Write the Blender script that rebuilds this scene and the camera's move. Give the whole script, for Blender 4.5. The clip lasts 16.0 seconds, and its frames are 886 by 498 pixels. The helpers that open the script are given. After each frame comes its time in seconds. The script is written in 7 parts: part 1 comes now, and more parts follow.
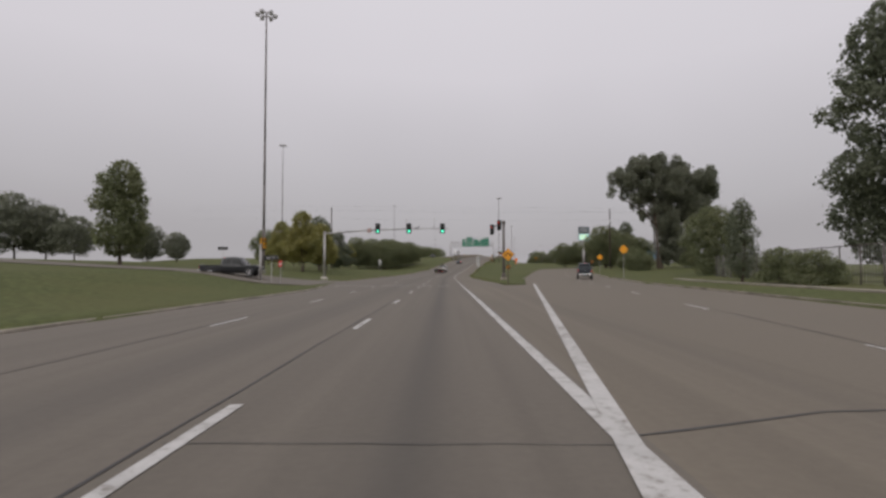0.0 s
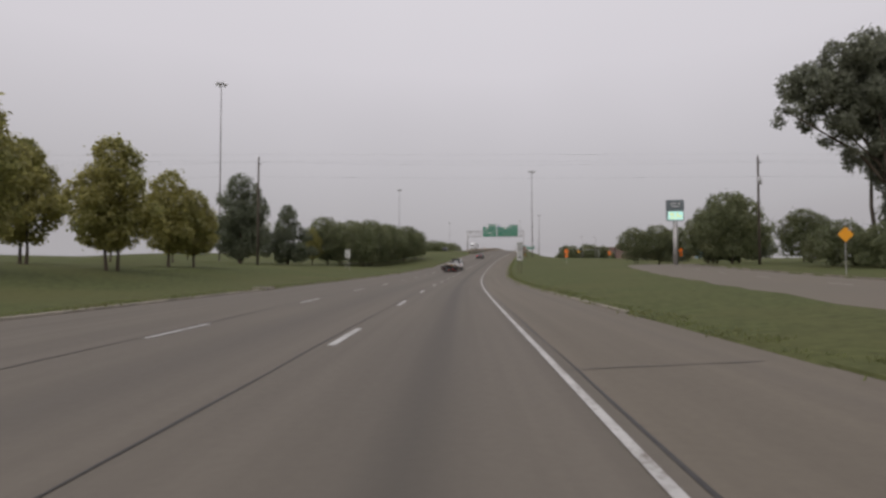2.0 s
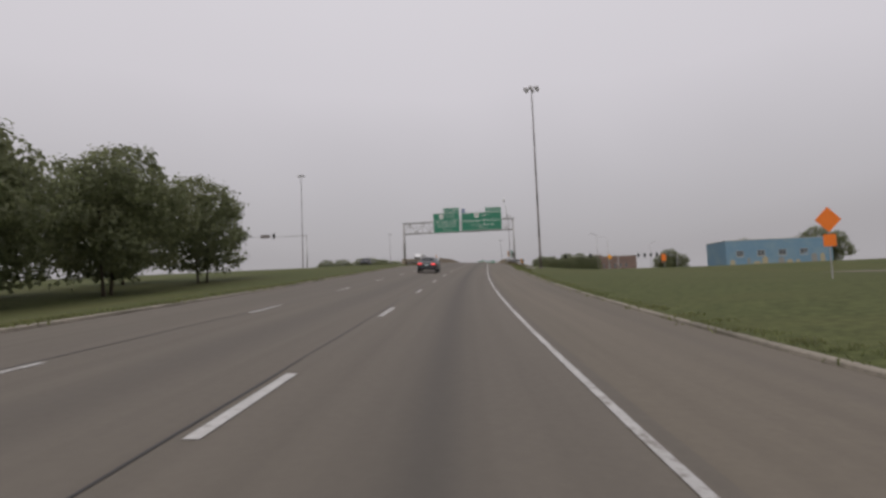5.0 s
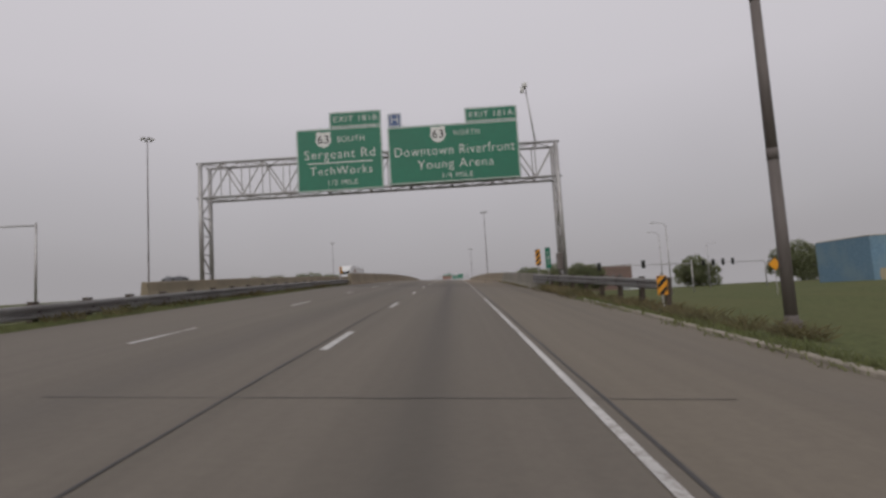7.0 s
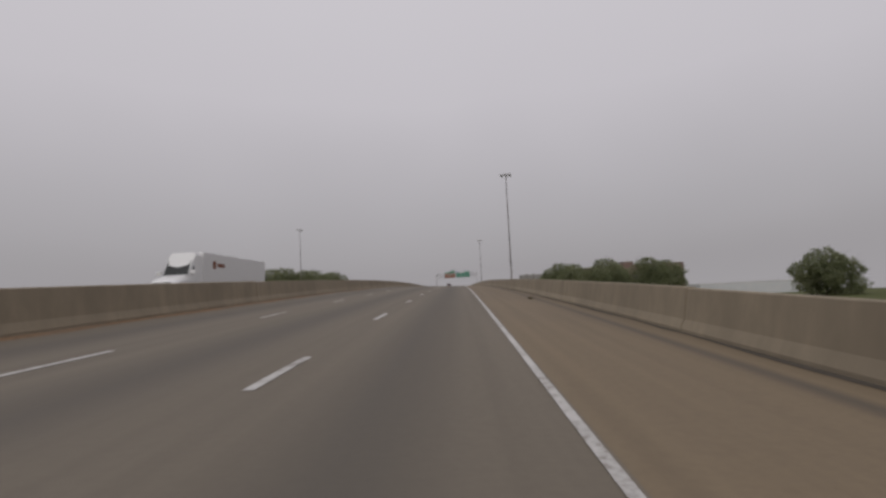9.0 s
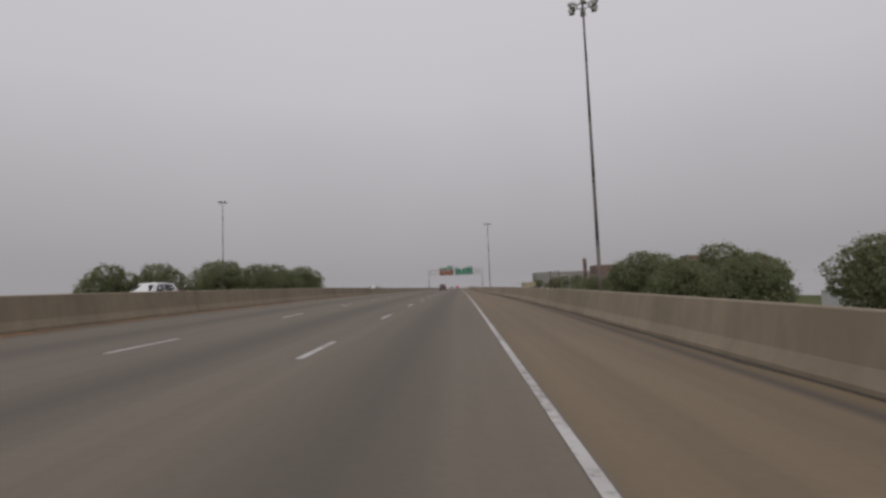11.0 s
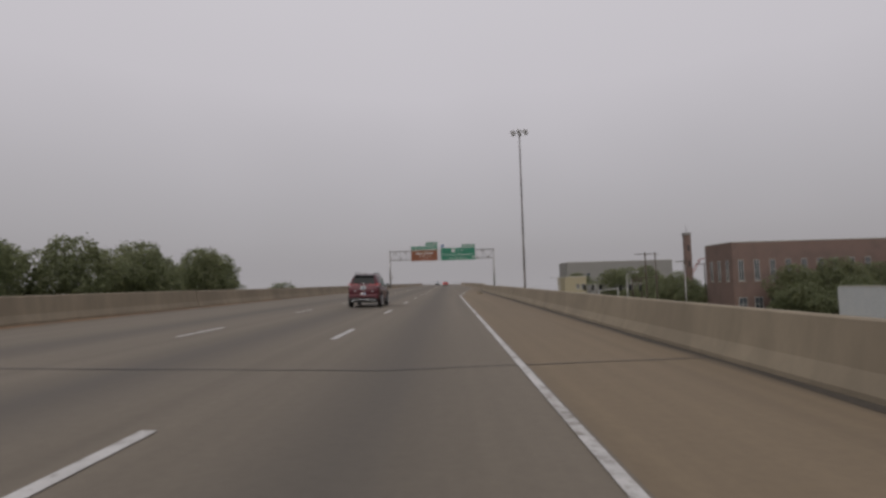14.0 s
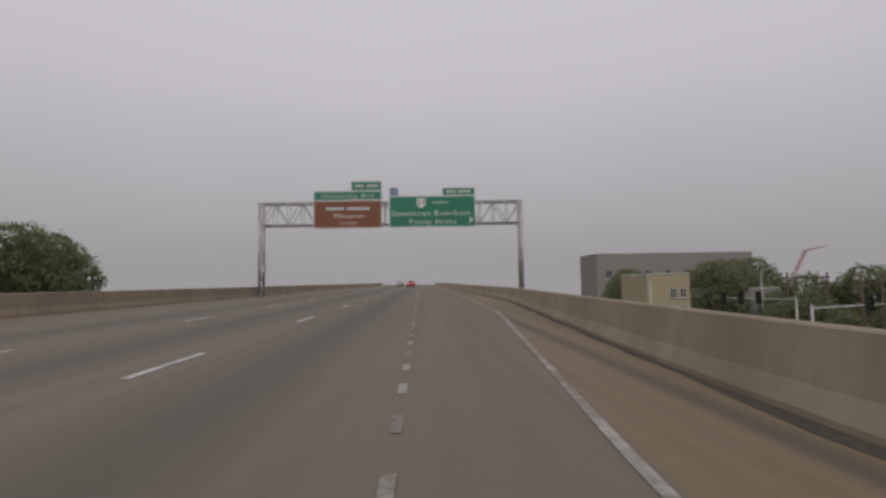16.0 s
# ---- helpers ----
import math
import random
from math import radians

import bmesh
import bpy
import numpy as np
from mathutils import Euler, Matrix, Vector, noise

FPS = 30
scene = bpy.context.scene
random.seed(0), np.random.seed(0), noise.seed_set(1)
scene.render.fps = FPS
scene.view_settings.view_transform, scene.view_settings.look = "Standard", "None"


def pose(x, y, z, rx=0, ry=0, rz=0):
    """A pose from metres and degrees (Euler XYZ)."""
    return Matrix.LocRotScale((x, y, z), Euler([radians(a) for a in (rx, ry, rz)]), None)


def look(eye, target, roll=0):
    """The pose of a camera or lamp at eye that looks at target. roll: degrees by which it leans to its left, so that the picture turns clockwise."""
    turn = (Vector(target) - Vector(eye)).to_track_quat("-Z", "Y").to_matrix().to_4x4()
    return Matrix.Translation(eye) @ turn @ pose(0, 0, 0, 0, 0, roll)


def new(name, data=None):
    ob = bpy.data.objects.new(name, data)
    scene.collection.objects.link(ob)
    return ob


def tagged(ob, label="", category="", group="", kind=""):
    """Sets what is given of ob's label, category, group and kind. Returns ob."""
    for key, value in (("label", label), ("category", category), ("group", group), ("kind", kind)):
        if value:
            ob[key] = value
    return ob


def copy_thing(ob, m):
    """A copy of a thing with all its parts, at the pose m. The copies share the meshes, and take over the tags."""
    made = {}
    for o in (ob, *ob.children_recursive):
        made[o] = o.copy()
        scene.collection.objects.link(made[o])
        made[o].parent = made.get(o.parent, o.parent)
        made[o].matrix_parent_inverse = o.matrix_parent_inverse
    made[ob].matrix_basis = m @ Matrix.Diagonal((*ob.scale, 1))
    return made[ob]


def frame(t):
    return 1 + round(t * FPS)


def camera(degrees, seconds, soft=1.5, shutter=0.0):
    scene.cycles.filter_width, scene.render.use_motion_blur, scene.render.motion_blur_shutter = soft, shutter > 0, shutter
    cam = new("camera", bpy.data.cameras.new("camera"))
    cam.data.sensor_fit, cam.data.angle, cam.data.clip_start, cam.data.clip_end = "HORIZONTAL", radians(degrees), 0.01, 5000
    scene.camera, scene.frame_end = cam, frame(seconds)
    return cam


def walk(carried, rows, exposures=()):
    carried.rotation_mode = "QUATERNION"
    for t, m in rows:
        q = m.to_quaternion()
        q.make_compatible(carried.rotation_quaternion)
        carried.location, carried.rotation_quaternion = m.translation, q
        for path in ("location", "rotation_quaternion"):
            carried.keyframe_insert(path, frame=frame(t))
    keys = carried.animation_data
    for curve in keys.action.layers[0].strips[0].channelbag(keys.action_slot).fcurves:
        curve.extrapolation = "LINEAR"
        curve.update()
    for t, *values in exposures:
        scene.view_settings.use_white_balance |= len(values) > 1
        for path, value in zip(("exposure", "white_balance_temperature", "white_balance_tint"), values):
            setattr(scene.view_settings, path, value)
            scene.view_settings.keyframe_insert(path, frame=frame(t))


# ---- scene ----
# ---------------------------------------------------------------- the road's line
# s runs along the line of dashes beside the camera's lane, u to its right, v up from the road's surface.
DASH = 9.75
def table(rows):
    xs, ys = [r[0] for r in rows], [r[1] for r in rows]
    def value(x):
        return float(np.interp(x, xs, ys))
    return value

bend = table([(-400, 0), (70, 0), (95, .00104), (205, .00104), (235, 0), (1500, 0)])
slope = table([(-400, 0), (105, 0), (195, .056), (248, .056), (440, .008), (1500, .008)])
bank = table([(-400, 0), (60, 0), (95, 1.2), (128, 1.6), (220, 3.6), (275, 3.5), (310, 2.9), (403, 2.2), (500, 1.6), (571, 1.0), (700, .5), (1500, .5)])

STEP, FIRST, LAST = 1.0, -150, 1000
line = {}
def lay_line():
    x = y = z = turn = 0.0
    line[0] = (0, 0, 0, 0)
    for i in range(LAST):
        m = i + .5
        turn += bend(m) * STEP
        x, y, z = x + math.sin(turn) * STEP, y + math.cos(turn) * STEP, z + slope(m) * STEP
        line[i + 1] = (x, y, z, turn)
    for i in range(1, -FIRST + 1):
        line[-i] = (0, -i * STEP, 0, 0)
lay_line()

def middle(s):
    i = min(max(math.floor(s), FIRST), LAST - 1)
    k = s - i
    return [p + (q - p) * k for p, q in zip(line[i], line[i + 1])]

def road_point(s, u=0.0, v=0.0):
    """A place on or over the road's own surface."""
    x, y, z, turn = middle(s)
    b = radians(bank(s))
    w, h = u * math.cos(b) + v * math.sin(b), v * math.cos(b) - u * math.sin(b)
    return (x + w * math.cos(turn), y - w * math.sin(turn), z + h)

def heading(s):
    return middle(s)[3]
# ---------------------------------------------------------------- the camera and its way
# t, dashes passed, metres right of the dashes, height over the road, aim to the left and up of the road's line in degrees
DRIVE = [
    (0.0, 0.0, 2.18, 1.40, 0.3, 2.2), (0.5, 1.515, 2.19, 1.40, 0.6, 2.05), (1.0, 3.06, 2.15, 1.40, 0.5, 1.95), (1.5, 4.66, 2.27, 1.39, 1.1, 1.8),
    (2.0, 6.35, 2.30, 1.37, 2.0, 1.9), (2.5, 7.99, 2.21, 1.38, 2.1, 1.8), (3.0, 9.70, 2.10, 1.38, 2.3, 1.65), (3.5, 11.42, 2.06, 1.36, 2.2, 1.8), (4.0, 13.18, 2.08, 1.36, 1.5, 1.9),
    (4.5, 15.02, 2.1, 1.37, 1.5, 1.9), (5.0, 16.88, 2.12, 1.37, 1.6, 1.8), (5.5, 18.76, 2.15, 1.37, 1.7, 1.7), (6.0, 20.66, 2.17, 1.37, 1.7, 1.6),
    (6.5, 22.54, 2.19, 1.38, 1.7, 1.6), (7.0, 24.38, 2.2, 1.40, 1.2, 1.9), (7.5, 26.2, 2.32, 1.41, 1.2, 2.0), (8.0, 28.0, 2.42, 1.42, 1.4, 2.0), (8.5, 29.8, 2.42, 1.42, 1.5, 2.3), (9.0, 31.66, 2.5, 1.40, 1.7, 2.4),
    (9.5, 33.57, 2.55, 1.38, 1.7, 2.6), (10.0, 35.5, 2.6, 1.36, 1.7, 2.8), (10.5, 37.44, 2.65, 1.34, 1.7, 3.0), (11.0, 39.39, 2.68, 1.32, 1.7, 3.2),
    (11.5, 41.34, 2.68, 1.30, 1.6, 3.3), (12.0, 43.3, 2.55, 1.29, 1.2, 3.3), (12.5, 45.26, 2.42, 1.28, 0.9, 3.2), (13.0, 47.22, 2.38, 1.26, 0.8, 3.4), (13.5, 49.17, 2.38, 1.25, 0.7, 3.55), (14.0, 51.11, 2.5, 1.24, 0.5, 3.5),
    (14.5, 53.03, 2.73, 1.24, 0.2, 3.5), (15.0, 54.93, 3.0, 1.25, 0.2, 3.5), (15.5, 56.8, 3.45, 1.25, -0.5, 3.5), (16.0, 58.58, 3.8, 1.25, -2.4, 3.45)]
FOV = 78.5

cam = camera(FOV, 16.0, soft=2.9)
def camera_pose(row):
    t, n, a, h, left, up = row
    s = n * DASH
    ahead = (Vector(road_point(s + .5)) - Vector(road_point(s - .5))).normalized()
    right = (Vector(road_point(s, 1)) - Vector(road_point(s, 0))).normalized()
    m = Matrix((right, right.cross(ahead), -ahead)).transposed().to_4x4()
    return Matrix.Translation(road_point(s, a, h)) @ m @ Matrix.Rotation(radians(left), 4, "Y") @ Matrix.Rotation(radians(up), 4, "X")

walk(cam, [(row[0], camera_pose(row)) for row in DRIVE], [(0, 0.06), (4, 0.04), (6.5, -0.12), (9, -0.2), (12, -0.2), (16, -0.2)])

# ---------------------------------------------------------------- sky and light
world = bpy.data.worlds.new("overcast_sky")
scene.world = world
world.use_nodes = True
nt = world.node_tree
nt.nodes.clear()
w_out, w_bg = nt.nodes.new("ShaderNodeOutputWorld"), nt.nodes.new("ShaderNodeBackground")
sky = nt.nodes.new("ShaderNodeTexSky")
sky.sky_type, sky.sun_disc, sky.sun_elevation, sky.sun_rotation, sky.dust_density = "NISHITA", False, radians(38), radians(203), 6.0
w_scale = nt.nodes.new("ShaderNodeVectorMath")
w_scale.operation = "SCALE"
w_scale.inputs["Scale"].default_value = 0.06
w_co, w_sep, w_ramp = nt.nodes.new("ShaderNodeTexCoord"), nt.nodes.new("ShaderNodeSeparateXYZ"), nt.nodes.new("ShaderNodeValToRGB")
w_noise, w_add = nt.nodes.new("ShaderNodeTexNoise"), nt.nodes.new("ShaderNodeMath")
w_noise.inputs["Scale"].default_value, w_noise.inputs["Detail"].default_value = 1.6, 3
w_add.operation = "MULTIPLY_ADD"
w_add.inputs[1].default_value, w_add.inputs[2].default_value = 0.16, -0.08
w_sum = nt.nodes.new("ShaderNodeMath")
stops = w_ramp.color_ramp.elements
stops[0].position, stops[0].color = 0.0, (.385, .368, .382, 1)
stops[1].position, stops[1].color = 0.75, (.78, .75, .795, 1)
mid_stop = stops.new(0.16)
mid_stop.color = (.5, .479, .502, 1)
mid_stop = stops.new(0.36)
mid_stop.color = (.66, .63, .668, 1)
w_mix = nt.nodes.new("ShaderNodeMix")
w_mix.data_type = "RGBA"
w_mix.inputs["Factor"].default_value = 0.93
nt.links.new(w_co.outputs["Generated"], w_sep.inputs[0])
nt.links.new(w_co.outputs["Generated"], w_noise.inputs["Vector"])
nt.links.new(w_noise.outputs["Fac"], w_add.inputs[0])
nt.links.new(w_sep.outputs["Z"], w_sum.inputs[0])
nt.links.new(w_add.outputs[0], w_sum.inputs[1])
nt.links.new(w_sum.outputs[0], w_ramp.inputs["Fac"])
nt.links.new(sky.outputs[0], w_scale.inputs[0])
nt.links.new(w_scale.outputs[0], w_mix.inputs[6])
nt.links.new(w_ramp.outputs["Color"], w_mix.inputs[7])
nt.links.new(w_mix.outputs[2], w_bg.inputs["Color"])
nt.links.new(w_bg.outputs[0], w_out.inputs["Surface"])

sun = new("sun", bpy.data.lights.new("sun", "SUN"))
sun.data.energy, sun.data.angle, sun.data.color = 1.25, radians(60), (1, .97, .93)
sun.matrix_world = look((0, 0, 0), (.3, .72, -.62))

# ---------------------------------------------------------------- materials
def material(name, colour, rough=.7, metal=0.0, spread=.25, grain=6.0, stain=.35, bump=.15, second=None, stretch=(1, 1, 1), each=0.0, spec=.4):
    """A surface with variation at two scales: fine grain and broad stains, toward a second colour."""
    m = bpy.data.materials.new(name)
    m.use_nodes = True
    n, l = m.node_tree.nodes, m.node_tree.links
    b = n["Principled BSDF"]
    b.inputs["Roughness"].default_value, b.inputs["Metallic"].default_value, b.inputs["Specular IOR Level"].default_value = rough, metal, spec
    co, mp = n.new("ShaderNodeTexCoord"), n.new("ShaderNodeMapping")
    mp.inputs["Scale"].default_value = stretch
    l.new(co.outputs["Object"], mp.inputs[0])
    fine, broad = n.new("ShaderNodeTexNoise"), n.new("ShaderNodeTexNoise")
    fine.inputs["Scale"].default_value, fine.inputs["Detail"].default_value, fine.inputs["Roughness"].default_value = grain, 6, .65
    broad.inputs["Scale"].default_value, broad.inputs["Detail"].default_value = stain, 4
    l.new(mp.outputs[0], fine.inputs["Vector"])
    l.new(mp.outputs[0], broad.inputs["Vector"])
    dark = tuple(c * (1 - spread) for c in colour)
    light = tuple(min(1, c * (1 + spread)) for c in colour)
    other = second or tuple(c * (1 - spread * .6) for c in colour)
    r1, r2 = n.new("ShaderNodeValToRGB"), n.new("ShaderNodeMix")
    e = r1.color_ramp.elements
    e[0].position, e[0].color, e[1].position, e[1].color = .3, (*dark, 1), .7, (*light, 1)
    l.new(fine.outputs["Fac"], r1.inputs["Fac"])
    r2.data_type = "RGBA"
    sharp = n.new("ShaderNodeMapRange")
    sharp.inputs["From Min"].default_value, sharp.inputs["From Max"].default_value, sharp.inputs["To Max"].default_value = .45, .68, .75
    l.new(broad.outputs["Fac"], sharp.inputs["Value"])
    l.new(sharp.outputs[0], r2.inputs["Factor"])
    l.new(r1.outputs["Color"], r2.inputs[6])
    r2.inputs[7].default_value = (*other, 1)
    last = r2.outputs[2]
    if each:
        info, hsv, rng = n.new("ShaderNodeObjectInfo"), n.new("ShaderNodeHueSaturation"), n.new("ShaderNodeMapRange")
        rng.inputs["To Min"].default_value, rng.inputs["To Max"].default_value = 1 - each, 1 + each
        l.new(info.outputs["Random"], rng.inputs["Value"])
        l.new(rng.outputs[0], hsv.inputs["Value"])
        l.new(last, hsv.inputs["Color"])
        last = hsv.outputs["Color"]
    l.new(last, b.inputs["Base Color"])
    if bump:
        bp = n.new("ShaderNodeBump")
        bp.inputs["Strength"].default_value, bp.inputs["Distance"].default_value = bump, .02
        l.new(fine.outputs["Fac"], bp.inputs["Height"])
        l.new(bp.outputs[0], b.inputs["Normal"])
    return m

def glowing(name, colour, strength):
    m = bpy.data.materials.new(name)
    m.use_nodes = True
    b = m.node_tree.nodes["Principled BSDF"]
    b.inputs["Base Color"].default_value = (*[c * .6 for c in colour], 1)
    b.inputs["Emission Color"].default_value, b.inputs["Emission Strength"].default_value = (*colour, 1), strength
    b.inputs["Roughness"].default_value = .35
    return m

def glass(name, colour=(.012, .014, .016), rough=.06):
    m = material(name, colour, rough, spread=.1, bump=0, spec=.6)
    return m

def paving_material(name, colour, tan, tracks, dark):
    """Concrete with grain, broad blotches, long faint streaks and an oil-darkened band down the middle of each lane."""
    m = material(name, colour, .85, spread=.07, grain=9.0, stain=.06, bump=.12, second=tan)
    n, l = m.node_tree.nodes, m.node_tree.links
    b = n["Principled BSDF"]
    last = b.inputs["Base Color"].links[0].from_socket
    uv, mp, streak, sep = n.new("ShaderNodeUVMap"), n.new("ShaderNodeMapping"), n.new("ShaderNodeTexNoise"), n.new("ShaderNodeSeparateXYZ")
    uv.uv_map = "road"
    mp.inputs["Scale"].default_value = (2.2, .035, 1)
    streak.inputs["Scale"].default_value, streak.inputs["Detail"].default_value = 1.0, 5
    l.new(uv.outputs[0], mp.inputs[0])
    l.new(mp.outputs[0], streak.inputs["Vector"])
    l.new(uv.outputs[0], sep.inputs[0])
    total = None
    for mid, half in tracks:
        d, a, r = n.new("ShaderNodeMath"), n.new("ShaderNodeMath"), n.new("ShaderNodeMapRange")
        d.operation, a.operation, r.interpolation_type = "SUBTRACT", "ABSOLUTE", "SMOOTHSTEP"
        d.inputs[1].default_value = mid
        r.inputs["From Min"].default_value, r.inputs["From Max"].default_value, r.inputs["To Min"].default_value, r.inputs["To Max"].default_value = half, 0, 0, 1
        l.new(sep.outputs["X"], d.inputs[0])
        l.new(d.outputs[0], a.inputs[0])
        l.new(a.outputs[0], r.inputs["Value"])
        if total is None:
            total = r.outputs[0]
        else:
            add = n.new("ShaderNodeMath")
            l.new(total, add.inputs[0])
            l.new(r.outputs[0], add.inputs[1])
            total = add.outputs[0]
    ramp = n.new("ShaderNodeMapRange")
    ramp.inputs["From Min"].default_value, ramp.inputs["From Max"].default_value, ramp.inputs["To Min"].default_value, ramp.inputs["To Max"].default_value = .25, .7, .35, 1.0
    l.new(streak.outputs["Fac"], ramp.inputs["Value"])
    amount, fac = n.new("ShaderNodeMath"), n.new("ShaderNodeMath")
    amount.operation = fac.operation = "MULTIPLY"
    l.new(total, amount.inputs[0])
    l.new(ramp.outputs[0], amount.inputs[1])
    l.new(amount.outputs[0], fac.inputs[0])
    fac.inputs[1].default_value = dark
    mix, mul = n.new("ShaderNodeMix"), n.new("ShaderNodeMix")
    mix.data_type = mul.data_type = "RGBA"
    l.new(fac.outputs[0], mix.inputs["Factor"])
    l.new(last, mix.inputs[6])
    mix.inputs[7].default_value = (.048, .045, .043, 1)
    mul.blend_type = "MULTIPLY"
    mul.inputs["Factor"].default_value = .35
    tone = n.new("ShaderNodeValToRGB")
    tone.color_ramp.elements[0].color, tone.color_ramp.elements[1].color = (.45, .45, .45, 1), (1, 1, 1, 1)
    tone.color_ramp.elements[0].position, tone.color_ramp.elements[1].position = .25, .65
    l.new(streak.outputs["Fac"], tone.inputs["Fac"])
    l.new(mix.outputs[2], mul.inputs[6])
    l.new(tone.outputs["Color"], mul.inputs[7])
    l.new(mul.outputs[2], b.inputs["Base Color"])
    return m

CONCRETE = paving_material("worn_concrete_paving", (.134, .117, .096), (.144, .125, .1), ((1.9, .4), (1.85, 1.0), (-1.8, 1.0)), .33)
TAN_SIDE = paving_material("tan_grey_shoulder_concrete", (.15, .128, .099), (.139, .12, .094), ((6.4, .5), ), .2)
DECK = paving_material("tan_bridge_deck_concrete", (.15, .127, .097), (.141, .121, .095), ((1.7, 1.25), (-1.8, 1.3), (-5.4, 1.2)), .6)
APPROACH = paving_material("dark_approach_concrete", (.122, .106, .085), (.11, .096, .078), ((1.7, 1.25), (-1.8, 1.3), (-5.4, 1.2)), .5)
APPROACH_SIDE = paving_material("brown_grey_approach_concrete", (.138, .112, .08), (.12, .099, .073), ((6.9, .5), ), .5)
SHOULDER = paving_material("brown_shoulder_concrete", (.172, .13, .082), (.148, .114, .076), ((6.75, .32), ), .85)
TAR = material("tar_seam", (.038, .035, .033), .6, spread=.3, grain=9)
def worn_paint(name, colour, bare, low, high):
    """Road paint, chipped and scuffed through to the concrete in flecks and long scrapes."""
    m = material(name, colour, .7, spread=.12, grain=14, stain=1.3, second=tuple(c * .78 for c in colour), bump=.1)
    n, l = m.node_tree.nodes, m.node_tree.links
    b = n["Principled BSDF"]
    last = b.inputs["Base Color"].links[0].from_socket
    co, chip, scrape, sums, wear, mix = n.new("ShaderNodeTexCoord"), n.new("ShaderNodeTexNoise"), n.new("ShaderNodeTexNoise"), n.new("ShaderNodeMath"), n.new("ShaderNodeMapRange"), n.new("ShaderNodeMix")
    chip.inputs["Scale"].default_value, chip.inputs["Detail"].default_value, chip.inputs["Roughness"].default_value = 7.0, 7, .72
    scrape.inputs["Scale"].default_value, scrape.inputs["Detail"].default_value = .55, 3
    sums.operation = "MULTIPLY_ADD"
    sums.inputs[1].default_value = .55
    l.new(co.outputs["Object"], chip.inputs["Vector"])
    l.new(co.outputs["Object"], scrape.inputs["Vector"])
    l.new(scrape.outputs["Fac"], sums.inputs[0])
    l.new(chip.outputs["Fac"], sums.inputs[2])
    wear.inputs["From Min"].default_value, wear.inputs["From Max"].default_value = low, high
    l.new(sums.outputs[0], wear.inputs["Value"])
    mix.data_type = "RGBA"
    l.new(wear.outputs[0], mix.inputs["Factor"])
    l.new(last, mix.inputs[6])
    mix.inputs[7].default_value = (*bare, 1)
    l.new(mix.outputs[2], b.inputs["Base Color"])
    return m
PAINT = worn_paint("worn_white_road_paint", (.47, .46, .445), (.16, .142, .12), .76, .98)
FADED = worn_paint("faded_white_road_paint", (.36, .345, .325), (.145, .125, .1), .6, .88)
KERB = material("kerb_concrete", (.25, .222, .18), .85, spread=.2, grain=7, stain=.5, second=(.1, .092, .066))
BARRIER = material("barrier_concrete", (.24, .2, .143), .9, spread=.13, grain=2.2, stain=.35, second=(.175, .145, .105), stretch=(1, 1, .4), bump=.2)
CONC_LIGHT = material("pale_concrete", (.42, .4, .36), .85, spread=.12, grain=5, second=(.33, .31, .27))
GRASS = material("mown_grass", (.08, .09, .036), .95, spread=.42, grain=3.5, stain=.12, bump=.6, second=(.1, .098, .042), spec=.1)
STEEL = material("galvanised_steel", (.4, .39, .385), .5, .55, spread=.12, grain=5, stain=1.0, second=(.3, .28, .27))
STEEL_DARK = material("weathered_pole_steel", (.125, .108, .1), .7, .1, spread=.2, grain=3, stain=.8, second=(.085, .07, .064), stretch=(1, 1, .2))
GREEN_SIGN = material("green_sign_sheeting", (.014, .155, .092), .45, spread=.1, grain=3, stain=.4, second=(.018, .14, .085), bump=0)
BROWN_SIGN = material("brown_sign_sheeting", (.17, .058, .026), .5, spread=.1, grain=3, stain=.4, bump=0)
SIGN_WHITE = material("white_sign_sheeting", (.62, .62, .6), .5, spread=.05, grain=5, stain=.7, bump=0)
SIGN_PANEL = material("greyed_white_sign_sheeting", (.47, .47, .46), .55, spread=.06, grain=5, stain=.9, second=(.4, .4, .385), bump=0)
SIGN_DULL = material("weathered_white_legend", (.42, .42, .4), .55, spread=.1, grain=5, bump=0)
SIGN_BLACK = material("black_sign_ink", (.014, .014, .014), .5, spread=.1, bump=0)
SIGN_YELLOW = material("yellow_warning_sheeting", (.68, .29, .016), .5, spread=.08, bump=0)
SIGN_ORANGE = material("orange_work_sheeting", (.72, .17, .02), .5, spread=.08, bump=0)
SIGN_BLUE = material("blue_sign_sheeting", (.055, .1, .23), .5, spread=.08, bump=0)
SIGN_RED = material("red_sign_sheeting", (.42, .02, .02), .5, spread=.08, bump=0)
BARK = material("grey_brown_bark", (.085, .066, .05), .95, spread=.4, grain=12, stain=2, bump=.8, stretch=(1, 1, .2))
WOOD_POLE = material("creosoted_timber_pole", (.075, .058, .046), .9, spread=.35, grain=9, stain=1.2, bump=.5, stretch=(1, 1, .1))

# ---------------------------------------------------------------- helpers for meshes
def mesh_object(name, bm, mat, smooth=False):
    me = bpy.data.meshes.new(name)
    bm.to_mesh(me)
    bm.free()
    for m in (mat if isinstance(mat, (list, tuple)) else [mat]):
        me.materials.append(m)
    if smooth:
        for p in me.polygons:
            p.use_smooth = True
        me.set_sharp_from_angle(angle=radians(32))
    return new(name, me)

def part(name, bm, mat, parent, label="", smooth=False):
    ob = mesh_object(name, bm, mat, smooth)
    ob.parent = parent
    if label:
        tagged(ob, label)
    return ob

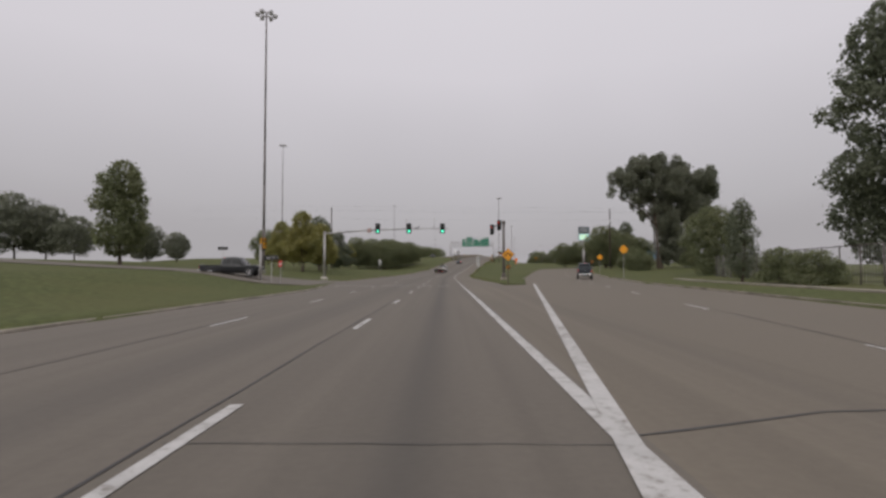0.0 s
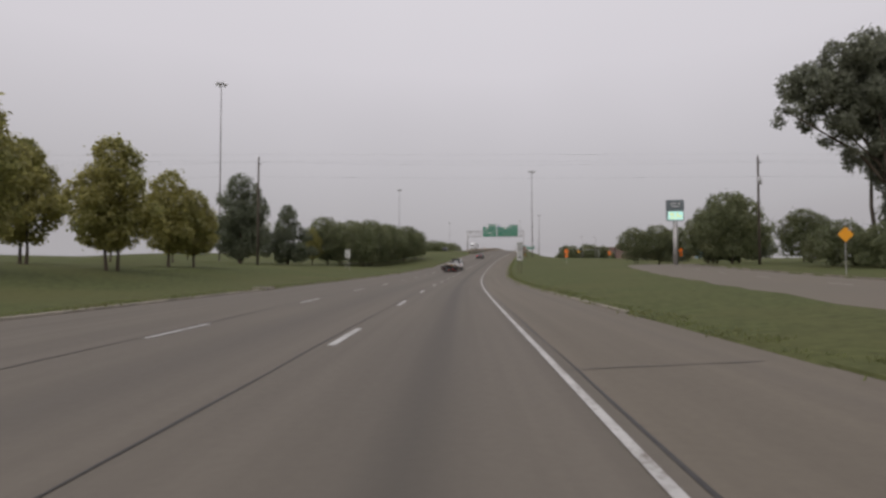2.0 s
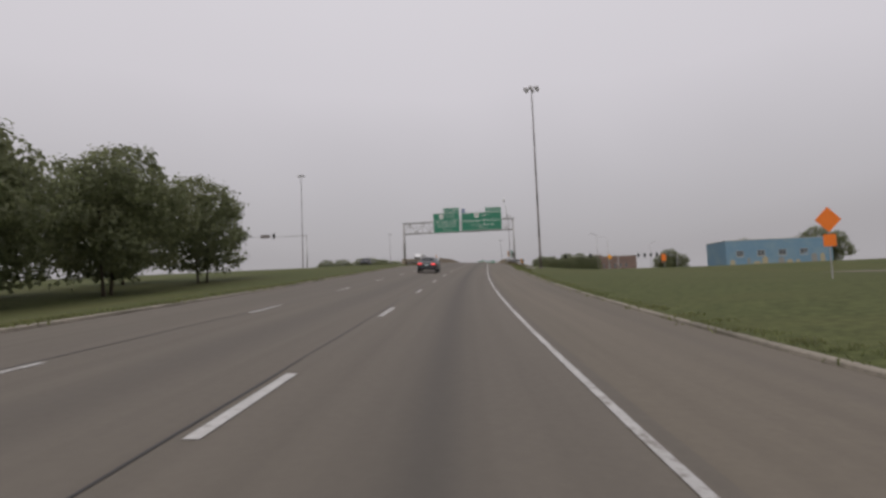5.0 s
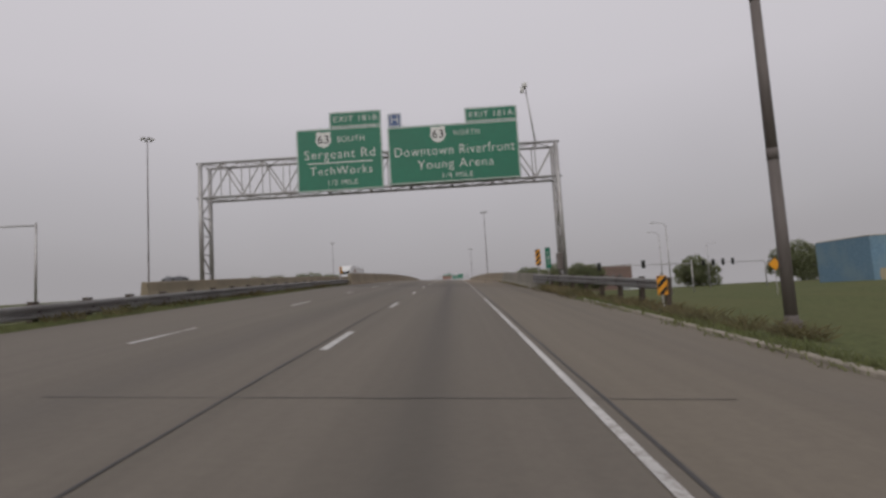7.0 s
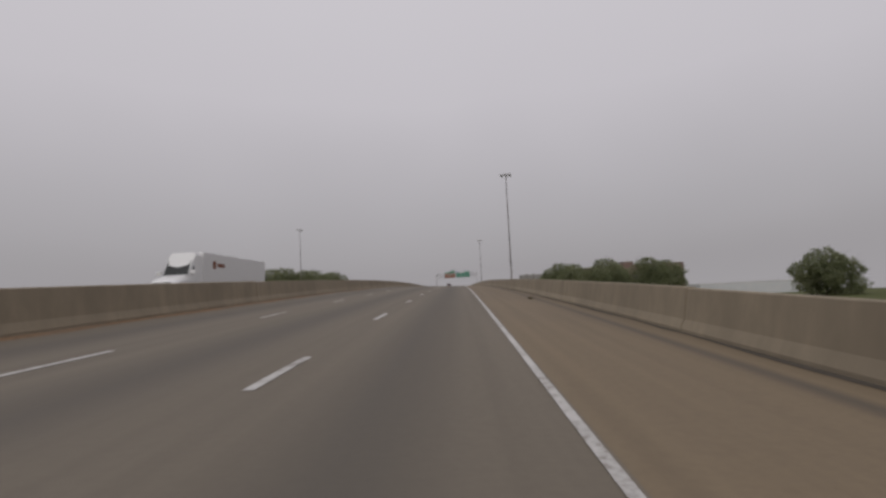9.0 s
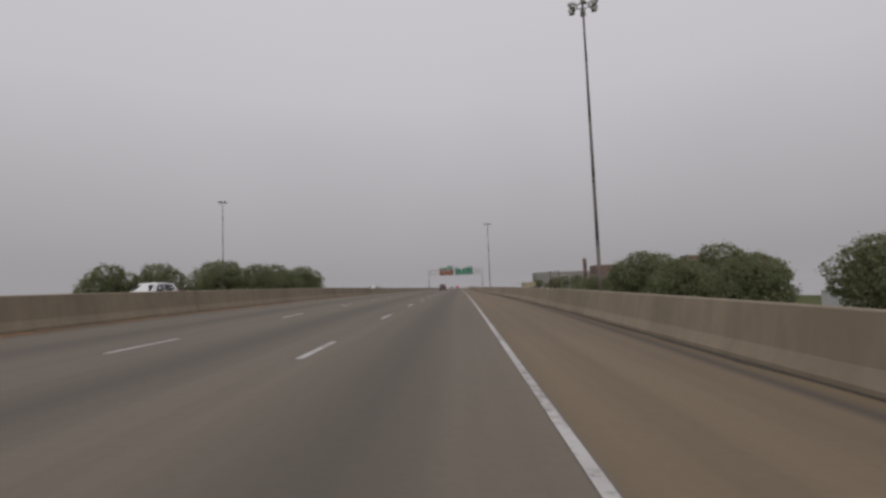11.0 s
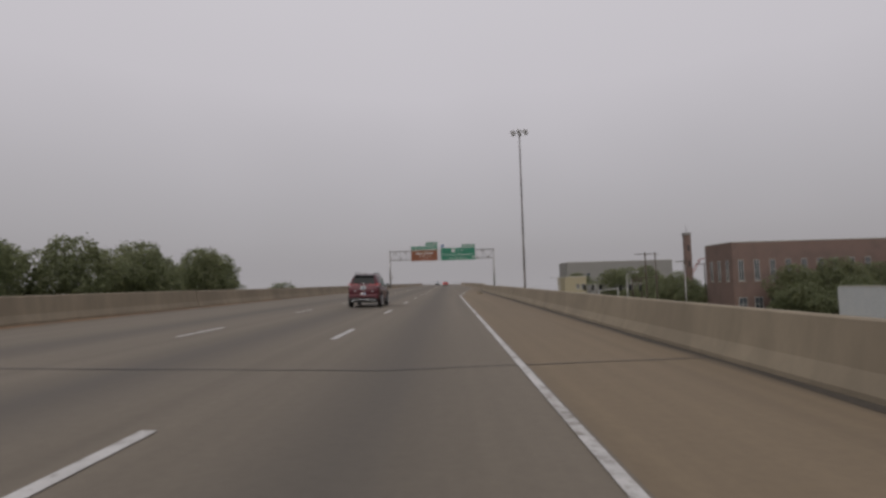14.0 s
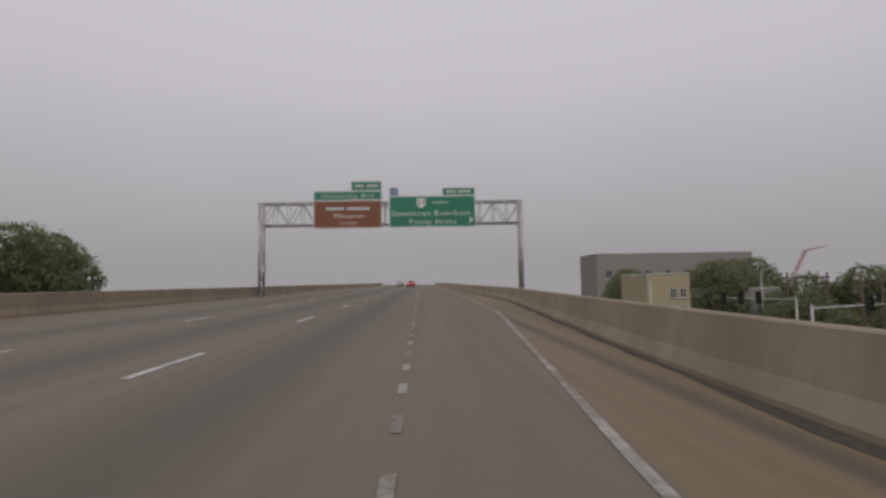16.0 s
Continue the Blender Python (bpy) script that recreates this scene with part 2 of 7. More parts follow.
def thing(name, label, category, m=None, group="", kind=""):
    ob = new(name)
    ob.empty_display_size = .2
    if m is not None:
        ob.matrix_world = m
    return tagged(ob, label, category, group, kind)

def add_box(bm, size, at=(0, 0, 0), turn=None, bevel=0.0, taper=(1, 1)):
    """A box with its middle at a place; taper narrows the top in x and y."""
    res = bmesh.ops.create_cube(bm, size=1)
    vs = res["verts"]
    for v in vs:
        k = taper if v.co.z > 0 else (1, 1)
        v.co = Vector((v.co.x * size[0] * k[0], v.co.y * size[1] * k[1], v.co.z * size[2]))
    if bevel:
        es = list({e for v in vs for e in v.link_edges})
        vs = list({v for f in bmesh.ops.bevel(bm, geom=es, offset=bevel, segments=2, profile=.6, affect="EDGES")["faces"] for v in f.verts} | {v for v in vs if v.is_valid})
    m = Matrix.Translation(at) @ (turn.to_matrix().to_4x4() if turn else Matrix())
    bmesh.ops.transform(bm, matrix=m, verts=vs)
    return vs

def add_tube(bm, a, b, r0, r1=None, sides=10, caps=True):
    """A round bar from a to b."""
    a, b = Vector(a), Vector(b)
    r1 = r0 if r1 is None else r1
    axis = (b - a).normalized()
    side = axis.orthogonal().normalized()
    up = axis.cross(side)
    rings = []
    for p, r in ((a, r0), (b, r1)):
        rings.append([bm.verts.new(p + (side * math.cos(k * 2 * math.pi / sides) + up * math.sin(k * 2 * math.pi / sides)) * r) for k in range(sides)])
    for k in range(sides):
        f = bm.faces.new((rings[0][k], rings[0][(k + 1) % sides], rings[1][(k + 1) % sides], rings[1][k]))
        f.smooth = True
    if caps:
        bm.faces.new(rings[0][::-1])
        bm.faces.new(rings[1])

def add_prism(bm, outline, depth, m=None):
    """A flat outline in x and z, pushed back along y by depth, both faces closed."""
    front = [bm.verts.new((x, 0, z)) for x, z in outline]
    back = [bm.verts.new((x, depth, z)) for x, z in outline]
    bm.faces.new(front)
    bm.faces.new(back[::-1])
    n = len(outline)
    for k in range(n):
        bm.faces.new((front[(k + 1) % n], front[k], back[k], back[(k + 1) % n]))
    if m is not None:
        bmesh.ops.transform(bm, matrix=m, verts=front + back)
    return front + back

def rounded(w, h, r, steps=4):
    pts = []
    for cx, cz, a0 in ((w / 2 - r, h / 2 - r, 0), (-w / 2 + r, h / 2 - r, 90), (-w / 2 + r, -h / 2 + r, 180), (w / 2 - r, -h / 2 + r, 270)):
        for k in range(steps + 1):
            a = radians(a0 + 90 * k / steps)
            pts.append((cx + r * math.cos(a), cz + r * math.sin(a)))
    return pts

def lettering(text, size, mat, parent, at, width=None, bold=-.011):
    """Raised characters, each a mesh of its own, standing in x and z, facing -y, the line's middle at a place."""
    cu = bpy.data.curves.new("text", "FONT")
    cu.body, cu.size, cu.align_x, cu.align_y, cu.extrude, cu.resolution_u = text, size, "CENTER", "CENTER", .004, 3
    cu.space_character = 1.1
    cu.offset = bold * size
    ob = bpy.data.objects.new("text", cu)
    scene.collection.objects.link(ob)
    bpy.context.view_layer.update()
    me = bpy.data.meshes.new_from_object(ob.evaluated_get(bpy.context.evaluated_depsgraph_get()))
    bpy.data.objects.remove(ob)
    xs = [v.co.x for v in me.vertices]
    k = width / max(.01, max(xs) - min(xs)) if width else 1.0
    me.transform(Matrix.Translation(at) @ Matrix.Rotation(radians(90), 4, "X") @ Matrix.Diagonal((k, 1, 1, 1)))
    whole = bmesh.new()
    whole.from_mesh(me)
    bpy.data.meshes.remove(me)
    left, runs = set(whole.verts), []
    while left:
        heap = [left.pop()]
        found = set(heap)
        while heap:
            for e in heap.pop().link_edges:
                for v in e.verts:
                    if v in left:
                        left.discard(v)
                        found.add(v)
                        heap.append(v)
        runs.append([min(v.co.x for v in found), max(v.co.x for v in found), found])
    runs.sort(key=lambda r: r[0])
    chars = []
    for lo, hi, found in runs:
        if chars and min(hi, chars[-1][1]) - max(lo, chars[-1][0]) > .5 * min(hi - lo, chars[-1][1] - chars[-1][0]):
            chars[-1] = [min(lo, chars[-1][0]), max(hi, chars[-1][1]), chars[-1][2] | found]
        else:
            chars.append([lo, hi, found])
    for lo, hi, found in chars:
        bm, made = bmesh.new(), {}
        for v in sorted(found, key=lambda v: v.index):
            made[v] = bm.verts.new(v.co)
        for f in whole.faces:
            if f.verts[0] in found:
                bm.faces.new([made[v] for v in f.verts])
        part("letter", bm, mat, parent)
    whole.free()

def ribbon(s0, s1, step, across, level=0.0):
    """A strip that follows the road: across gives the pairs (u, v) at s, left to right."""
    bm = bmesh.new()
    n = max(1, math.ceil((s1 - s0) / step))
    rows = []
    for i in range(n + 1):
        s = s0 + (s1 - s0) * i / n
        rows.append([bm.verts.new(road_point(s, u, v + level)) for u, v in across(s)])
    for a, b in zip(rows, rows[1:]):
        for k in range(len(a) - 1):
            bm.faces.new((a[k], a[k + 1], b[k + 1], b[k]))
    flat = bm.loops.layers.uv.new("road")
    where = {}
    for i, row in enumerate(rows):
        s = s0 + (s1 - s0) * i / n
        for v, (u, h) in zip(row, across(s)):
            where[v] = (u, s)
    for f in bm.faces:
        for loop in f.loops:
            loop[flat].uv = where[loop.vert]
    return bm

def stand(s, u, z=None, turn=0.0):
    """The pose of a thing that stands upright beside the road and faces back along it."""
    x, y, zz = road_point(s, u)
    return pose(x, y, land(s, u) if z is None else z, 0, 0, -math.degrees(heading(s)) + turn)

def plain_road(s, u, v=0.0, turn=0.0):
    """The pose of a thing on the paving, leaning with it."""
    up = (Vector(road_point(s, u, 1)) - Vector(road_point(s, u, 0))).normalized()
    ahead = (Vector(road_point(s + 2, u)) - Vector(road_point(s - 2, u))).normalized()
    right = ahead.cross(up).normalized()
    m = Matrix((right, ahead, right.cross(ahead))).transposed().to_4x4()
    return Matrix.Translation(road_point(s, u, v)) @ m @ Matrix.Rotation(radians(turn), 4, "Z")

# ---------------------------------------------------------------- the lie of the land
left_edge = table([(-400, -7.5), (12, -7.5), (36, -7.0), (52, -8.6), (62, -9.9), (74, -8.8), (90, -8.2), (108, -8.2), (126, -7.7), (145, -7.1), (162, -6.7), (200, -7.0), (232, -7.3), (266, -7.0), (290, -7.1), (328, -7.2), (420, -8.7), (468, -9.1), (505, -9.7), (532, -10.3), (575, -10.6), (1500, -10.4)])
right_edge = table([(-400, 6.9), (46, 7.2), (52, 7.65), (58, 7.6), (90, 7.3), (110, 6.95), (132, 6.85), (150, 7.3), (230, 7.3), (256, 7.75), (262, 7.65), (268, 7.84), (273, 7.68), (279, 7.6), (291, 7.75), (300, 7.6), (325, 7.7), (415, 7.2), (450, 6.95), (500, 6.8), (535, 7.0), (565, 7.08), (575, 7.22), (580, 7.5), (606, 9.6), (1500, 9.6)])
ramp_left = table([(-400, -5), (4, 3.4), (52, 9.9), (60, 10.8), (80, 13.6), (95, 16.4), (120, 20.5), (150, 25.5), (180, 33), (220, 45), (260, 58), (400, 105), (1500, 450)])
ramp_level = table([(-400, 0), (56, 0), (80, .25), (100, .5), (120, .85), (150, 1.5), (200, 1.9), (260, 2.2), (320, 3), (1500, 3)])
RAMP_WIDE = 12.4

def ease(a, b, x):
    k = min(1, max(0, (x - a) / (b - a)))
    return k * k * (3 - 2 * k)

def land(s, u):
    lo, hi = left_edge(s), right_edge(s)
    far = noise.noise(Vector((s * .02, u * .03, 3))) * .25
    if u < lo:
        d, near = lo - u, road_point(s, lo)[2] + .1
        field = .7 * ease(0, 14, d) + .045 * min(d, 55) + far * ease(5, 20, d)
        k = ease(150, 215, s)
        z = near * k + field * (1 - k) if d > 14 else near + (field * (1 - k) + near * k - near) * ease(.3, 14, d)
        drop = ease(280, 310, s)
        if drop:
            z += ((near - .45 if d < 16.5 else near - .45 + (4.0 - near) * ease(16.5, 36, d)) - z) * drop
        return z
    if u > hi:
        near, rl, rz = road_point(s, hi)[2] + .05, ramp_left(s), ramp_level(s)
        if s < 300 and u >= rl + .2:
            out = u - rl - RAMP_WIDE
            z = rz - .3 if out < -.2 else rz + .12 + .03 * min(max(out, 0), 40) + far * ease(2, 20, out)
        else:
            z = near + (rz + .1 - near) * min(1, max(0, (u - hi - .3) / max(.7, rl - .9 - hi))) ** .62
            if s < 51.5:
                z = -.3
        low = ease(262, 300, s)
        if low:
            z += (near + (5.0 + far - near) * ease(hi + .5, hi + 15, u) - .15 - z) * low
        return z
    return min(road_point(s, lo)[2], road_point(s, hi)[2], road_point(s, 0)[2]) - .4

def lay_ground():
    cols = [-1600, -900, -500, -300, -200, -150, -120, -100] + list(range(-85, -30, 5)) + [x * .75 for x in range(-40, 82)] + list(range(64, 88, 4)) + [90, 100, 120, 150, 200, 300, 500, 900, 1600]
    cuts = [-1600, -800, -400, -150] + list(range(-100, 40, 5)) + [40 + 2.5 * k for k in range(90)] + list(range(265, 700, 5)) + list(range(700, 1000, 20)) + [1000, 1100, 1300, 1700, 2500]
    verts, faces = [], []
    for s in cuts:
        for u in cols:
            x, y, z, turn = middle(s)
            verts.append((x + u * math.cos(turn), y - u * math.sin(turn), land(min(s, 990), u)))
    n = len(cols)
    for i in range(len(cuts) - 1):
        for k in range(n - 1):
            a = i * n + k
            faces.append((a, a + 1, a + n + 1, a + n))
    me = bpy.data.meshes.new("ground")
    me.from_pydata(verts, [], faces)
    me.materials.append(GRASS)
    for p in me.polygons:
        p.use_smooth = True
    tagged(new("ground", me), "mown green grass verge and fields beside the highway", "ground", kind="structure")
lay_ground()

# ---------------------------------------------------------------- paving
def paving(name, label, s0, s1, mat, across, level=0.0, step=4.0, category="road"):
    ob = mesh_object(name, ribbon(s0, s1, step, across, level), mat)
    return tagged(ob, label, category, kind="structure")

edge_line = table([(-400, 3.6), (544, 3.6), (550, 3.8), (558, 4.3), (566, 4.7), (575, 5.3), (592, 6.9), (604, 7.2), (1500, 7.2)])
JOIN, SLAB = 295.0, 279.0
paving("road", "worn grey concrete three-lane highway, tar-seamed and stained", -120, SLAB, CONCRETE,
       lambda s: [(left_edge(s), 0), (-5, 0), (-1, 0), (2, 0), (3.85, 0)])
paving("highway_shoulder", "tan-grey worn concrete beside the lanes", -120, SLAB, TAN_SIDE, lambda s: [(3.85, 0), (5.2, 0), (right_edge(s), 0)])
paving("approach_slab", "dark stained concrete slab before the bridge deck", SLAB, JOIN, APPROACH,
       lambda s: [(left_edge(s), 0), (-3.6, 0), (0, 0), (min(3.7, right_edge(s)), 0)])
paving("approach_shoulder", "brown-grey concrete shoulder before the bridge deck", SLAB, JOIN, APPROACH_SIDE,
       lambda s: [(3.7, 0), (5.2, 0), (right_edge(s), 0)])
paving("road_deck", "tan-grey concrete bridge deck with worn lanes", JOIN, 1000, DECK,
       lambda s: [(left_edge(s), 0), (-3.6, 0), (0, 0), (edge_line(s) + .1, 0)])
paving("road_shoulder", "brown weathered concrete shoulder beside a barrier", JOIN, 1000, SHOULDER,
       lambda s: [(edge_line(s) + .1, 0), ((edge_line(s) + right_edge(s)) / 2, 0), (right_edge(s), 0)])

def strip_at(s0, s1, step, across):
    """A strip at levels of its own, for what does not follow the main road's tilt."""
    bm, rows = bmesh.new(), []
    n = max(1, math.ceil((s1 - s0) / step))
    for i in range(n + 1):
        s = s0 + (s1 - s0) * i / n
        x, y, z, turn = middle(s)
        rows.append([bm.verts.new((x + u * math.cos(turn), y - u * math.sin(turn), h)) for u, h in across(s)])
    for a, b in zip(rows, rows[1:]):
        for k in range(len(a) - 1):
            bm.faces.new((a[k], a[k + 1], b[k + 1], b[k]))
    return bm

def ramp_across(s):
    rl, z = ramp_left(s), ramp_level(s)
    a = right_edge(s) if s < 52 else rl
    return [(a, z), (rl + RAMP_WIDE / 2, z + .01), (rl + RAMP_WIDE, z)]
tagged(mesh_object("side_road", strip_at(-120, 300, 2, ramp_across), TAN_SIDE), "worn grey concrete side road that forks off the highway", "road", kind="structure")
tagged(mesh_object("opposite_road", strip_at(270, 1000, 5, lambda s: [(left_edge(s) - 15, road_point(s, left_edge(s))[2]), (left_edge(s) - .5, road_point(s, left_edge(s))[2])]), DECK),
       "concrete carriageway for oncoming traffic behind a median barrier", "road", kind="structure")
def walk_across(s):
    u = ramp_left(s) + RAMP_WIDE + 5.2
    z = max(land(s, u - .6), land(s, u + .6)) + .07
    return [(u - .62, z - .2), (u - .6, z), (u + .6, z), (u + .62, z - .2)]
tagged(mesh_object("pavement", strip_at(10, 62, 4, walk_across), KERB), "narrow pale concrete footway through the verge", "pavement", kind="structure")
# a cross street that meets the highway at the signals
def cross_street():
    bm = bmesh.new()
    prev = None
    for k in range(34):
        u = -7.5 - k * 3.0
        wide = max(0, 4 - k) * .9
        pair = []
        for s in (48.2 - wide, 59.5 + wide):
            x, y, z, turn = middle(s)
            pair.append(bm.verts.new((x + u * math.cos(turn), y - u * math.sin(turn), .006 if u > -9 else max(land(48, u), land(54, u), land(60, u)) + .05)))
        if prev:
            bm.faces.new((prev[0], prev[1], pair[1], pair[0]))
        prev = pair
    return bm
tagged(mesh_object("cross_street", cross_street(), CONCRETE), "grey concrete cross street through the grass", "road", kind="structure")

# ---------------------------------------------------------------- painted lines
def dash_thing(s1, u, length, wide, group, mat):
    ob = mesh_object("lane_dash", ribbon(s1 - length, s1, 1.3, lambda s: [(u - wide / 2, 0), (u + wide / 2, 0)], .009), mat)
    return tagged(ob, "short worn white painted lane dash on the paving", "road marking", group, "structure")

for i in range(-3, 84):
    far_end = (i + .58) * DASH
    dash_thing(far_end, 0.02, 2.55, .14, "dashes beside the middle lane", PAINT)
    if not 48 < far_end < 62:
        dash_thing(far_end + .6, -3.65, 2.55, .12, "dashes beside the far lane", PAINT)
dash_thing(296.2, 0.02, 1.5, .12, "dashes beside the middle lane", FADED)
side_lane = lambda s: ramp_left(s) + min(7.0, max(5.6, 5.5 + .024 * s))
for i in range(-2, 14):
    s1 = 34.2 + (i - 2) * 12.0
    ob = mesh_object("lane_dash", strip_at(s1 - 3.0, s1, 1.5, lambda s: [(side_lane(s) - .06, ramp_level(s) + .014), (side_lane(s) + .06, ramp_level(s) + .014)]), PAINT)
    tagged(ob, "short worn white painted lane dash on the side road", "road marking", "dashes on the side road", "structure")

def edge_strip(name, label, s0, s1, mid, half, mat=PAINT, lift=.009):
    ob = mesh_object(name, ribbon(s0, s1, 3, lambda s: [(mid(s) - half(s), 0), (mid(s) + half(s), 0)] if callable(half) else [(mid(s) - half, 0), (mid(s) + half, 0)], lift), mat)
    return tagged(ob, label, "road marking", kind="structure")
edge_strip("edge_line", "long solid white painted edge line", -120, 262, lambda s: edge_line(s) + .06 * (1 - ease(25, 50, s)), lambda s: .053 + .047 * (1 - ease(25, 55, s)))
edge_strip("edge_line", "chipped and faded white edge line over the bridge joint", 262, 300, edge_line, .062, FADED)
edge_strip("edge_line", "long solid white painted edge line", 300, 560, edge_line, .058)
edge_strip("edge_line", "white painted edge line that swings out to an exit lane", 560, 1000, edge_line, .056, FADED)
fork = lambda s: 3.62 + .147 * (s - 4.2)
edge_strip("fork_line", "broad white painted line that forks off to a side road", -4, 54, fork, .115, PAINT, .013)
for i in range(62):
    s1 = 549.2 + i * 1.56
    ob = mesh_object("exit_dash", ribbon(s1, s1 + .6, .6, lambda s: [(3.6 - .052, 0), (3.6 + .052, 0)], .01), PAINT if i > 40 else FADED)
    tagged(ob, "short white dotted line beside the exit lane", "road marking", "dotted exit line", "structure")
for a, b in ((-8.7, -3.9), (-3.4, -1.0), (-.6, .9), (1.5, 2.5), (3.0, 3.3)):
    ob = mesh_object("stop_line", ribbon(47.0, 47.45, .45, lambda s: [(a, 0), (b, 0)], .012), PAINT)
    tagged(ob, "white painted stop line across the lanes", "road marking", "stop line", "structure")

# ---------------------------------------------------------------- tar seams and cracks
def seam(points, half, label="thin black tar seam in the concrete", s_step=2.0, seed=0):
    rnd = random.Random(seed)
    fine = []
    for (s0, u0), (s1, u1) in zip(points, points[1:]):
        n = max(1, int(math.hypot(s1 - s0, u1 - u0) / s_step))
        for k in range(n):
            fine.append((s0 + (s1 - s0) * k / n, u0 + (u1 - u0) * k / n))
    fine.append(points[-1])
    bm, prev = bmesh.new(), None
    along = abs(points[-1][0] - points[0][0]) > abs(points[-1][1] - points[0][1])
    for s, u in fine:
        w, j = half * rnd.uniform(.5, 1.3), rnd.uniform(-.02, .02)
        pair = [bm.verts.new(road_point(s, u + j + q * w, .006)) if along else bm.verts.new(road_point(s + j + q * w * 1.6, u, .006)) for q in (-1, 1)]
        if prev:
            bm.faces.new((prev[0], prev[1], pair[1], pair[0]))
        prev = pair
    tagged(mesh_object("tar_seam", bm, TAR), label, "tar seam", "seams in the paving", "structure")

seam([(-60, -.2), (115.2, -.2)], .021, seed=1)
seam([(115.0, -.34), (116, -.34)], .018, seed=70)
seam([(116.2, -.16), (268, -.2)], .021, seed=71)
seam([(-20, 3.2), (10, 3.75), (70, 3.85), (89, 3.85)], .022, seed=2)
seam([(96, 3.85), (140, 3.8)], .012, seed=3)
seam([(205, 3.8), (268, 3.8)], .018, seed=4)
seam([(266.6, -2), (266.65, 2.3), (267.0, 3.5), (269.0, 6.9)], .014, "thin dark crack across the lanes", .5, 61)
for k, (s0, u0) in enumerate(((267.9, 6.15), (267.9, 6.5), (269.9, 6.25), (269.9, 6.66), (272.0, 6.2), (272.0, 6.6))):
    seam([(s0 + .42, u0 - .09), (s0 - .42, u0 + .09)], .05, "short dark stain on the shoulder", .2, 80 + k)
seam([(266.6, 3.8), (273, 3.72)], .03, seed=62)
def side_seam(s0, s1):
    bm = strip_at(s0, s1, 2, lambda s: [(side_lane(s) + .13, ramp_level(s) + .017), (side_lane(s) + .17 + .02 * math.sin(s * 1.7), ramp_level(s) + .017)])
    tagged(mesh_object("tar_seam", bm, TAR), "thin black tar seam along the side road", "tar seam", "seams in the paving", "structure")
side_seam(-20, 60)
seam([(21.0, 3.8), (22.4, 6.1), (24.2, 9.7), (24.6, 12)], .022, "thin dark crack across the lanes", .5, 63)
seam([(-60, -3.8), (240, -3.8)], .018, seed=5)
SEAMS = ((4.4, -.1, 3.7), (20.9, -1, 3.8), (116.6, -.5, 4.9), (151, -1, 6), (243.5, -2.2, 5.2))
for k, (s0, a, b) in enumerate(SEAMS):
    seam([(s0, a), (s0 + .15 * math.sin(k * 2.1), b)], .005 + .002 * (k % 3), "thin dark crack across the lanes", .5, 20 + k)
seam([(4.6, 3.7), (5.4, 5.9), (5.6, 7.4)], .014, "thin dark crack across the lanes", .5, 72)
seam([(69.3, 3.7), (70.2, 6.8)], .012, "thin dark crack across the lanes", .5, 73)
seam([(257.2, -2), (257.4, 2.2), (257.9, 3.7), (260.2, 7.5)], .008, "thin dark crack across the lanes", .5, 74)
for k, s0 in enumerate((279.0, 295.2, 356, 454.6, 506, 588)):
    seam([(s0 + .3, left_edge(s0) + .2), (s0, 1.5), (s0 + (.2 if k == 1 else 1.3), right_edge(s0) - .1)], (.022, .004, .016, .022, .016, .016)[k], "dark expansion joint across the bridge deck", .8, 50 + k)

# ---------------------------------------------------------------- kerbs
def kerb(name, label, s0, s1, edge, side):
    def across(s):
        u = edge(s)
        pts = [(u - .02 * side, -.05), (u, .055), (u + .03 * side, .075), (u + .15 * side, .08), (u + .17 * side, -.1)]
        return pts if side > 0 else pts[::-1]
    tagged(mesh_object(name, ribbon(s0, s1, 3, across), KERB), label, "kerb", kind="structure")
kerb("kerb", "weathered pale concrete kerb along the grass", 79, 272, right_edge, 1)
tagged(mesh_object("verge", ribbon(56, 80, 1.5, lambda s: [(right_edge(s) - .04 + .03 * math.sin(s * 3.1), -.08), (right_edge(s) + .03 + .03 * math.sin(s * 3.1), .05), (right_edge(s) + .5, .085), (right_edge(s) + 1.1, .07)]), GRASS), "ragged turf edge of the median", "grass", kind="structure")
kerb("kerb", "weathered pale concrete kerb along the grass", -120, 44.5, left_edge, -1)
kerb("kerb", "weathered pale concrete kerb along the grass", 63, 243, left_edge, -1)
def side_kerb(offset, s0, s1):
    def across(s):
        u, z = ramp_left(s) + offset, ramp_level(s)
        return [(u, z - .1), (u + .02, z + .13), (u + .18, z + .13), (u + .2, z - .1)]
    tagged(mesh_object("kerb", strip_at(s0, s1, 4, across), KERB), "weathered pale concrete kerb of the side road", "kerb", kind="structure")
side_kerb(RAMP_WIDE - .05, -120, 300)
# the raised grass nose between highway and side road
def nose():
    left = [(s, right_edge(s) + .03) for s in (57, 54, 52.4)]
    tip = [(51.5, 7.95), (50.9, 8.4), (50.8, 8.9), (51.1, 9.4), (51.8, 9.75)]
    right = [(s, ramp_left(s) + .02) for s in (53, 55, 57)]
    ring = left + tip + right
    bm = bmesh.new()
    top = [bm.verts.new(road_point(s, u + (.05 if u < 8.5 else -.05), .1)) for s, u in ring]
    low = [bm.verts.new(road_point(s, u, -.3)) for s, u in ring]
    bm.faces.new(top)
    for k in range(len(ring)):
        bm.faces.new((top[k], low[k], low[(k + 1) % len(ring)], top[(k + 1) % len(ring)]))
    bmesh.ops.recalc_face_normals(bm, faces=bm.faces)
    tagged(mesh_object("median_nose", bm, GRASS), "raised grassy tip of the median island", "median", kind="structure")
nose()

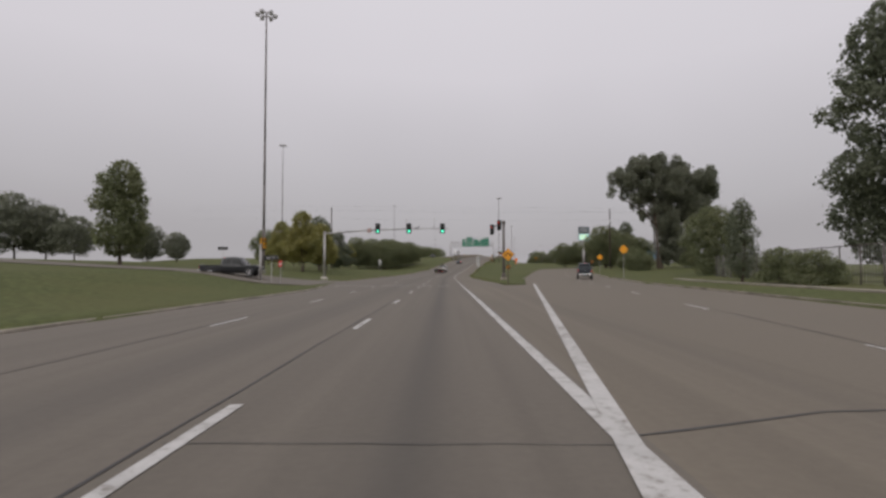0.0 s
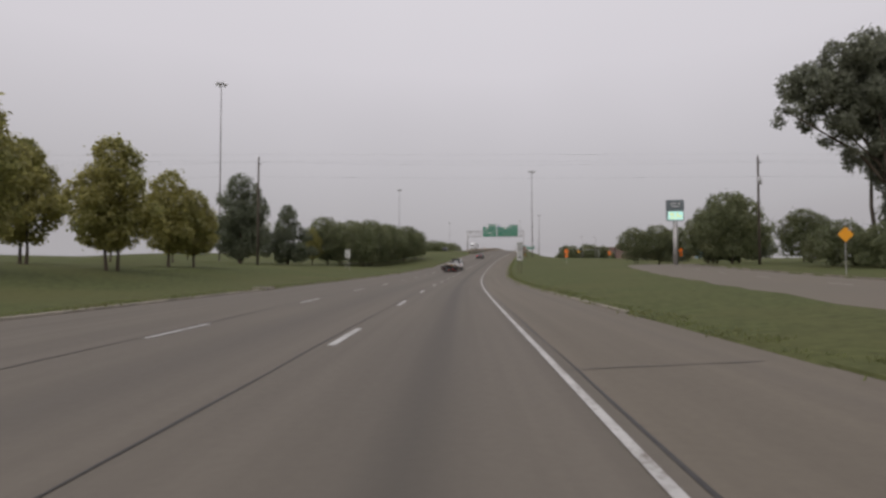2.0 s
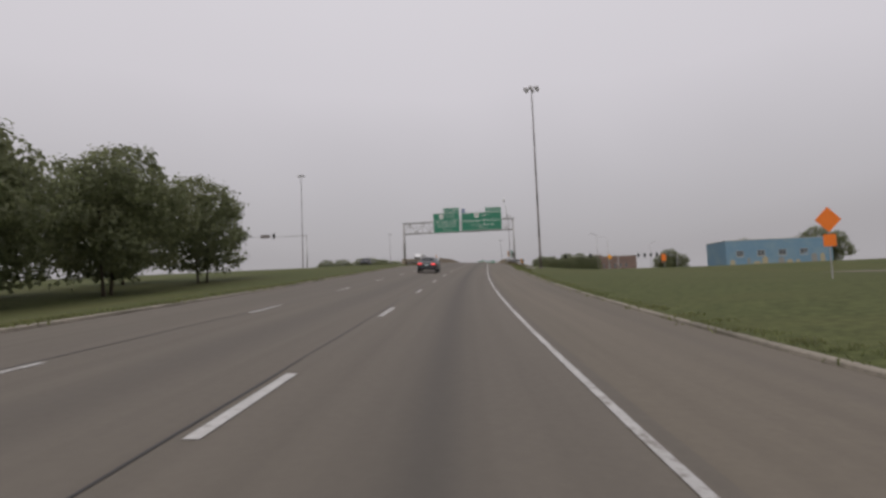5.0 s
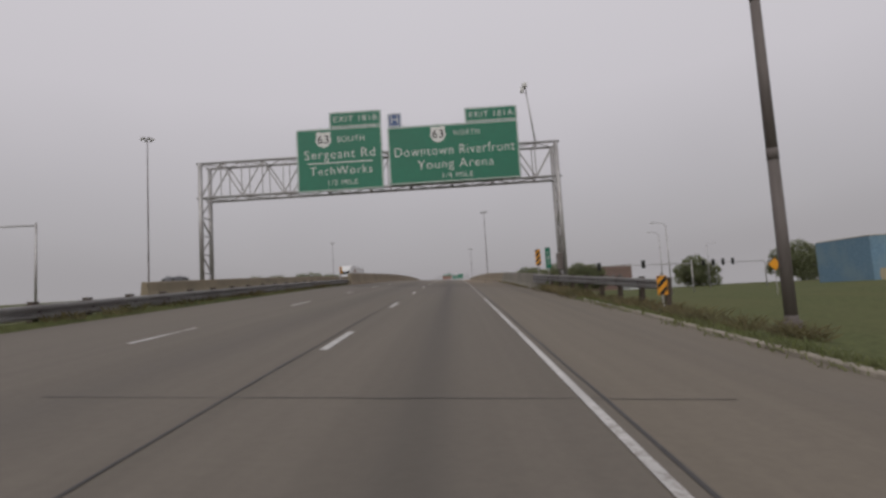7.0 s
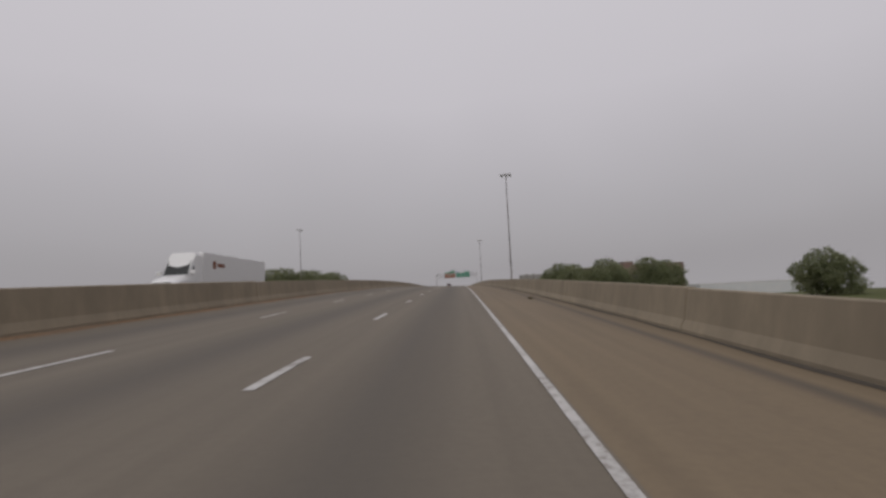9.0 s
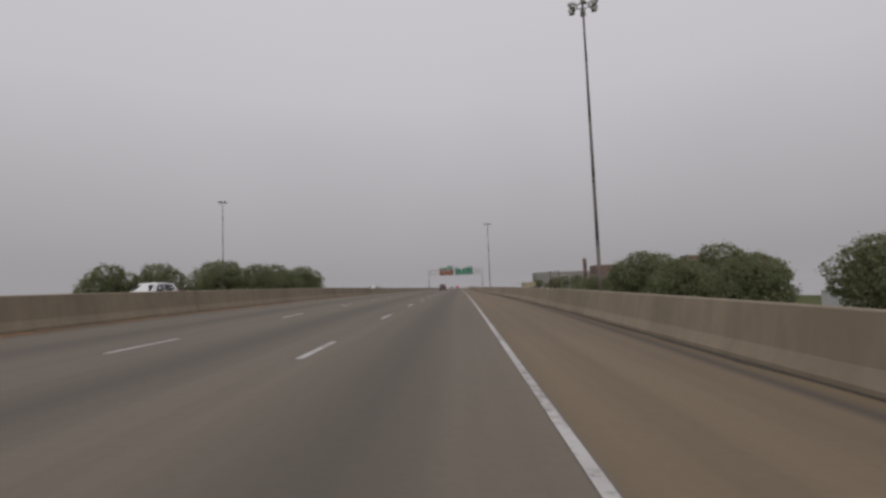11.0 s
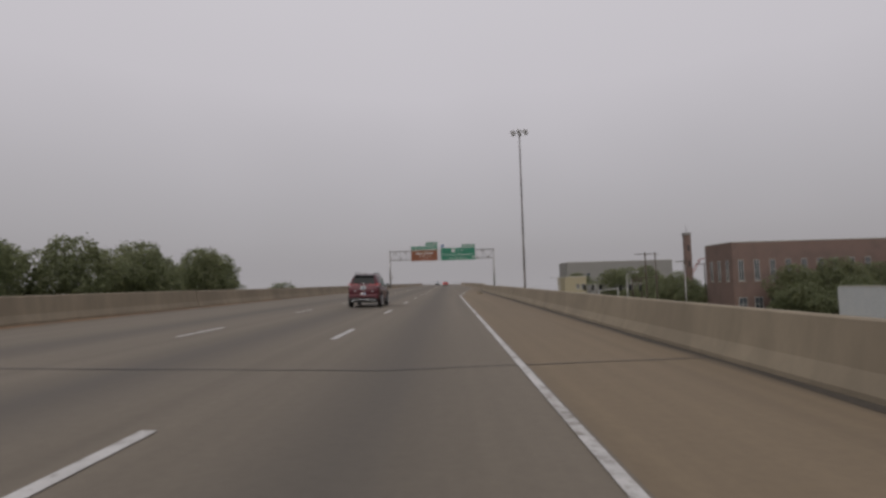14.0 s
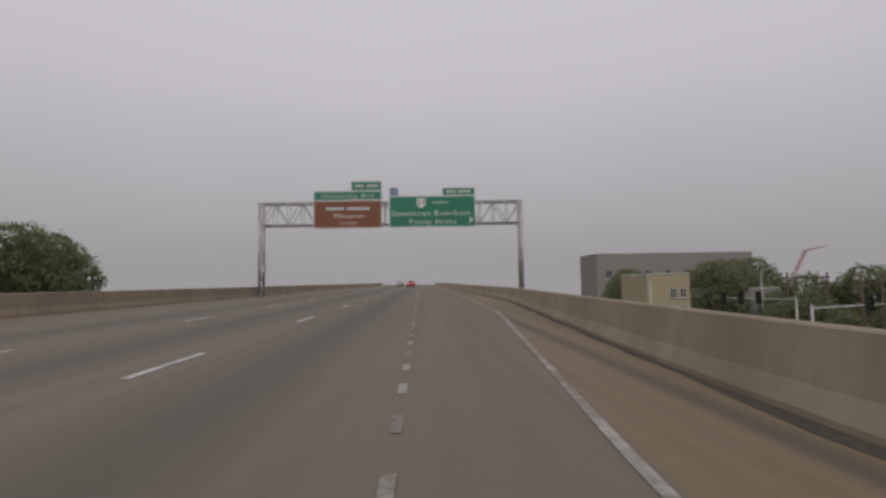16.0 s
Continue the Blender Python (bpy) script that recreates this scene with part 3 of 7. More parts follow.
# ---------------------------------------------------------------- concrete barriers
BARRIER_PALE = material("pale_grey_barrier_concrete", (.225, .208, .172), .9, spread=.14, grain=2.6, stain=.45, second=(.16, .147, .12), bump=.25)
PLATE_STEEL = material("grey_green_cover_plate", (.15, .15, .13), .7, .1, spread=.15, grain=5, stain=1.2)
def barrier_profile(u, h, side, out=0.0):
    pts = [(u - out * side, -.3), (u - out * side, .08), (u + (.1 - out) * side, .3), (u + (.19 - out) * side, h - .02 + out), (u + (.22 - out) * side, h + out), (u + .4 * side, h + out), (u + .42 * side, h - .02), (u + .46 * side, -.6)]
    return pts if side > 0 else pts[::-1]
def closed_run(a, b, across):
    bm = ribbon(a, b, 4, across)
    rows = len(bm.verts) // 8
    bm.verts.ensure_lookup_table()
    for r in (0, rows - 1):
        ring = [bm.verts[r * 8 + k] for k in range(8)]
        bm.faces.new(ring if r else ring[::-1])
    return bm
def barrier(name, label, cuts, edge, side, tall, pale_to=0.0, covers=()):
    base = thing(name, label, "barrier", pose(*road_point(cuts[0], edge(cuts[0]))), kind="structure")
    inv = base.matrix_world.inverted()
    for i, (c0, c1) in enumerate(zip(cuts, cuts[1:])):
        bm = closed_run(c0 + .03, c1 - .03, lambda s: barrier_profile(edge(s), tall(s) + .015 * math.sin(i * 2.3), side))
        bmesh.ops.transform(bm, matrix=inv, verts=bm.verts)
        part("barrier_segment", bm, BARRIER_PALE if c1 <= pale_to else BARRIER, base)
    for c in covers:
        bm = closed_run(c - .13, c + .13, lambda s: barrier_profile(edge(s), tall(s), side, .03))
        bmesh.ops.transform(bm, matrix=inv, verts=bm.verts)
        part("joint_cover", bm, PLATE_STEEL, base, "grey steel plate over the joint")
def even(s0, s1, length=24.0):
    n = round((s1 - s0) / length)
    return [s0 + (s1 - s0) * i / n for i in range(n + 1)]
wall_high = table([(-400, 1.05), (320, 1.05), (420, .91), (450, .88), (487, .84), (520, .84), (1500, .85)])
barrier("barrier_east", "long weathered tan concrete barrier beside the shoulder", [272.7, 292.7] + even(299.3, 455.8) + even(455.8, 999)[1:], right_edge, 1, wall_high, 299.5, (455.8,))
barrier("barrier_median", "long weathered tan concrete median barrier", even(287.2, 455.2) + even(455.2, 998)[1:], left_edge, -1, wall_high, 0, (455.2,))
barrier("barrier_west", "second weathered concrete barrier across the median gap", even(262, 998), lambda s: left_edge(s) - 4.5, -1, table([(0, .72), (1500, .72)]))

# blown dirt gathered along the foot of the median barrier
DIRT = material("orange_tan_blown_dirt", (.2, .125, .07), .95, spread=.3, grain=9, stain=.5, second=(.14, .105, .075), bump=.4)
rnd = random.Random(31)
dirt_wide = [.42 + rnd.uniform(-.16, .2) for _ in range(400)]
def dirt_line(s):
    k = max(0, min(398, (s - 287) / 1.5))
    i = int(k)
    return dirt_wide[i] + (dirt_wide[i + 1] - dirt_wide[i]) * (k - i)
tagged(mesh_object("shoulder_dirt", ribbon(288, 760, 1.5, lambda s: [(left_edge(s) - .03, .012), (left_edge(s) + dirt_line(s) * .6, .006), (left_edge(s) + dirt_line(s), 0)], .005), DIRT), "orange-tan dirt blown along the barrier foot", "dirt", kind="structure")

# dark silt in the joint along the foot of the east barrier
SILT = material("dark_damp_silt", (.062, .052, .04), .95, spread=.3, grain=12, stain=.6, bump=.3)
rnd = random.Random(32)
silt_wide = [.13 + rnd.uniform(-.06, .07) for _ in range(400)]
tagged(mesh_object("gutter_silt", ribbon(300, 890, 1.5, lambda s: [(right_edge(s) - .02 - silt_wide[int((s - 300) / 1.5) % 400], 0), (right_edge(s) - .06, .006), (right_edge(s) + .02, .008)], .005), SILT), "dark silt in the joint along the barrier foot", "dirt", kind="structure")

# ---------------------------------------------------------------- overhead sign bridges
def lattice(parent, p, q, off, n, r):
    """Zigzag bars between the lines p..q and p+off..q+off."""
    p, q, off = Vector(p), Vector(q), Vector(off)
    for i in range(n):
        a, b = p.lerp(q, i / n), p.lerp(q, (i + 1) / n)
        bm = bmesh.new()
        add_tube(bm, a, b + off, r, sides=6, caps=False) if i % 2 == 0 else add_tube(bm, a + off, b, r, sides=6, caps=False)
        part("diagonal", bm, STEEL, parent)
        bm = bmesh.new()
        add_tube(bm, a, a + off, r * .8, sides=6, caps=False)
        part("strut", bm, STEEL, parent)

def sign_panel(parent, x0, x1, z0, z1, y, mat, name="sign_panel", label="", border=True, r=.12):
    w, h = x1 - x0, z1 - z0
    bm = bmesh.new()
    add_prism(bm, rounded(w, h, r), .05, Matrix.Translation(((x0 + x1) / 2, y, (z0 + z1) / 2)))
    ob = part(name, bm, mat, parent, label)
    if border:
        bm = bmesh.new()
        out, inn = rounded(w - .06, h - .06, r), rounded(w - .15, h - .15, r * .8)
        m = Matrix.Translation(((x0 + x1) / 2, y - .006, (z0 + z1) / 2))
        a = [bm.verts.new(m @ Vector((x, 0, z))) for x, z in out]
        b = [bm.verts.new(m @ Vector((x, 0, z))) for x, z in inn]
        for k in range(len(a)):
            bm.faces.new((a[k], a[(k + 1) % len(a)], b[(k + 1) % len(a)], b[k]))
        part("border", bm, SIGN_WHITE, ob, "thin white border")
    return ob

def bars(parent, x, z, y, words, h, mat):
    """Plain bars in place of words that are not spelt out."""
    total = sum(words) + .25 * h * 4 * (len(words) - 1)
    at = x - total / 2
    for w in words:
        bm = bmesh.new()
        add_box(bm, (w, .006, h), (at + w / 2, y, z))
        part("word_bar", bm, mat, parent)
        at += w + h

def shield(parent, x, z, y, size, text):
    pts = [(-.5, -.1), (-.42, .3), (-.5, .42), (-.3, .5), (0, .44), (.3, .5), (.5, .42), (.42, .3), (.5, -.1), (.3, -.42), (0, -.52), (-.3, -.42)]
    bm = bmesh.new()
    add_prism(bm, [(px * size, pz * size) for px, pz in pts][::-1], .012, Matrix.Translation((x, y, z)))
    part("route_shield", bm, SIGN_WHITE, parent, "white route shield")
    lettering(text, size * .75, SIGN_BLACK, parent, (x, y - .006, z - .02), bold=.004)

def gantry(s, x0, x1, low, high, label):
    base = thing("sign_gantry", label, "sign gantry", stand(s, 0, road_point(s, 0)[2]))
    deep = 1.3
    for x in (x0, x1):
        u = x
        foot = land(s, u) - road_point(s, 0)[2] - .1
        bm = bmesh.new()
        for y in (0, deep):
            add_tube(bm, (x, y, foot), (x, y, high + .05), .13, .13, 12)
        post = part("post", bm, STEEL, base, smooth=False)
        lattice(post, (x, 0, foot + .3), (x, 0, low), (0, deep, 0), 5, .05)
        bm = bmesh.new()
        add_box(bm, (.5, deep + .5, .3), (x, deep / 2, foot + .02), bevel=.03)
        part("footing", bm, BARRIER, base)
    n = max(8, round((x1 - x0) / 1.25))
    for y in (0, deep):
        for z in (low, high):
            bm = bmesh.new()
            add_tube(bm, (x0 - .2, y, z), (x1 + .2, y, z), .075, sides=10)
            part("chord", bm, STEEL, base)
    for y in (0, deep):
        lattice(base, (x0, y, low), (x1, y, low), (0, 0, high - low), n, .042)
    for z in (low, high):
        lattice(base, (x0, 0, z), (x1, 0, z), (0, deep, 0), n, .036)
    return base

FACE = -.32
def hang(base, x0, x1, z0, z1):
    k = max(2, round((x1 - x0) / 1.8))
    for i in range(k):
        x = x0 + (x1 - x0) * (i + .5) / k
        bm = bmesh.new()
        add_box(bm, (.09, .13, z1 - z0 + .1), (x, FACE + .12, (z0 + z1) / 2))
        part("hanger", bm, STEEL, base)

g1 = gantry(269.5, -12.6, 8.8, 6.35, 8.45, "galvanised truss gantry with two green exit signs over the highway")
hang(g1, -6.6, -1.5, 6.2, 10.0)
p = sign_panel(g1, -6.62, -1.5, 6.22, 10.02, FACE, GREEN_SIGN, label="green exit sign panel")
shield(p, -5.0, 9.35, FACE - .012, .95, "63")
lettering("SOUTH", .48, SIGN_WHITE, p, (-3.35, FACE - .008, 9.3), width=1.65)
lettering("Sergeant Rd", .8, SIGN_WHITE, p, (-4.05, FACE - .008, 8.42), width=4.2)
bm = bmesh.new(); add_box(bm, (3.9, .006, .06), (-4.05, FACE - .004, 7.92)); part("rule", bm, SIGN_WHITE, p)
lettering("TechWorks", .74, SIGN_WHITE, p, (-4.0, FACE - .008, 7.42), width=3.7)
lettering("1/2 MILE", .46, SIGN_WHITE, p, (-3.95, FACE - .008, 6.7), width=1.75)
p = sign_panel(g1, -4.6, -1.5, 10.05, 10.98, FACE, GREEN_SIGN, "exit_tab", "green exit number tab", r=.06)
lettering("EXIT 181B", .5, SIGN_WHITE, p, (-3.05, FACE - .008, 10.52), width=2.6)
hang(g1, -1.15, 6.6, 6.3, 9.85)
p = sign_panel(g1, -1.15, 6.6, 6.34, 9.83, FACE, GREEN_SIGN, label="wide green exit sign panel")
shield(p, 1.85, 9.25, FACE - .012, .95, "63")
lettering("NORTH", .46, SIGN_WHITE, p, (3.55, FACE - .008, 9.25), width=1.5)
lettering("Downtown Riverfront", .82, SIGN_WHITE, p, (2.75, FACE - .008, 8.25), width=7.1)
lettering("Young Arena", .76, SIGN_WHITE, p, (2.8, FACE - .008, 7.42), width=4.5)
lettering("1/4 MILE", .44, SIGN_WHITE, p, (2.85, FACE - .008, 6.72), width=1.8)
p = sign_panel(g1, 3.5, 6.6, 9.86, 10.72, FACE, GREEN_SIGN, "exit_tab", "green exit number tab", r=.06)
lettering("EXIT 181A", .48, SIGN_WHITE, p, (5.05, FACE - .008, 10.28), width=2.6)
p = sign_panel(g1, -1.1, -.3, 9.86, 10.68, FACE, SIGN_BLUE, "hospital_sign", "small blue hospital sign", r=.05)
lettering("H", .7, SIGN_WHITE, p, (-.7, FACE - .008, 10.27))
# weather camera on its stalk
bm = bmesh.new()
add_tube(bm, (7.75, .65, 8.4), (7.35, .65, 12.1), .05, .04, 8)
stalk = part("camera_stalk", bm, STEEL, g1)
bm = bmesh.new()
add_box(bm, (.26, .5, .26), (7.3, .55, 12.2), bevel=.05)
add_tube(bm, (7.12, .5, 12.1), (7.12, .5, 11.75), .09, .12, 10)
part("traffic_camera", bm, SIGN_WHITE, stalk, "small white traffic camera")
bm = bmesh.new()
add_box(bm, (.34, .3, .95), (8.45, -.32, 1.25), bevel=.03)
part("control_box", bm, STEEL_DARK, g1, "grey metal control cabinet")

g2 = gantry(619.5, -10.3, 13.0, 6.4, 8.35, "galvanised truss gantry with brown and green signs over the highway")
hang(g2, -5.5, .5, 6.0, 9.3)
p = sign_panel(g2, -5.5, .5, 6.0, 8.48, FACE, BROWN_SIGN, label="brown museum sign panel")
bars(p, -2.5, 7.75, FACE - .006, (1.6, 2.0), .26, SIGN_DULL)
lettering("Museum", .62, SIGN_WHITE, p, (-2.4, FACE - .008, 7.1), width=2.6)
lettering("1/4 MILE", .4, SIGN_WHITE, p, (-2.5, FACE - .008, 6.42), width=1.5)
p = sign_panel(g2, -5.5, .5, 8.5, 9.32, FACE, GREEN_SIGN, "road_name_panel", "green road name panel", r=.06)
lettering("University Ave", .6, SIGN_WHITE, p, (-2.5, FACE - .008, 8.9), width=4.6)
p = sign_panel(g2, -2.2, .5, 9.35, 10.2, FACE, GREEN_SIGN, "exit_tab", "green exit number tab", r=.06)
bars(p, -.85, 9.78, FACE - .006, (.8, 1.0), .24, SIGN_DULL)
hang(g2, 1.15, 8.85, 6.0, 8.8)
p = sign_panel(g2, 1.15, 8.85, 6.02, 8.82, FACE, GREEN_SIGN, label="wide green exit sign panel")
shield(p, 4.0, 8.2, FACE - .012, .85, "63")
lettering("NORTH", .4, SIGN_WHITE, p, (5.7, FACE - .008, 8.2), width=1.4)
lettering("Downtown Riverfront", .72, SIGN_WHITE, p, (4.9, FACE - .008, 7.25), width=7.0)
lettering("Young Arena", .7, SIGN_WHITE, p, (5.0, FACE - .008, 6.5), width=4.3)
bm = bmesh.new()
add_tube(bm, (8.25, FACE - .006, 6.3), (8.5, FACE - .006, 6.75), .07, .07, 6)
add_box(bm, (.34, .012, .08), (8.4, FACE - .006, 6.78))
add_box(bm, (.08, .012, .34), (8.54, FACE - .006, 6.64))
part("arrow", bm, SIGN_WHITE, p)
p = sign_panel(g2, 5.9, 8.85, 8.85, 9.55, FACE, GREEN_SIGN, "exit_tab", "green exit number tab", r=.06)
bars(p, 7.35, 9.2, FACE - .006, (.9, 1.1), .22, SIGN_DULL)
p = sign_panel(g2, 1.2, 2.0, 8.86, 9.6, FACE, SIGN_BLUE, "hospital_sign", "small blue hospital sign", r=.05)
lettering("H", .6, SIGN_WHITE, p, (1.6, FACE - .008, 9.23))
bm = bmesh.new()
add_box(bm, (.4, .5, .7), (-9.9, -.3, 2.6), bevel=.03)
part("control_box", bm, STEEL, g2, "grey metal control cabinet")

# ---------------------------------------------------------------- tall lighting masts
LAMP_GREY = material("lamp_housing_grey", (.5, .49, .5), .5, .2, spread=.08)
def high_mast(s, u, top, foot=None):
    z0 = land(s, u) if foot is None else foot
    base = thing("high_mast_light", "tall slender weathered steel mast with a ring of floodlights", "light mast", stand(s, u, z0), "lighting masts")
    h = top - z0
    bm = bmesh.new()
    for k in range(6):
        a, b = h * k / 6, h * (k + 1) / 6
        ra, rb = .18 - .1 * k / 6, .18 - .1 * (k + 1) / 6
        add_tube(bm, (0, 0, a - .05), (0, 0, b), ra, rb, 14)
        add_tube(bm, (0, 0, a), (0, 0, a + .35), ra + .007, ra + .006, 14)
    add_tube(bm, (0, 0, -.4), (0, 0, .2), .3, .27, 16)
    part("mast", bm, STEEL_DARK, base)
    bm = bmesh.new()
    pts = [(math.cos(a * math.pi / 12) * .55, math.sin(a * math.pi / 12) * .55, h - .3) for a in range(24)]
    for a, b in zip(pts, pts[1:] + pts[:1]):
        add_tube(bm, a, b, .05, sides=6, caps=False)
    for k in range(4):
        a = k * math.pi / 2
        add_tube(bm, (0, 0, h), (math.cos(a) * .55, math.sin(a) * .55, h - .3), .04, sides=6)
    part("lamp_ring", bm, LAMP_GREY, base)
    for k in range(6):
        a = k * math.pi / 3 + .3
        bm = bmesh.new()
        turn = Euler((0, radians(12), a))
        c = Vector((math.cos(a) * 1.05, math.sin(a) * 1.05, h - .3))
        add_tube(bm, Vector((math.cos(a) * .5, math.sin(a) * .5, h - .3)), c, .035, sides=6)
        add_box(bm, (.62, .42, .26), c, turn, bevel=.06)
        add_tube(bm, c - Vector((0, 0, .1)), c - Vector((0, 0, .34)), .17, .25, 12)
        part("floodlight", bm, LAMP_GREY, base)
    return base

high_mast(67.3, -20.5, 34)
high_mast(181, -60, 45)
high_mast(254.1, 12.2, 35)
high_mast(348, -60.5, 43.5, 4.0)
high_mast(428.6, 14.2, 36, 5.0)
high_mast(536, -64, 40.5, 4.0)
high_mast(577, 13.7, 36, 5.0)

# ---------------------------------------------------------------- trees
def leaf_material(name, colour, second):
    m = material(name, colour, .6, spread=.25, grain=2.0, stain=.25, bump=0, second=second, spec=.5)
    n, l = m.node_tree.nodes, m.node_tree.links
    b = n["Principled BSDF"]
    info, hsv, rng = n.new("ShaderNodeNewGeometry"), n.new("ShaderNodeHueSaturation"), n.new("ShaderNodeMapRange")
    rng.inputs["To Min"].default_value, rng.inputs["To Max"].default_value = .8, 1.25
    l.new(info.outputs["Random Per Island"], rng.inputs["Value"])
    l.new(rng.outputs[0], hsv.inputs["Value"])
    l.new(b.inputs["Base Color"].links[0].from_socket, hsv.inputs["Color"])
    l.new(hsv.outputs["Color"], b.inputs["Base Color"])
    tr, mx = n.new("ShaderNodeBsdfTranslucent"), n.new("ShaderNodeMixShader")
    thru = n.new("ShaderNodeHueSaturation")
    thru.inputs["Value"].default_value = 2.1
    l.new(hsv.outputs["Color"], thru.inputs["Color"])
    l.new(thru.outputs["Color"], tr.inputs["Color"])
    mx.inputs["Fac"].default_value = .5
    l.new(b.outputs[0], mx.inputs[1])
    l.new(tr.outputs[0], mx.inputs[2])
    l.new(mx.outputs[0], n["Material Output"].inputs["Surface"])
    return m

LEAF = {"green": leaf_material("deep_green_leaves", (.122, .135, .07), (.135, .138, .072)),
        "dark": leaf_material("dark_green_needles", (.105, .118, .078), (.11, .118, .075)),
        "yellow": leaf_material("yellowing_maple_leaves", (.215, .2, .07), (.15, .165, .065)),
        "grey": leaf_material("grey_green_leaves", (.142, .15, .11), (.145, .148, .105)),
        "lawn": leaf_material("lawn_blades", (.105, .12, .045), (.13, .125, .055)),
        "brown": leaf_material("brown_green_weeds", (.12, .1, .05), (.085, .085, .04))}

def crown_mesh(clumps, leaves, size, seed):
    """Leaves as small bent quads round the skin and inside of many clumps: (middle, radii)."""
    rnd = np.random.RandomState(seed)
    weight = np.array([max(r) ** 2 for c, r in clumps])
    pick = rnd.choice(len(clumps), leaves, p=weight / weight.sum())
    mid = np.array([c for c, r in clumps])[pick]
    rad = np.array([r for c, r in clumps])[pick]
    d = rnd.normal(size=(leaves, 3))
    d /= np.linalg.norm(d, axis=1, keepdims=True)
    at = mid + d * rad * (rnd.uniform(.45, 1, (leaves, 1)) ** .5) * rnd.uniform(.88, 1.1, (leaves, 1))
    cs, rs = np.array([c for c, r in clumps]), np.array([r for c, r in clumps])
    buried = ((((at[:, None, :] - cs[None]) / (rs[None] * .74)) ** 2).sum(axis=2) < 1).any(axis=1)
    again = np.where(buried)[0]
    free = np.where(~buried)[0]
    if len(free) > 50:
        pick2 = rnd.choice(free, len(again))
        at[again] = at[pick2] + rnd.normal(0, size * 1.1, (len(again), 3))
        d[again] = d[pick2]
    face = d * .8 + np.array([0, 0, .45]) + rnd.normal(size=(leaves, 3)) * .42
    face /= np.linalg.norm(face, axis=1, keepdims=True)
    a = np.cross(face, rnd.normal(size=(leaves, 3))); a /= np.linalg.norm(a, axis=1, keepdims=True)
    b = np.cross(face, a)
    k = size * rnd.uniform(.55, 1.3, (leaves, 1))
    a, b = a * k, b * k * .62
    nrm = np.cross(a, b) / np.maximum(k, 1e-6) * .35
    verts = np.stack([at - a, at + b + nrm, at + a, at - b + nrm], axis=1).reshape(-1, 3)
    idx = np.arange(leaves * 4).reshape(-1, 4)
    me = bpy.data.meshes.new("crown")
    me.from_pydata(verts.tolist(), [], idx.tolist())
    return me

# the boughs of the great cottonwood: metres right of the trunk, height and spread
LOBES = [(-9.7, 20.6, 2.8), (-11.9, 17.9, 1.7), (-6.6, 23, 3), (-2.3, 24.6, 2.6), (3.1, 23.5, 2.7), (7.4, 20.6, 3.1), (10.1, 18.3, 2.2), (-3.5, 19, 3.8), (1.2, 18.7, 4.2), (5.8, 16, 3.7),
         (9.7, 13.2, 2.1), (-7, 16, 1.8), (-4.7, 12.8, 1.8), (0, 12.8, 3.4), (4.7, 12, 2.8), (8.5, 11, 1.6), (5.8, 7.8, 1.4), (.8, 8.4, 2.6), (.6, 5.0, 2.4), (2.6, 6.6, 2.2), (1.6, 2.8, 1.9), (9.4, 9.2, 1.5), (9.0, 7.4, 1.1)]
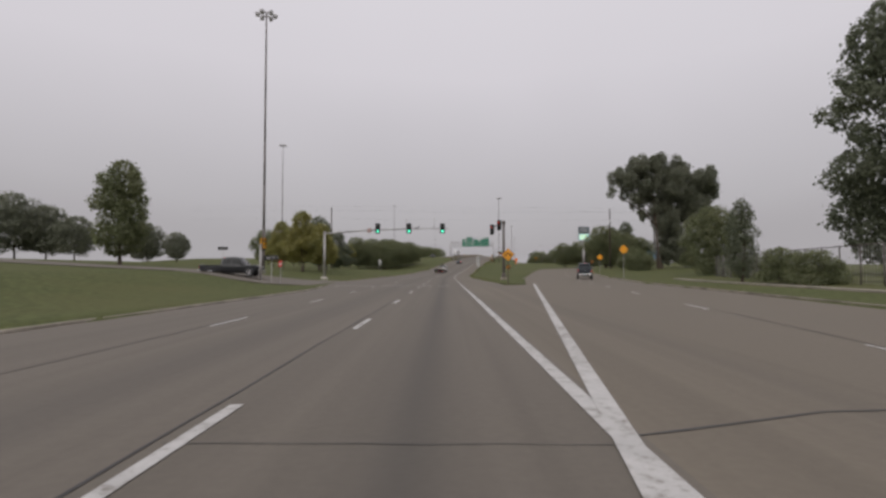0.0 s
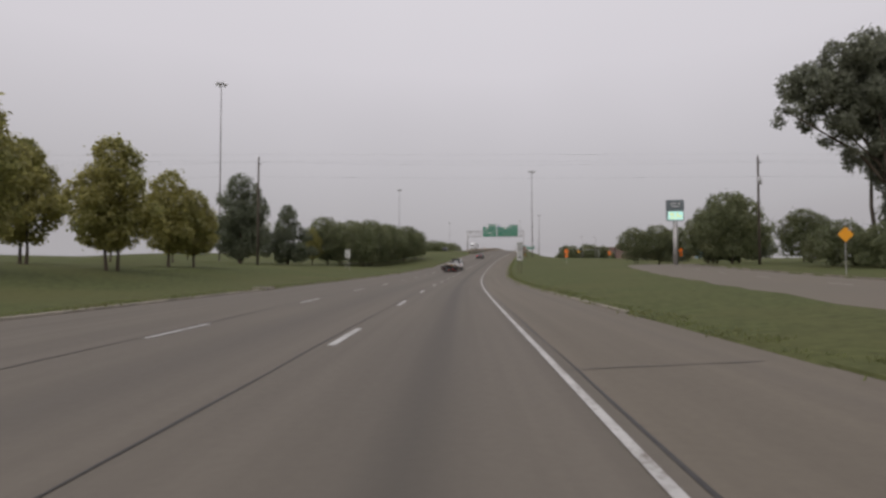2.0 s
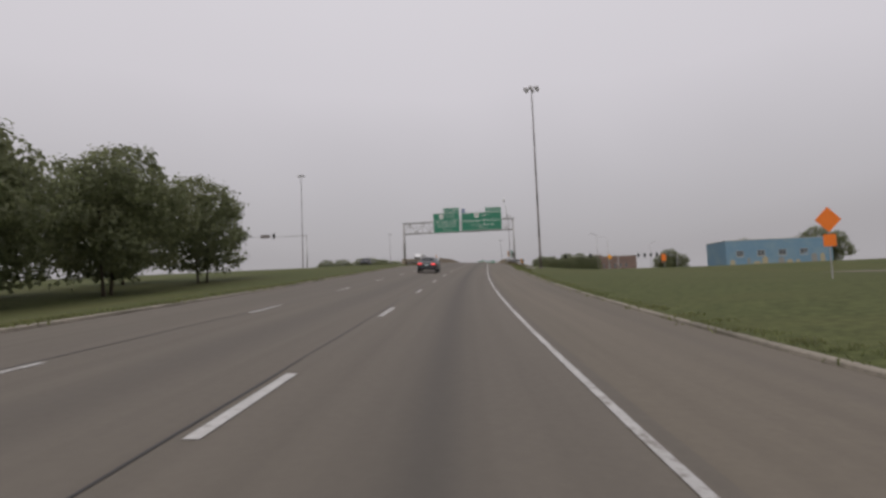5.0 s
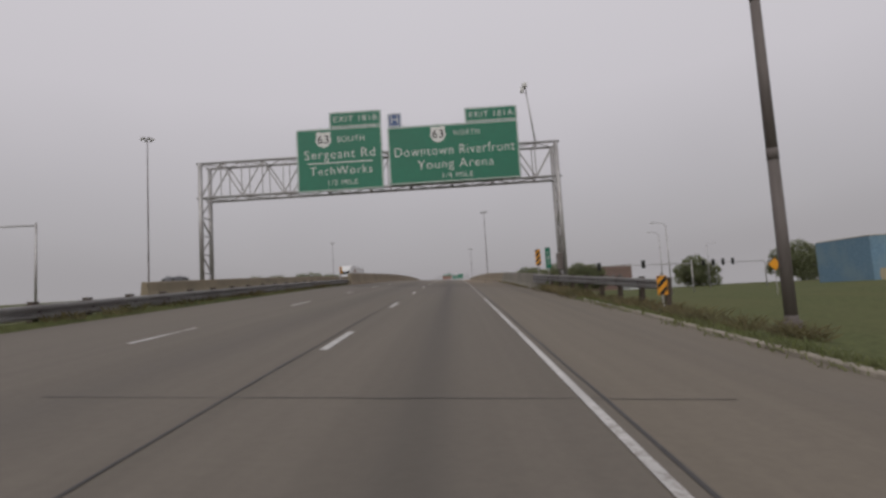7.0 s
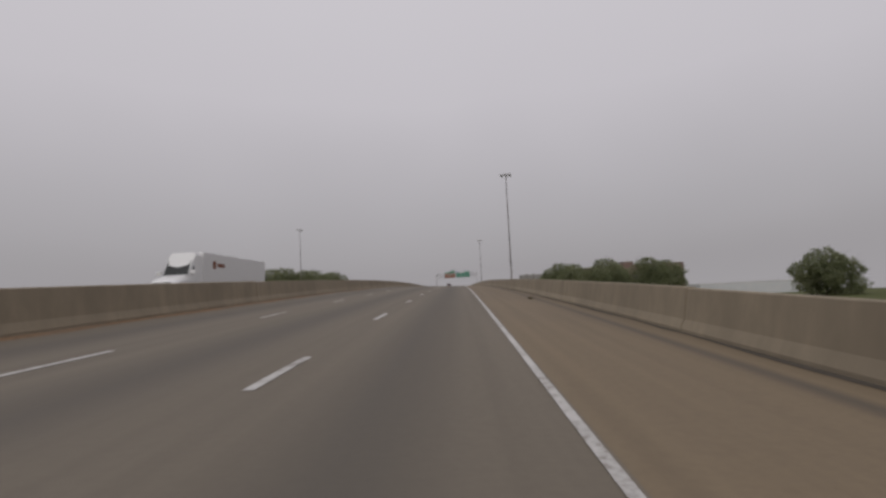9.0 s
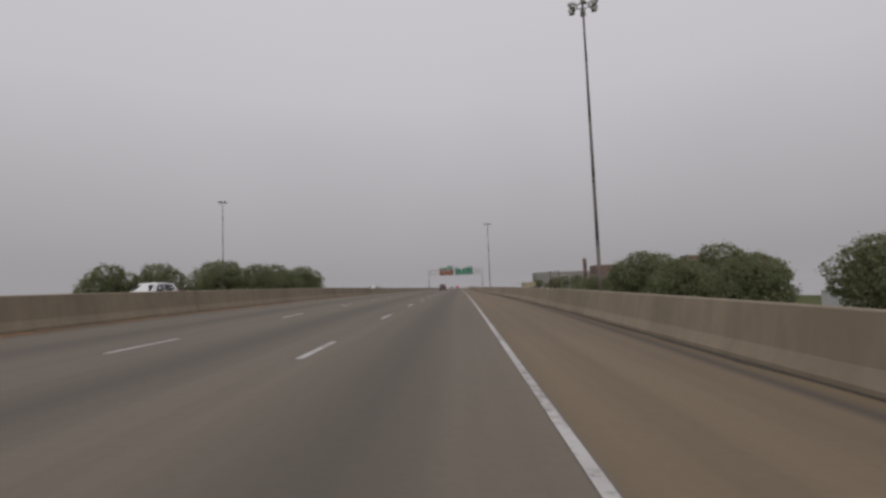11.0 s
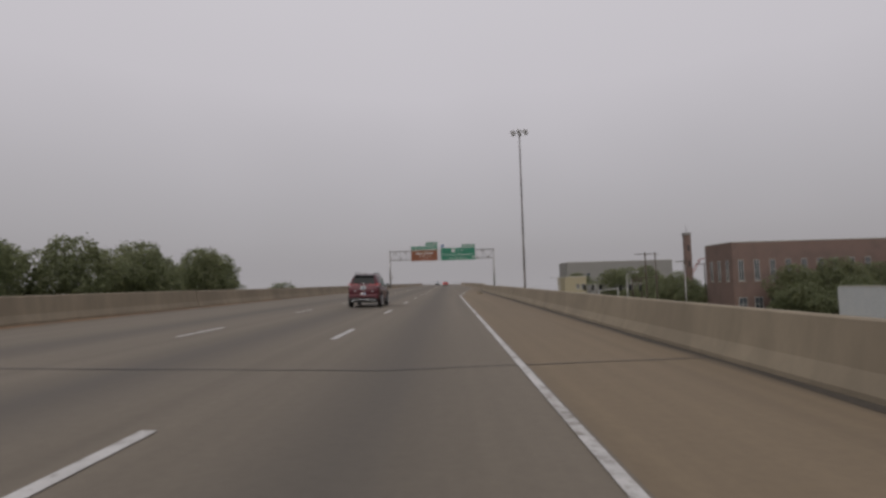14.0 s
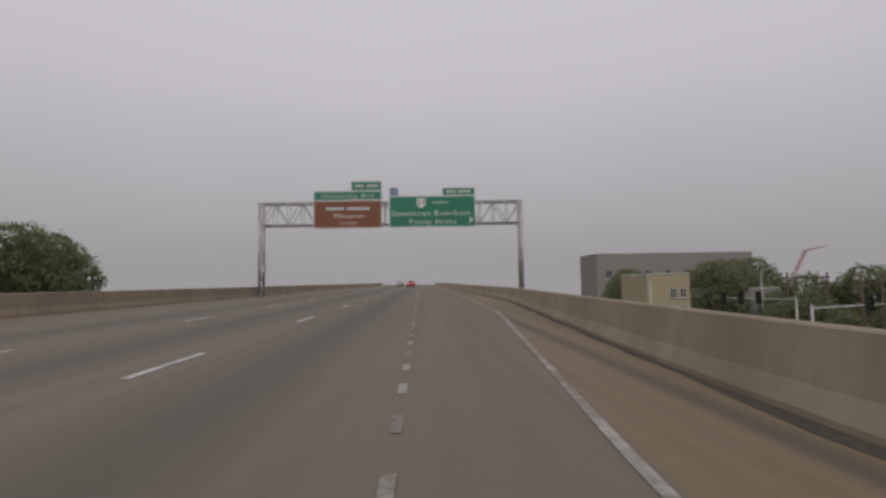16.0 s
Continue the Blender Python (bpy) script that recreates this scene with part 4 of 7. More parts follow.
def tree(kind, label, h, wide, leaf, seed, bare=.16, leaves=7000, size=.2, stems=1):
    """A tapered trunk with limbs, and a crown of many small leaves in uneven clumps."""
    rnd = random.Random(seed)
    base = thing("tree", label, "tree")
    bm, clumps = bmesh.new(), []
    low = h * bare
    for st in range(stems):
        ox, oy = (rnd.uniform(-.1, .1) * wide if stems > 1 else 0), (rnd.uniform(-.1, .1) * wide if stems > 1 else 0)
        r = max(.07, h * .017) / (stems ** .4)
        p, lean = Vector((ox, oy, -.3)), Vector((ox * .03, oy * .03, 1))
        for k in range(6):
            q = p + (lean + Vector((rnd.uniform(-.07, .07), rnd.uniform(-.07, .07), 0))) * (h * .86 / 6)
            add_tube(bm, p, q, r * (1 - k / 7.5) * (1.25 if k == 0 else 1), r * (1 - (k + 1) / 7.5), 9, caps=k == 0)
            p = q
        for k in range(0 if kind == "lobed" else 11):
            f = rnd.uniform(bare + .02, .8)
            a = rnd.uniform(0, 2 * math.pi)
            start = Vector((ox, oy, h * f))
            reach = wide * .36 * rnd.uniform(.6, 1.05) * (1.15 - f * .7 if kind == "cone" else 1 - abs(f - .45) * .6)
            end = start + Vector((math.cos(a) * reach, math.sin(a) * reach, reach * (.15 if kind == "cone" else .75)))
            add_tube(bm, start, end, r * .38 * (1.1 - f), r * .1, 6, caps=False)
    for dx, z, r in (LOBES if kind == "lobed" else ()):
        start, elbow, end = Vector((dx * .05, 0, z * .38 + 1)), Vector((dx * .4, rnd.uniform(-.6, .6), z * .72)), Vector((dx, rnd.uniform(-.8, .8), z))
        add_tube(bm, start, elbow, .26, .17, 7, caps=False)
        add_tube(bm, elbow, end, .17, .05, 7, caps=False)
    part("trunk", bm, BARK, base, smooth=True)
    for k in range(560 if kind == "lobed" else 0):
        dx, z, r = rnd.choices(LOBES, [q[2] ** 2 for q in LOBES])[0]
        d = Vector((rnd.gauss(0, 1), rnd.gauss(0, 1), rnd.gauss(0, 1))).normalized() * r * rnd.uniform(.2, 1.0)
        q = r * rnd.uniform(.2, .46)
        clumps.append(((dx + d.x, d.y * 1.3 + rnd.uniform(-.35, .35) * abs(dx), z + d.z - .25 * abs(d.x)), (q, q, q * rnd.uniform(.9, 1.5))))
    n = 0 if kind == "lobed" else 60 if kind == "bush" else 190 if kind == "column" else 150
    for k in range(n):
        f = rnd.random()
        a = rnd.uniform(0, 2 * math.pi)
        if kind == "cone":
            z = low + (h - low) * .95 * (f ** 1.2)
            g = (z - low) / (h - low)
            prof = .5 * min(1, (g / .14) ** .5 + .25, ((1 - g) / .8) ** .84) + .004
        elif kind == "column":
            z = low + (h - low) * f
            g = (z - low) / (h - low)
            prof = .5 * min(1, (g / .16) ** .6, ((1 - g) / .45) ** .62 + .06)
        elif kind == "egg":
            z = low + (h - low) * f
            g = (z - low) / (h - low)
            prof = .5 * min(1, (g / .22) ** .6, ((1 - g) / .68) ** .7 + .05)
        elif kind == "bush":
            z = h * (.1 + .85 * f)
            prof = .5 * math.sqrt(max(.05, 1 - f * f))
        else:
            z = low + (h - low) * f
            g = (z - low) / (h - low)
            prof = .5 * math.sqrt(max(.04, 1 - (2 * g - .85) ** 2 / 1.35))
        rr = wide * prof * math.sqrt(rnd.uniform(.02, 1))
        c = (math.cos(a) * rr, math.sin(a) * rr, z)
        q = wide * rnd.uniform(.08, .17) * (1.1 - .75 * (z - low) / (h - low) if kind == "cone" else 1) * (1.05 if kind == "column" else .8 if kind == "cone" else 1)
        clumps.append((c, (q, q, q * rnd.uniform(.6, .95))))
    me = crown_mesh(clumps, leaves, size, seed)
    me.materials.append(LEAF[leaf])
    crown = new("crown", me)
    crown.parent = base
    return base

made_trees = {}
def plant(key, s, u, scale=1.0, turn=0.0, z=None, label=None):
    m = stand(s, u, z, turn) @ Matrix.Diagonal((scale, scale, scale, 1))
    src, used = made_trees[key]
    if not used:
        made_trees[key] = (src, True)
        src.matrix_world = m
        ob = src
    else:
        ob = copy_thing(src, stand(s, u, z, turn))
        ob.scale = (scale, scale, scale)
    if label:
        tagged(ob, label)
    return ob

def prototype(key, *args, **kw):
    made_trees[key] = (tree(*args, **kw), False)

prototype("column", "column", "tall oval green tree in mown grass", 13.2, 6.4, "green", 3, bare=.13, leaves=17000, size=.17)
prototype("tall", "column", "tall dark green tree with a ragged crown", 20, 8, "dark", 4, bare=.08, leaves=26000, size=.18)
prototype("maple", "egg", "young maple with yellowing leaves in the grass", 9.0, 5.4, "yellow", 5, bare=.2, leaves=13000, size=.15, stems=2)
prototype("maple_small", "egg", "small maple with yellow-green leaves in the grass", 7.8, 4.8, "yellow", 6, bare=.22, leaves=10000, size=.14)
prototype("cone", "cone", "dark pyramidal tree in the grass", 10.9, 9.0, "dark", 7, bare=.12, leaves=18000, size=.16)
prototype("dark_oval", "column", "dark oval tree in the grass beside a timber pole", 12.4, 7.0, "dark", 14, bare=.1, leaves=18000, size=.17)
prototype("cottonwood", "lobed", "huge spreading cottonwood with a broad grey-green crown", 25, 22, "grey", 8, bare=.14, leaves=90000, size=.22, stems=3)
prototype("round", "round", "broad round green tree beside the highway", 8.6, 8.6, "green", 9, bare=.2, leaves=14000, size=.17, stems=2)
prototype("oval", "round", "round-crowned green tree in the grass", 8.2, 6.8, "grey", 10, bare=.2, leaves=12000, size=.17)
prototype("slim", "column", "slim ragged young tree in front of a fence", 9.6, 3.4, "dark", 15, bare=.1, leaves=6000, size=.13)
prototype("bush", "bush", "dense low green bush", 3.2, 5.2, "green", 11, bare=.02, leaves=6000, size=.12, stems=3)
prototype("hedge", "bush", "dense dark green thicket of small trees", 6.5, 11, "green", 12, bare=.02, leaves=15000, size=.18, stems=4)

plant("column", 69.3, -39.6)
plant("tall", 57, 49.2, 1.4)
plant("oval", 133.5, -75.4, 1.15)
plant("oval", 131.3, -66.2, .85, 50)
for s, u, k, r in ((105, -83.7, 1.5, 0), (107, -79, 1.25, 90), (106, -72.3, 1.0, 200), (150, -88, 1.0, 120)):
    plant("oval", s, u, k, r)
plant("maple", 85.2, -20.5)
plant("maple", 97, -27.6, .9, 70)
plant("maple", 95.4, -20.1, .9, 160)
for s, u, k, r in ((106.9, -23.2, 1.0, 30), (109.6, -22.4, .85, 140), (127, -35.0, .8, 200), (118, -36.5, .8, 10), (168, -32.0, .9, 80)):
    plant("maple_small", s, u, k, r)
plant("dark_oval", 141.6, -33.5, 1.05)
plant("cone", 156.2, -32.1, 1.02, 80)
for s, u, k, r in ((172, -27.5, .9, 0), (170, -22.8, .92, 60), (173, -31, 1.05, 110), (178, -22.5, 1.03, 190), (187, -20.5, .95, 240), (196, -19, .93, 300), (184, -29, 1.05, 20), (205, -18.8, .85, 77), (166, -58, 1.15, 150), (172, -49, 1.2, 250), (195, -27, 1.0, 200), (207, -27, 1.0, 35)):
    plant("round", s, u, k, r)
plant("cottonwood", 129, 52.4)
plant("round", 74.7, 39.2, .98, 40, label="dense dark rounded tree beside the side road")
plant("slim", 47.5, 28.0, .74)
for s, u, k, r in ((118, 43, .6, 0), (126, 44, .7, 80), (122, 56, .55, 10)):
    plant("hedge", s, u, k, r)
for s, u, k, r in ((150, 52, .85, 0), (158, 44.4, 1.25, 90), (182, 49.5, 1.15, 160), (204, 38, .95, 50), (205, 44, 1.05, 130), (207, 49, 1.0, 210), (186, 56, 1.2, 99)):
    plant("round", s, u, k, r)
for s, u, k, r in ((190, 53, 1.3, 0), (190, 57.5, 1.45, 60)):
    plant("cone", s, u, k, r)

# ---------------------------------------------------------------- traffic signals
BLACK_METAL = material("black_signal_housing", (.022, .024, .022), .5, .1, spread=.15)
YELLOW_METAL = material("yellow_signal_housing", (.55, .26, .02), .5, .1, spread=.1)
GREEN_ON = glowing("lit_green_lens", (.1, 1.0, .62), 1.6)
RED_ON = glowing("lit_red_lens", (1.0, .1, .06), .5)
LENS_OFF = material("dark_lens", (.03, .028, .025), .25, spread=.1, bump=0)

def signal_head(parent, x, z, y=0.0, lit=None, turn=0.0, housing=None, tall=1.3):
    """A three-lens head with visors, facing -y, hung with its middle at (x, z)."""
    m = Matrix.Translation((x, y, z)) @ Matrix.Rotation(radians(turn), 4, "Z")
    bm = bmesh.new()
    add_prism(bm, rounded(.62, tall, .07), .03, m)
    bm2 = bmesh.new()
    add_box(bm2, (.36, .24, tall * .84), (0, .14, 0), bevel=.03)
    bmesh.ops.transform(bm2, matrix=m, verts=bm2.verts)
    head = part("signal_head", bm2, housing or BLACK_METAL, parent)
    part("backplate", bm, BLACK_METAL, head)
    for k, name in enumerate(("red", "amber", "green")):
        zz = tall * (.28 - .28 * k)
        bm = bmesh.new()
        bmesh.ops.create_circle(bm, cap_ends=True, segments=16, radius=.14, matrix=m @ Matrix.Translation((0, -.012, zz)) @ Matrix.Rotation(radians(90), 4, "X"))
        part("lens", bm, {"green": GREEN_ON, "red": RED_ON}[name] if lit == name else LENS_OFF, head, "lit %s lens" % name if lit == name else "")
        bm = bmesh.new()
        ring = []
        for q in range(13):
            a = radians(-30 + 240 * q / 12)
            ring.append((math.cos(a) * .165, math.sin(a) * .165))
        a0 = [bm.verts.new(m @ Vector((cx, 0, zz + cz))) for cx, cz in ring]
        a1 = [bm.verts.new(m @ Vector((cx, -.22, zz + cz))) for cx, cz in ring]
        for q in range(12):
            bm.faces.new((a0[q], a0[q + 1], a1[q + 1], a1[q]))
        part("visor", bm, housing or BLACK_METAL, head)
    return head

SX = 69.5
base_z = land(SX, -13.4)
mast = thing("traffic_signal", "galvanised signal mast arm with three green lights over the lanes", "traffic signal", stand(SX, -13.4, base_z))
r0 = road_point(SX, 0)[2] - base_z
bm = bmesh.new()
add_tube(bm, (0, 0, 0), (0, 0, 6.25 + r0), .17, .13, 14)
add_tube(bm, (0, 0, 6.25 + r0), (0, 0, 6.32 + r0), .15, .15, 14)
part("pole", bm, STEEL, mast)
bm = bmesh.new()
add_tube(bm, (0, 0, -.3), (0, 0, .32), .48, .4, 8)
part("footing", bm, CONC_LIGHT, mast, "pale concrete footing")
bm = bmesh.new()
pts = [(0, 6.05), (3, 6.3), (6.5, 6.52), (10.5, 6.66), (15.9, 6.72)]
for (xa, za), (xb, zb) in zip(pts, pts[1:]):
    add_tube(bm, (xa, 0, za + r0), (xb, 0, zb + r0), .115 - .004 * xa, .115 - .004 * xb, 10)
part("mast_arm", bm, STEEL, mast)
for x in (6.85, 10.85, 15.15):
    signal_head(mast, x, 6.7 + r0, -.28, "green")
p = sign_panel(mast, 5.5, 6.1, 6.15 + r0, 6.75 + r0, -.16, SIGN_WHITE, "turn_sign", "white no-left-turn sign", border=False, r=.04)
bm = bmesh.new()
add_tube(bm, (5.66, -.17, 6.3 + r0), (5.94, -.17, 6.6 + r0), .025, sides=6)
pts = [(math.cos(a * math.pi / 10) * .22, math.sin(a * math.pi / 10) * .22) for a in range(20)]
for a, b in zip(pts, pts[1:] + pts[:1]):
    add_tube(bm, (5.8 + a[0], -.17, 6.45 + r0 + a[1]), (5.8 + b[0], -.17, 6.45 + r0 + b[1]), .022, sides=5, caps=False)
part("red_ring", bm, SIGN_RED, p)
bm = bmesh.new()
for a, b in (((5.88, 6.3), (5.88, 6.5)), ((5.88, 6.5), (5.74, 6.54)), ((5.74, 6.54), (5.79, 6.61)), ((5.74, 6.54), (5.78, 6.46))):
    add_tube(bm, (a[0], -.168, a[1] + r0), (b[0], -.168, b[1] + r0), .024, sides=6)
part("arrow", bm, BLACK_METAL, p, "black bent arrow")
bm = bmesh.new()
for a, b in (((5.52, 6.17), (6.08, 6.17)), ((6.08, 6.17), (6.08, 6.73)), ((6.08, 6.73), (5.52, 6.73)), ((5.52, 6.73), (5.52, 6.17))):
    add_tube(bm, (a[0], -.165, a[1] + r0), (b[0], -.165, b[1] + r0), .012, sides=6)
part("sign_border", bm, BLACK_METAL, p, "thin black border")
for x in (10.5, 14.1):
    bm = bmesh.new()
    add_tube(bm, (x, 0, 6.7 + r0), (x, 0, 7.85 + r0), .025, sides=6)
    st_ = part("camera_stalk", bm, STEEL, mast)
    bm = bmesh.new()
    add_box(bm, (.12, .35, .12), (x, -.1, 7.9 + r0), bevel=.02)
    part("detector_camera", bm, SIGN_WHITE, st_)
bm = bmesh.new()
add_tube(bm, (11.5, 0, 6.72 + r0), (12.1, -.1, 6.85 + r0), .03, sides=6)
add_tube(bm, (12.1, -.1, 6.85 + r0), (12.1, -.1, 7.05 + r0), .05, sides=8)
part("siren_detector", bm, BLACK_METAL, mast)

base_z = land(SX, 9.6)
mast = thing("traffic_signal", "grey signal pole with two red lights on the median", "traffic signal", stand(SX, 9.6, base_z))
bm = bmesh.new()
add_tube(bm, (0, 0, 0), (0, 0, 7.4), .18, .15, 14)
add_tube(bm, (0, 0, 7.1), (0, 0, 7.55), .22, .2, 14)
part("pole", bm, STEEL_DARK, mast)
bm = bmesh.new()
add_tube(bm, (0, 0, -.3), (0, 0, .3), .46, .42, 8)
part("footing", bm, KERB, mast, "weathered concrete footing")
bm = bmesh.new()
add_tube(bm, (0, 0, .3), (0, 0, .86), .3, .25, 8)
part("base_cover", bm, STEEL_DARK, mast, "grey metal base cover")
bm = bmesh.new()
add_tube(bm, (0, 0, 7.3), (-.6, 0, 7.15), .05, sides=8)
add_tube(bm, (-.6, 0, 7.15), (-1.5, 0, 6.55), .045, sides=8)
part("mast_arm", bm, STEEL_DARK, mast)
signal_head(mast, -.62, 6.95, -.25, "red", -48)
signal_head(mast, -1.52, 6.4, -.25, "red", -48)

# signals on the cross streets, beside the bridge approach
def arm_signal(s, u, height, reach, n, label, z=None, turn=0.0, lit=None, housing=None):
    base = thing("traffic_signal", label, "traffic signal", stand(s, u, z, turn))
    bm = bmesh.new()
    add_tube(bm, (0, 0, -.2), (0, 0, height + .3), .13, .1, 12)
    part("pole", bm, STEEL, base)
    bm = bmesh.new()
    add_tube(bm, (0, 0, height), (reach, 0, height + .35), .085, .05, 10)
    part("mast_arm", bm, STEEL, base)
    for k in range(n):
        x = reach * (.5 + .46 * k / max(1, n - 1))
        signal_head(base, x, height + .3, -.2, lit, housing=housing)
    return base
arm_signal(50.8, -15.2, 3.2, .3, 1, "short signal post with a yellow light housing", housing=YELLOW_METAL, turn=78)
arm = arm_signal(291, -39.5, 9.0, -16, 2, "grey signal mast arm on a street beside the bridge")
bm = bmesh.new(); add_box(bm, (2.2, .08, .8), (-10.2, -.15, 9.3), bevel=.03); part("name_sign", bm, STEEL_DARK, arm, "grey street sign seen from behind")
arm_signal(329, 42, 5.2, -16, 2, "galvanised signal mast arm on the street below", z=4.3)
arm_signal(350, 66, 5.3, -13, 4, "galvanised signal mast arm on the street below", z=4.6)
arm_signal(612, 34, 6.6, 9, 3, "galvanised signal mast arm on the street below", z=5.0)
arm_signal(625, 42, 6.8, -8, 3, "galvanised signal mast arm on the street below", z=5.0)

# ---------------------------------------------------------------- roadside signs
def posts(base, xs, top, wood=False, low=-.5):
    for x in xs:
        bm = bmesh.new()
        if wood:
            add_box(bm, (.08, .08, top - low), (x, .06, (top + low) / 2), bevel=.01)
        else:
            add_box(bm, (.055, .035, top - low), (x, .05, (top + low) / 2))
        part("post", bm, WOOD_POLE if wood else STEEL, base)

b = thing("warning_sign", "yellow diamond sign with two black arrows on the median tip", "road sign", stand(50.2, 7.95, .1))
posts(b, (0,), 2.85, True)
bm = bmesh.new()
add_prism(bm, [(0, -.6), (.6, 0), (0, .6), (-.6, 0)], .02, Matrix.Translation((0, 0, 2.7)))
d = part("sign_panel", bm, SIGN_YELLOW, b)
for q in (-1, 1):
    bm = bmesh.new()
    outline = [(.02, .17), (.1, .17), (.2, .03), (.28, .1), (.33, -.16), (.08, -.08), (.14, -.02), (.02, .1)]
    add_prism(bm, [(q * x, z) for x, z in outline][::-q], .008, Matrix.Translation((0, -.012, 2.7)))
    part("arrow", bm, SIGN_BLACK, d, "black arrow")
    bm = bmesh.new()
    for z in (-1, 1):
        add_box(bm, (.74, .004, .018), (q * .285, -.004, 2.7 + z * .285), Euler((0, radians(45 * q * z), 0)))
    part("border", bm, SIGN_BLACK, d, "thin black border")
bm = bmesh.new()
add_prism(bm, [(0, -.3), (.3, 0), (0, .3), (-.3, 0)], .02, Matrix.Translation((0, 0, 1.55)))
d = part("object_marker", bm, SIGN_BLACK, b, "small black diamond marker with nine yellow dots")
for i in range(-1, 2):
    for j in range(-1, 2):
        bm = bmesh.new()
        bmesh.ops.create_circle(bm, cap_ends=True, segments=10, radius=.04, matrix=Matrix.Translation(((i + j) * .085, -.006, 1.55 + (i - j) * .085)) @ Matrix.Rotation(radians(90), 4, "X"))
        part("dot", bm, SIGN_YELLOW, d)

def speed_sign(s, u, rows, wood, label, low, high):
    z = land(s, u)
    k = road_point(s, u)[2] - z + (.22 if wood else 0)
    b = thing("speed_limit_sign", label, "road sign", stand(s, u, z))
    posts(b, (-.24, .24), high + k - .1, wood)
    for z0, z1, words in rows:
        p = sign_panel(b, -.4, .4, z0 + k, z1 + k, 0, SIGN_PANEL, label="white speed limit panel", border=False, r=.05)
        bm = bmesh.new()
        out, inn = rounded(.74, z1 - z0 - .06, .05), rounded(.71, z1 - z0 - .09, .04)
        m = Matrix.Translation((0, -.004, (z0 + z1) / 2 + k))
        a, c = [bm.verts.new(m @ Vector((x, 0, zz))) for x, zz in out], [bm.verts.new(m @ Vector((x, 0, zz))) for x, zz in inn]
        for q in range(len(a)):
            bm.faces.new((a[q], a[(q + 1) % len(a)], c[(q + 1) % len(a)], c[q]))
        part("border", bm, SIGN_BLACK, p)
        for text, zz, size, w in words:
            lettering(text, size, SIGN_BLACK, p, (0, -.006, zz + k), width=w, bold=.016)
speed_sign(138.5, 8.72, ((3.18, 4.55, (("SPEED", 4.27, .26, .66), ("LIMIT", 3.93, .24, .52), ("55", 3.5, .55, .52))), (1.98, 3.1, (("MINIMUM", 2.86, .17, .6), ("40", 2.38, .52, .5)))),
           True, "white 55 speed limit sign over a minimum 40 sign", 2.0, 4.5)
speed_sign(145, -17.7, ((1.75, 3.0, (("SPEED", 2.78, .22, .6), ("LIMIT", 2.5, .2, .5), ("45", 2.1, .45, .5))),), False, "white speed limit sign seen small across the lanes", 1.75, 3.0)

def plate_sign(s, u, z, w, h, mat, label, name="road_sign", diamond=False, turn=0.0, words=None, ink=None, foot=None):
    z0 = land(s, u) if foot is None else foot
    b = thing(name, label, "road sign", stand(s, u, z0, turn))
    posts(b, (0,), z + h / 2 - .05)
    bm = bmesh.new()
    add_prism(bm, [(0, -h / 2), (w / 2, 0), (0, h / 2), (-w / 2, 0)] if diamond else rounded(w, h, .04), .02, Matrix.Translation((0, 0, z)))
    p = part("sign_panel", bm, mat, b)
    if words:
        lettering(words, h * .55, ink or SIGN_WHITE, p, (0, -.006, z), width=w * .75)
    return b, p
b, p = plate_sign(63, -23.8, 2.6, 1.15, .36, SIGN_BLACK, "black and white one-way sign on a thin post", words="ONE WAY")
b, p = plate_sign(49.9, -13.9, 2.3, 1.35, .42, SIGN_BLACK, "black and white one-way sign on a thin post", words="ONE WAY")
b, p = plate_sign(48, -12.5, 1.8, .55, .55, SIGN_RED, "red and white no-entry sign on a post", turn=-42)
bm = bmesh.new(); add_box(bm, (.42, .006, .11), (0, -.004, 1.8)); part("bar", bm, SIGN_WHITE, p)
plate_sign(70, 25.1, 3.75, 1.25, 1.25, SIGN_YELLOW, "yellow diamond warning sign beside the side road", "warning_sign", True)
plate_sign(105.5, 31.6, 3.1, 1.2, 1.2, SIGN_YELLOW, "small yellow diamond warning sign by the trees", "warning_sign", True)
for s, u, z in ((193, 20.6, 3.0), (196, 47.0, 3.6)):
    b, p = plate_sign(s, u, z, 1.3, 1.3, SIGN_ORANGE, "orange diamond roadworks sign over a small plaque in the grass", "roadworks_sign", True)
    bm = bmesh.new()
    add_prism(bm, rounded(.62, .62, .03), .02, Matrix.Translation((0, 0, z - 1.05)))
    part("plaque", bm, SIGN_ORANGE, b, "small orange plaque")
plate_sign(285, 30, 2.6, 1.1, 1.1, SIGN_YELLOW, "yellow diamond warning sign below the road", "warning_sign", True)
plate_sign(287, 42, 2.2, .9, 1.5, SIGN_ORANGE, "orange roadworks panel below the road", "roadworks_sign")

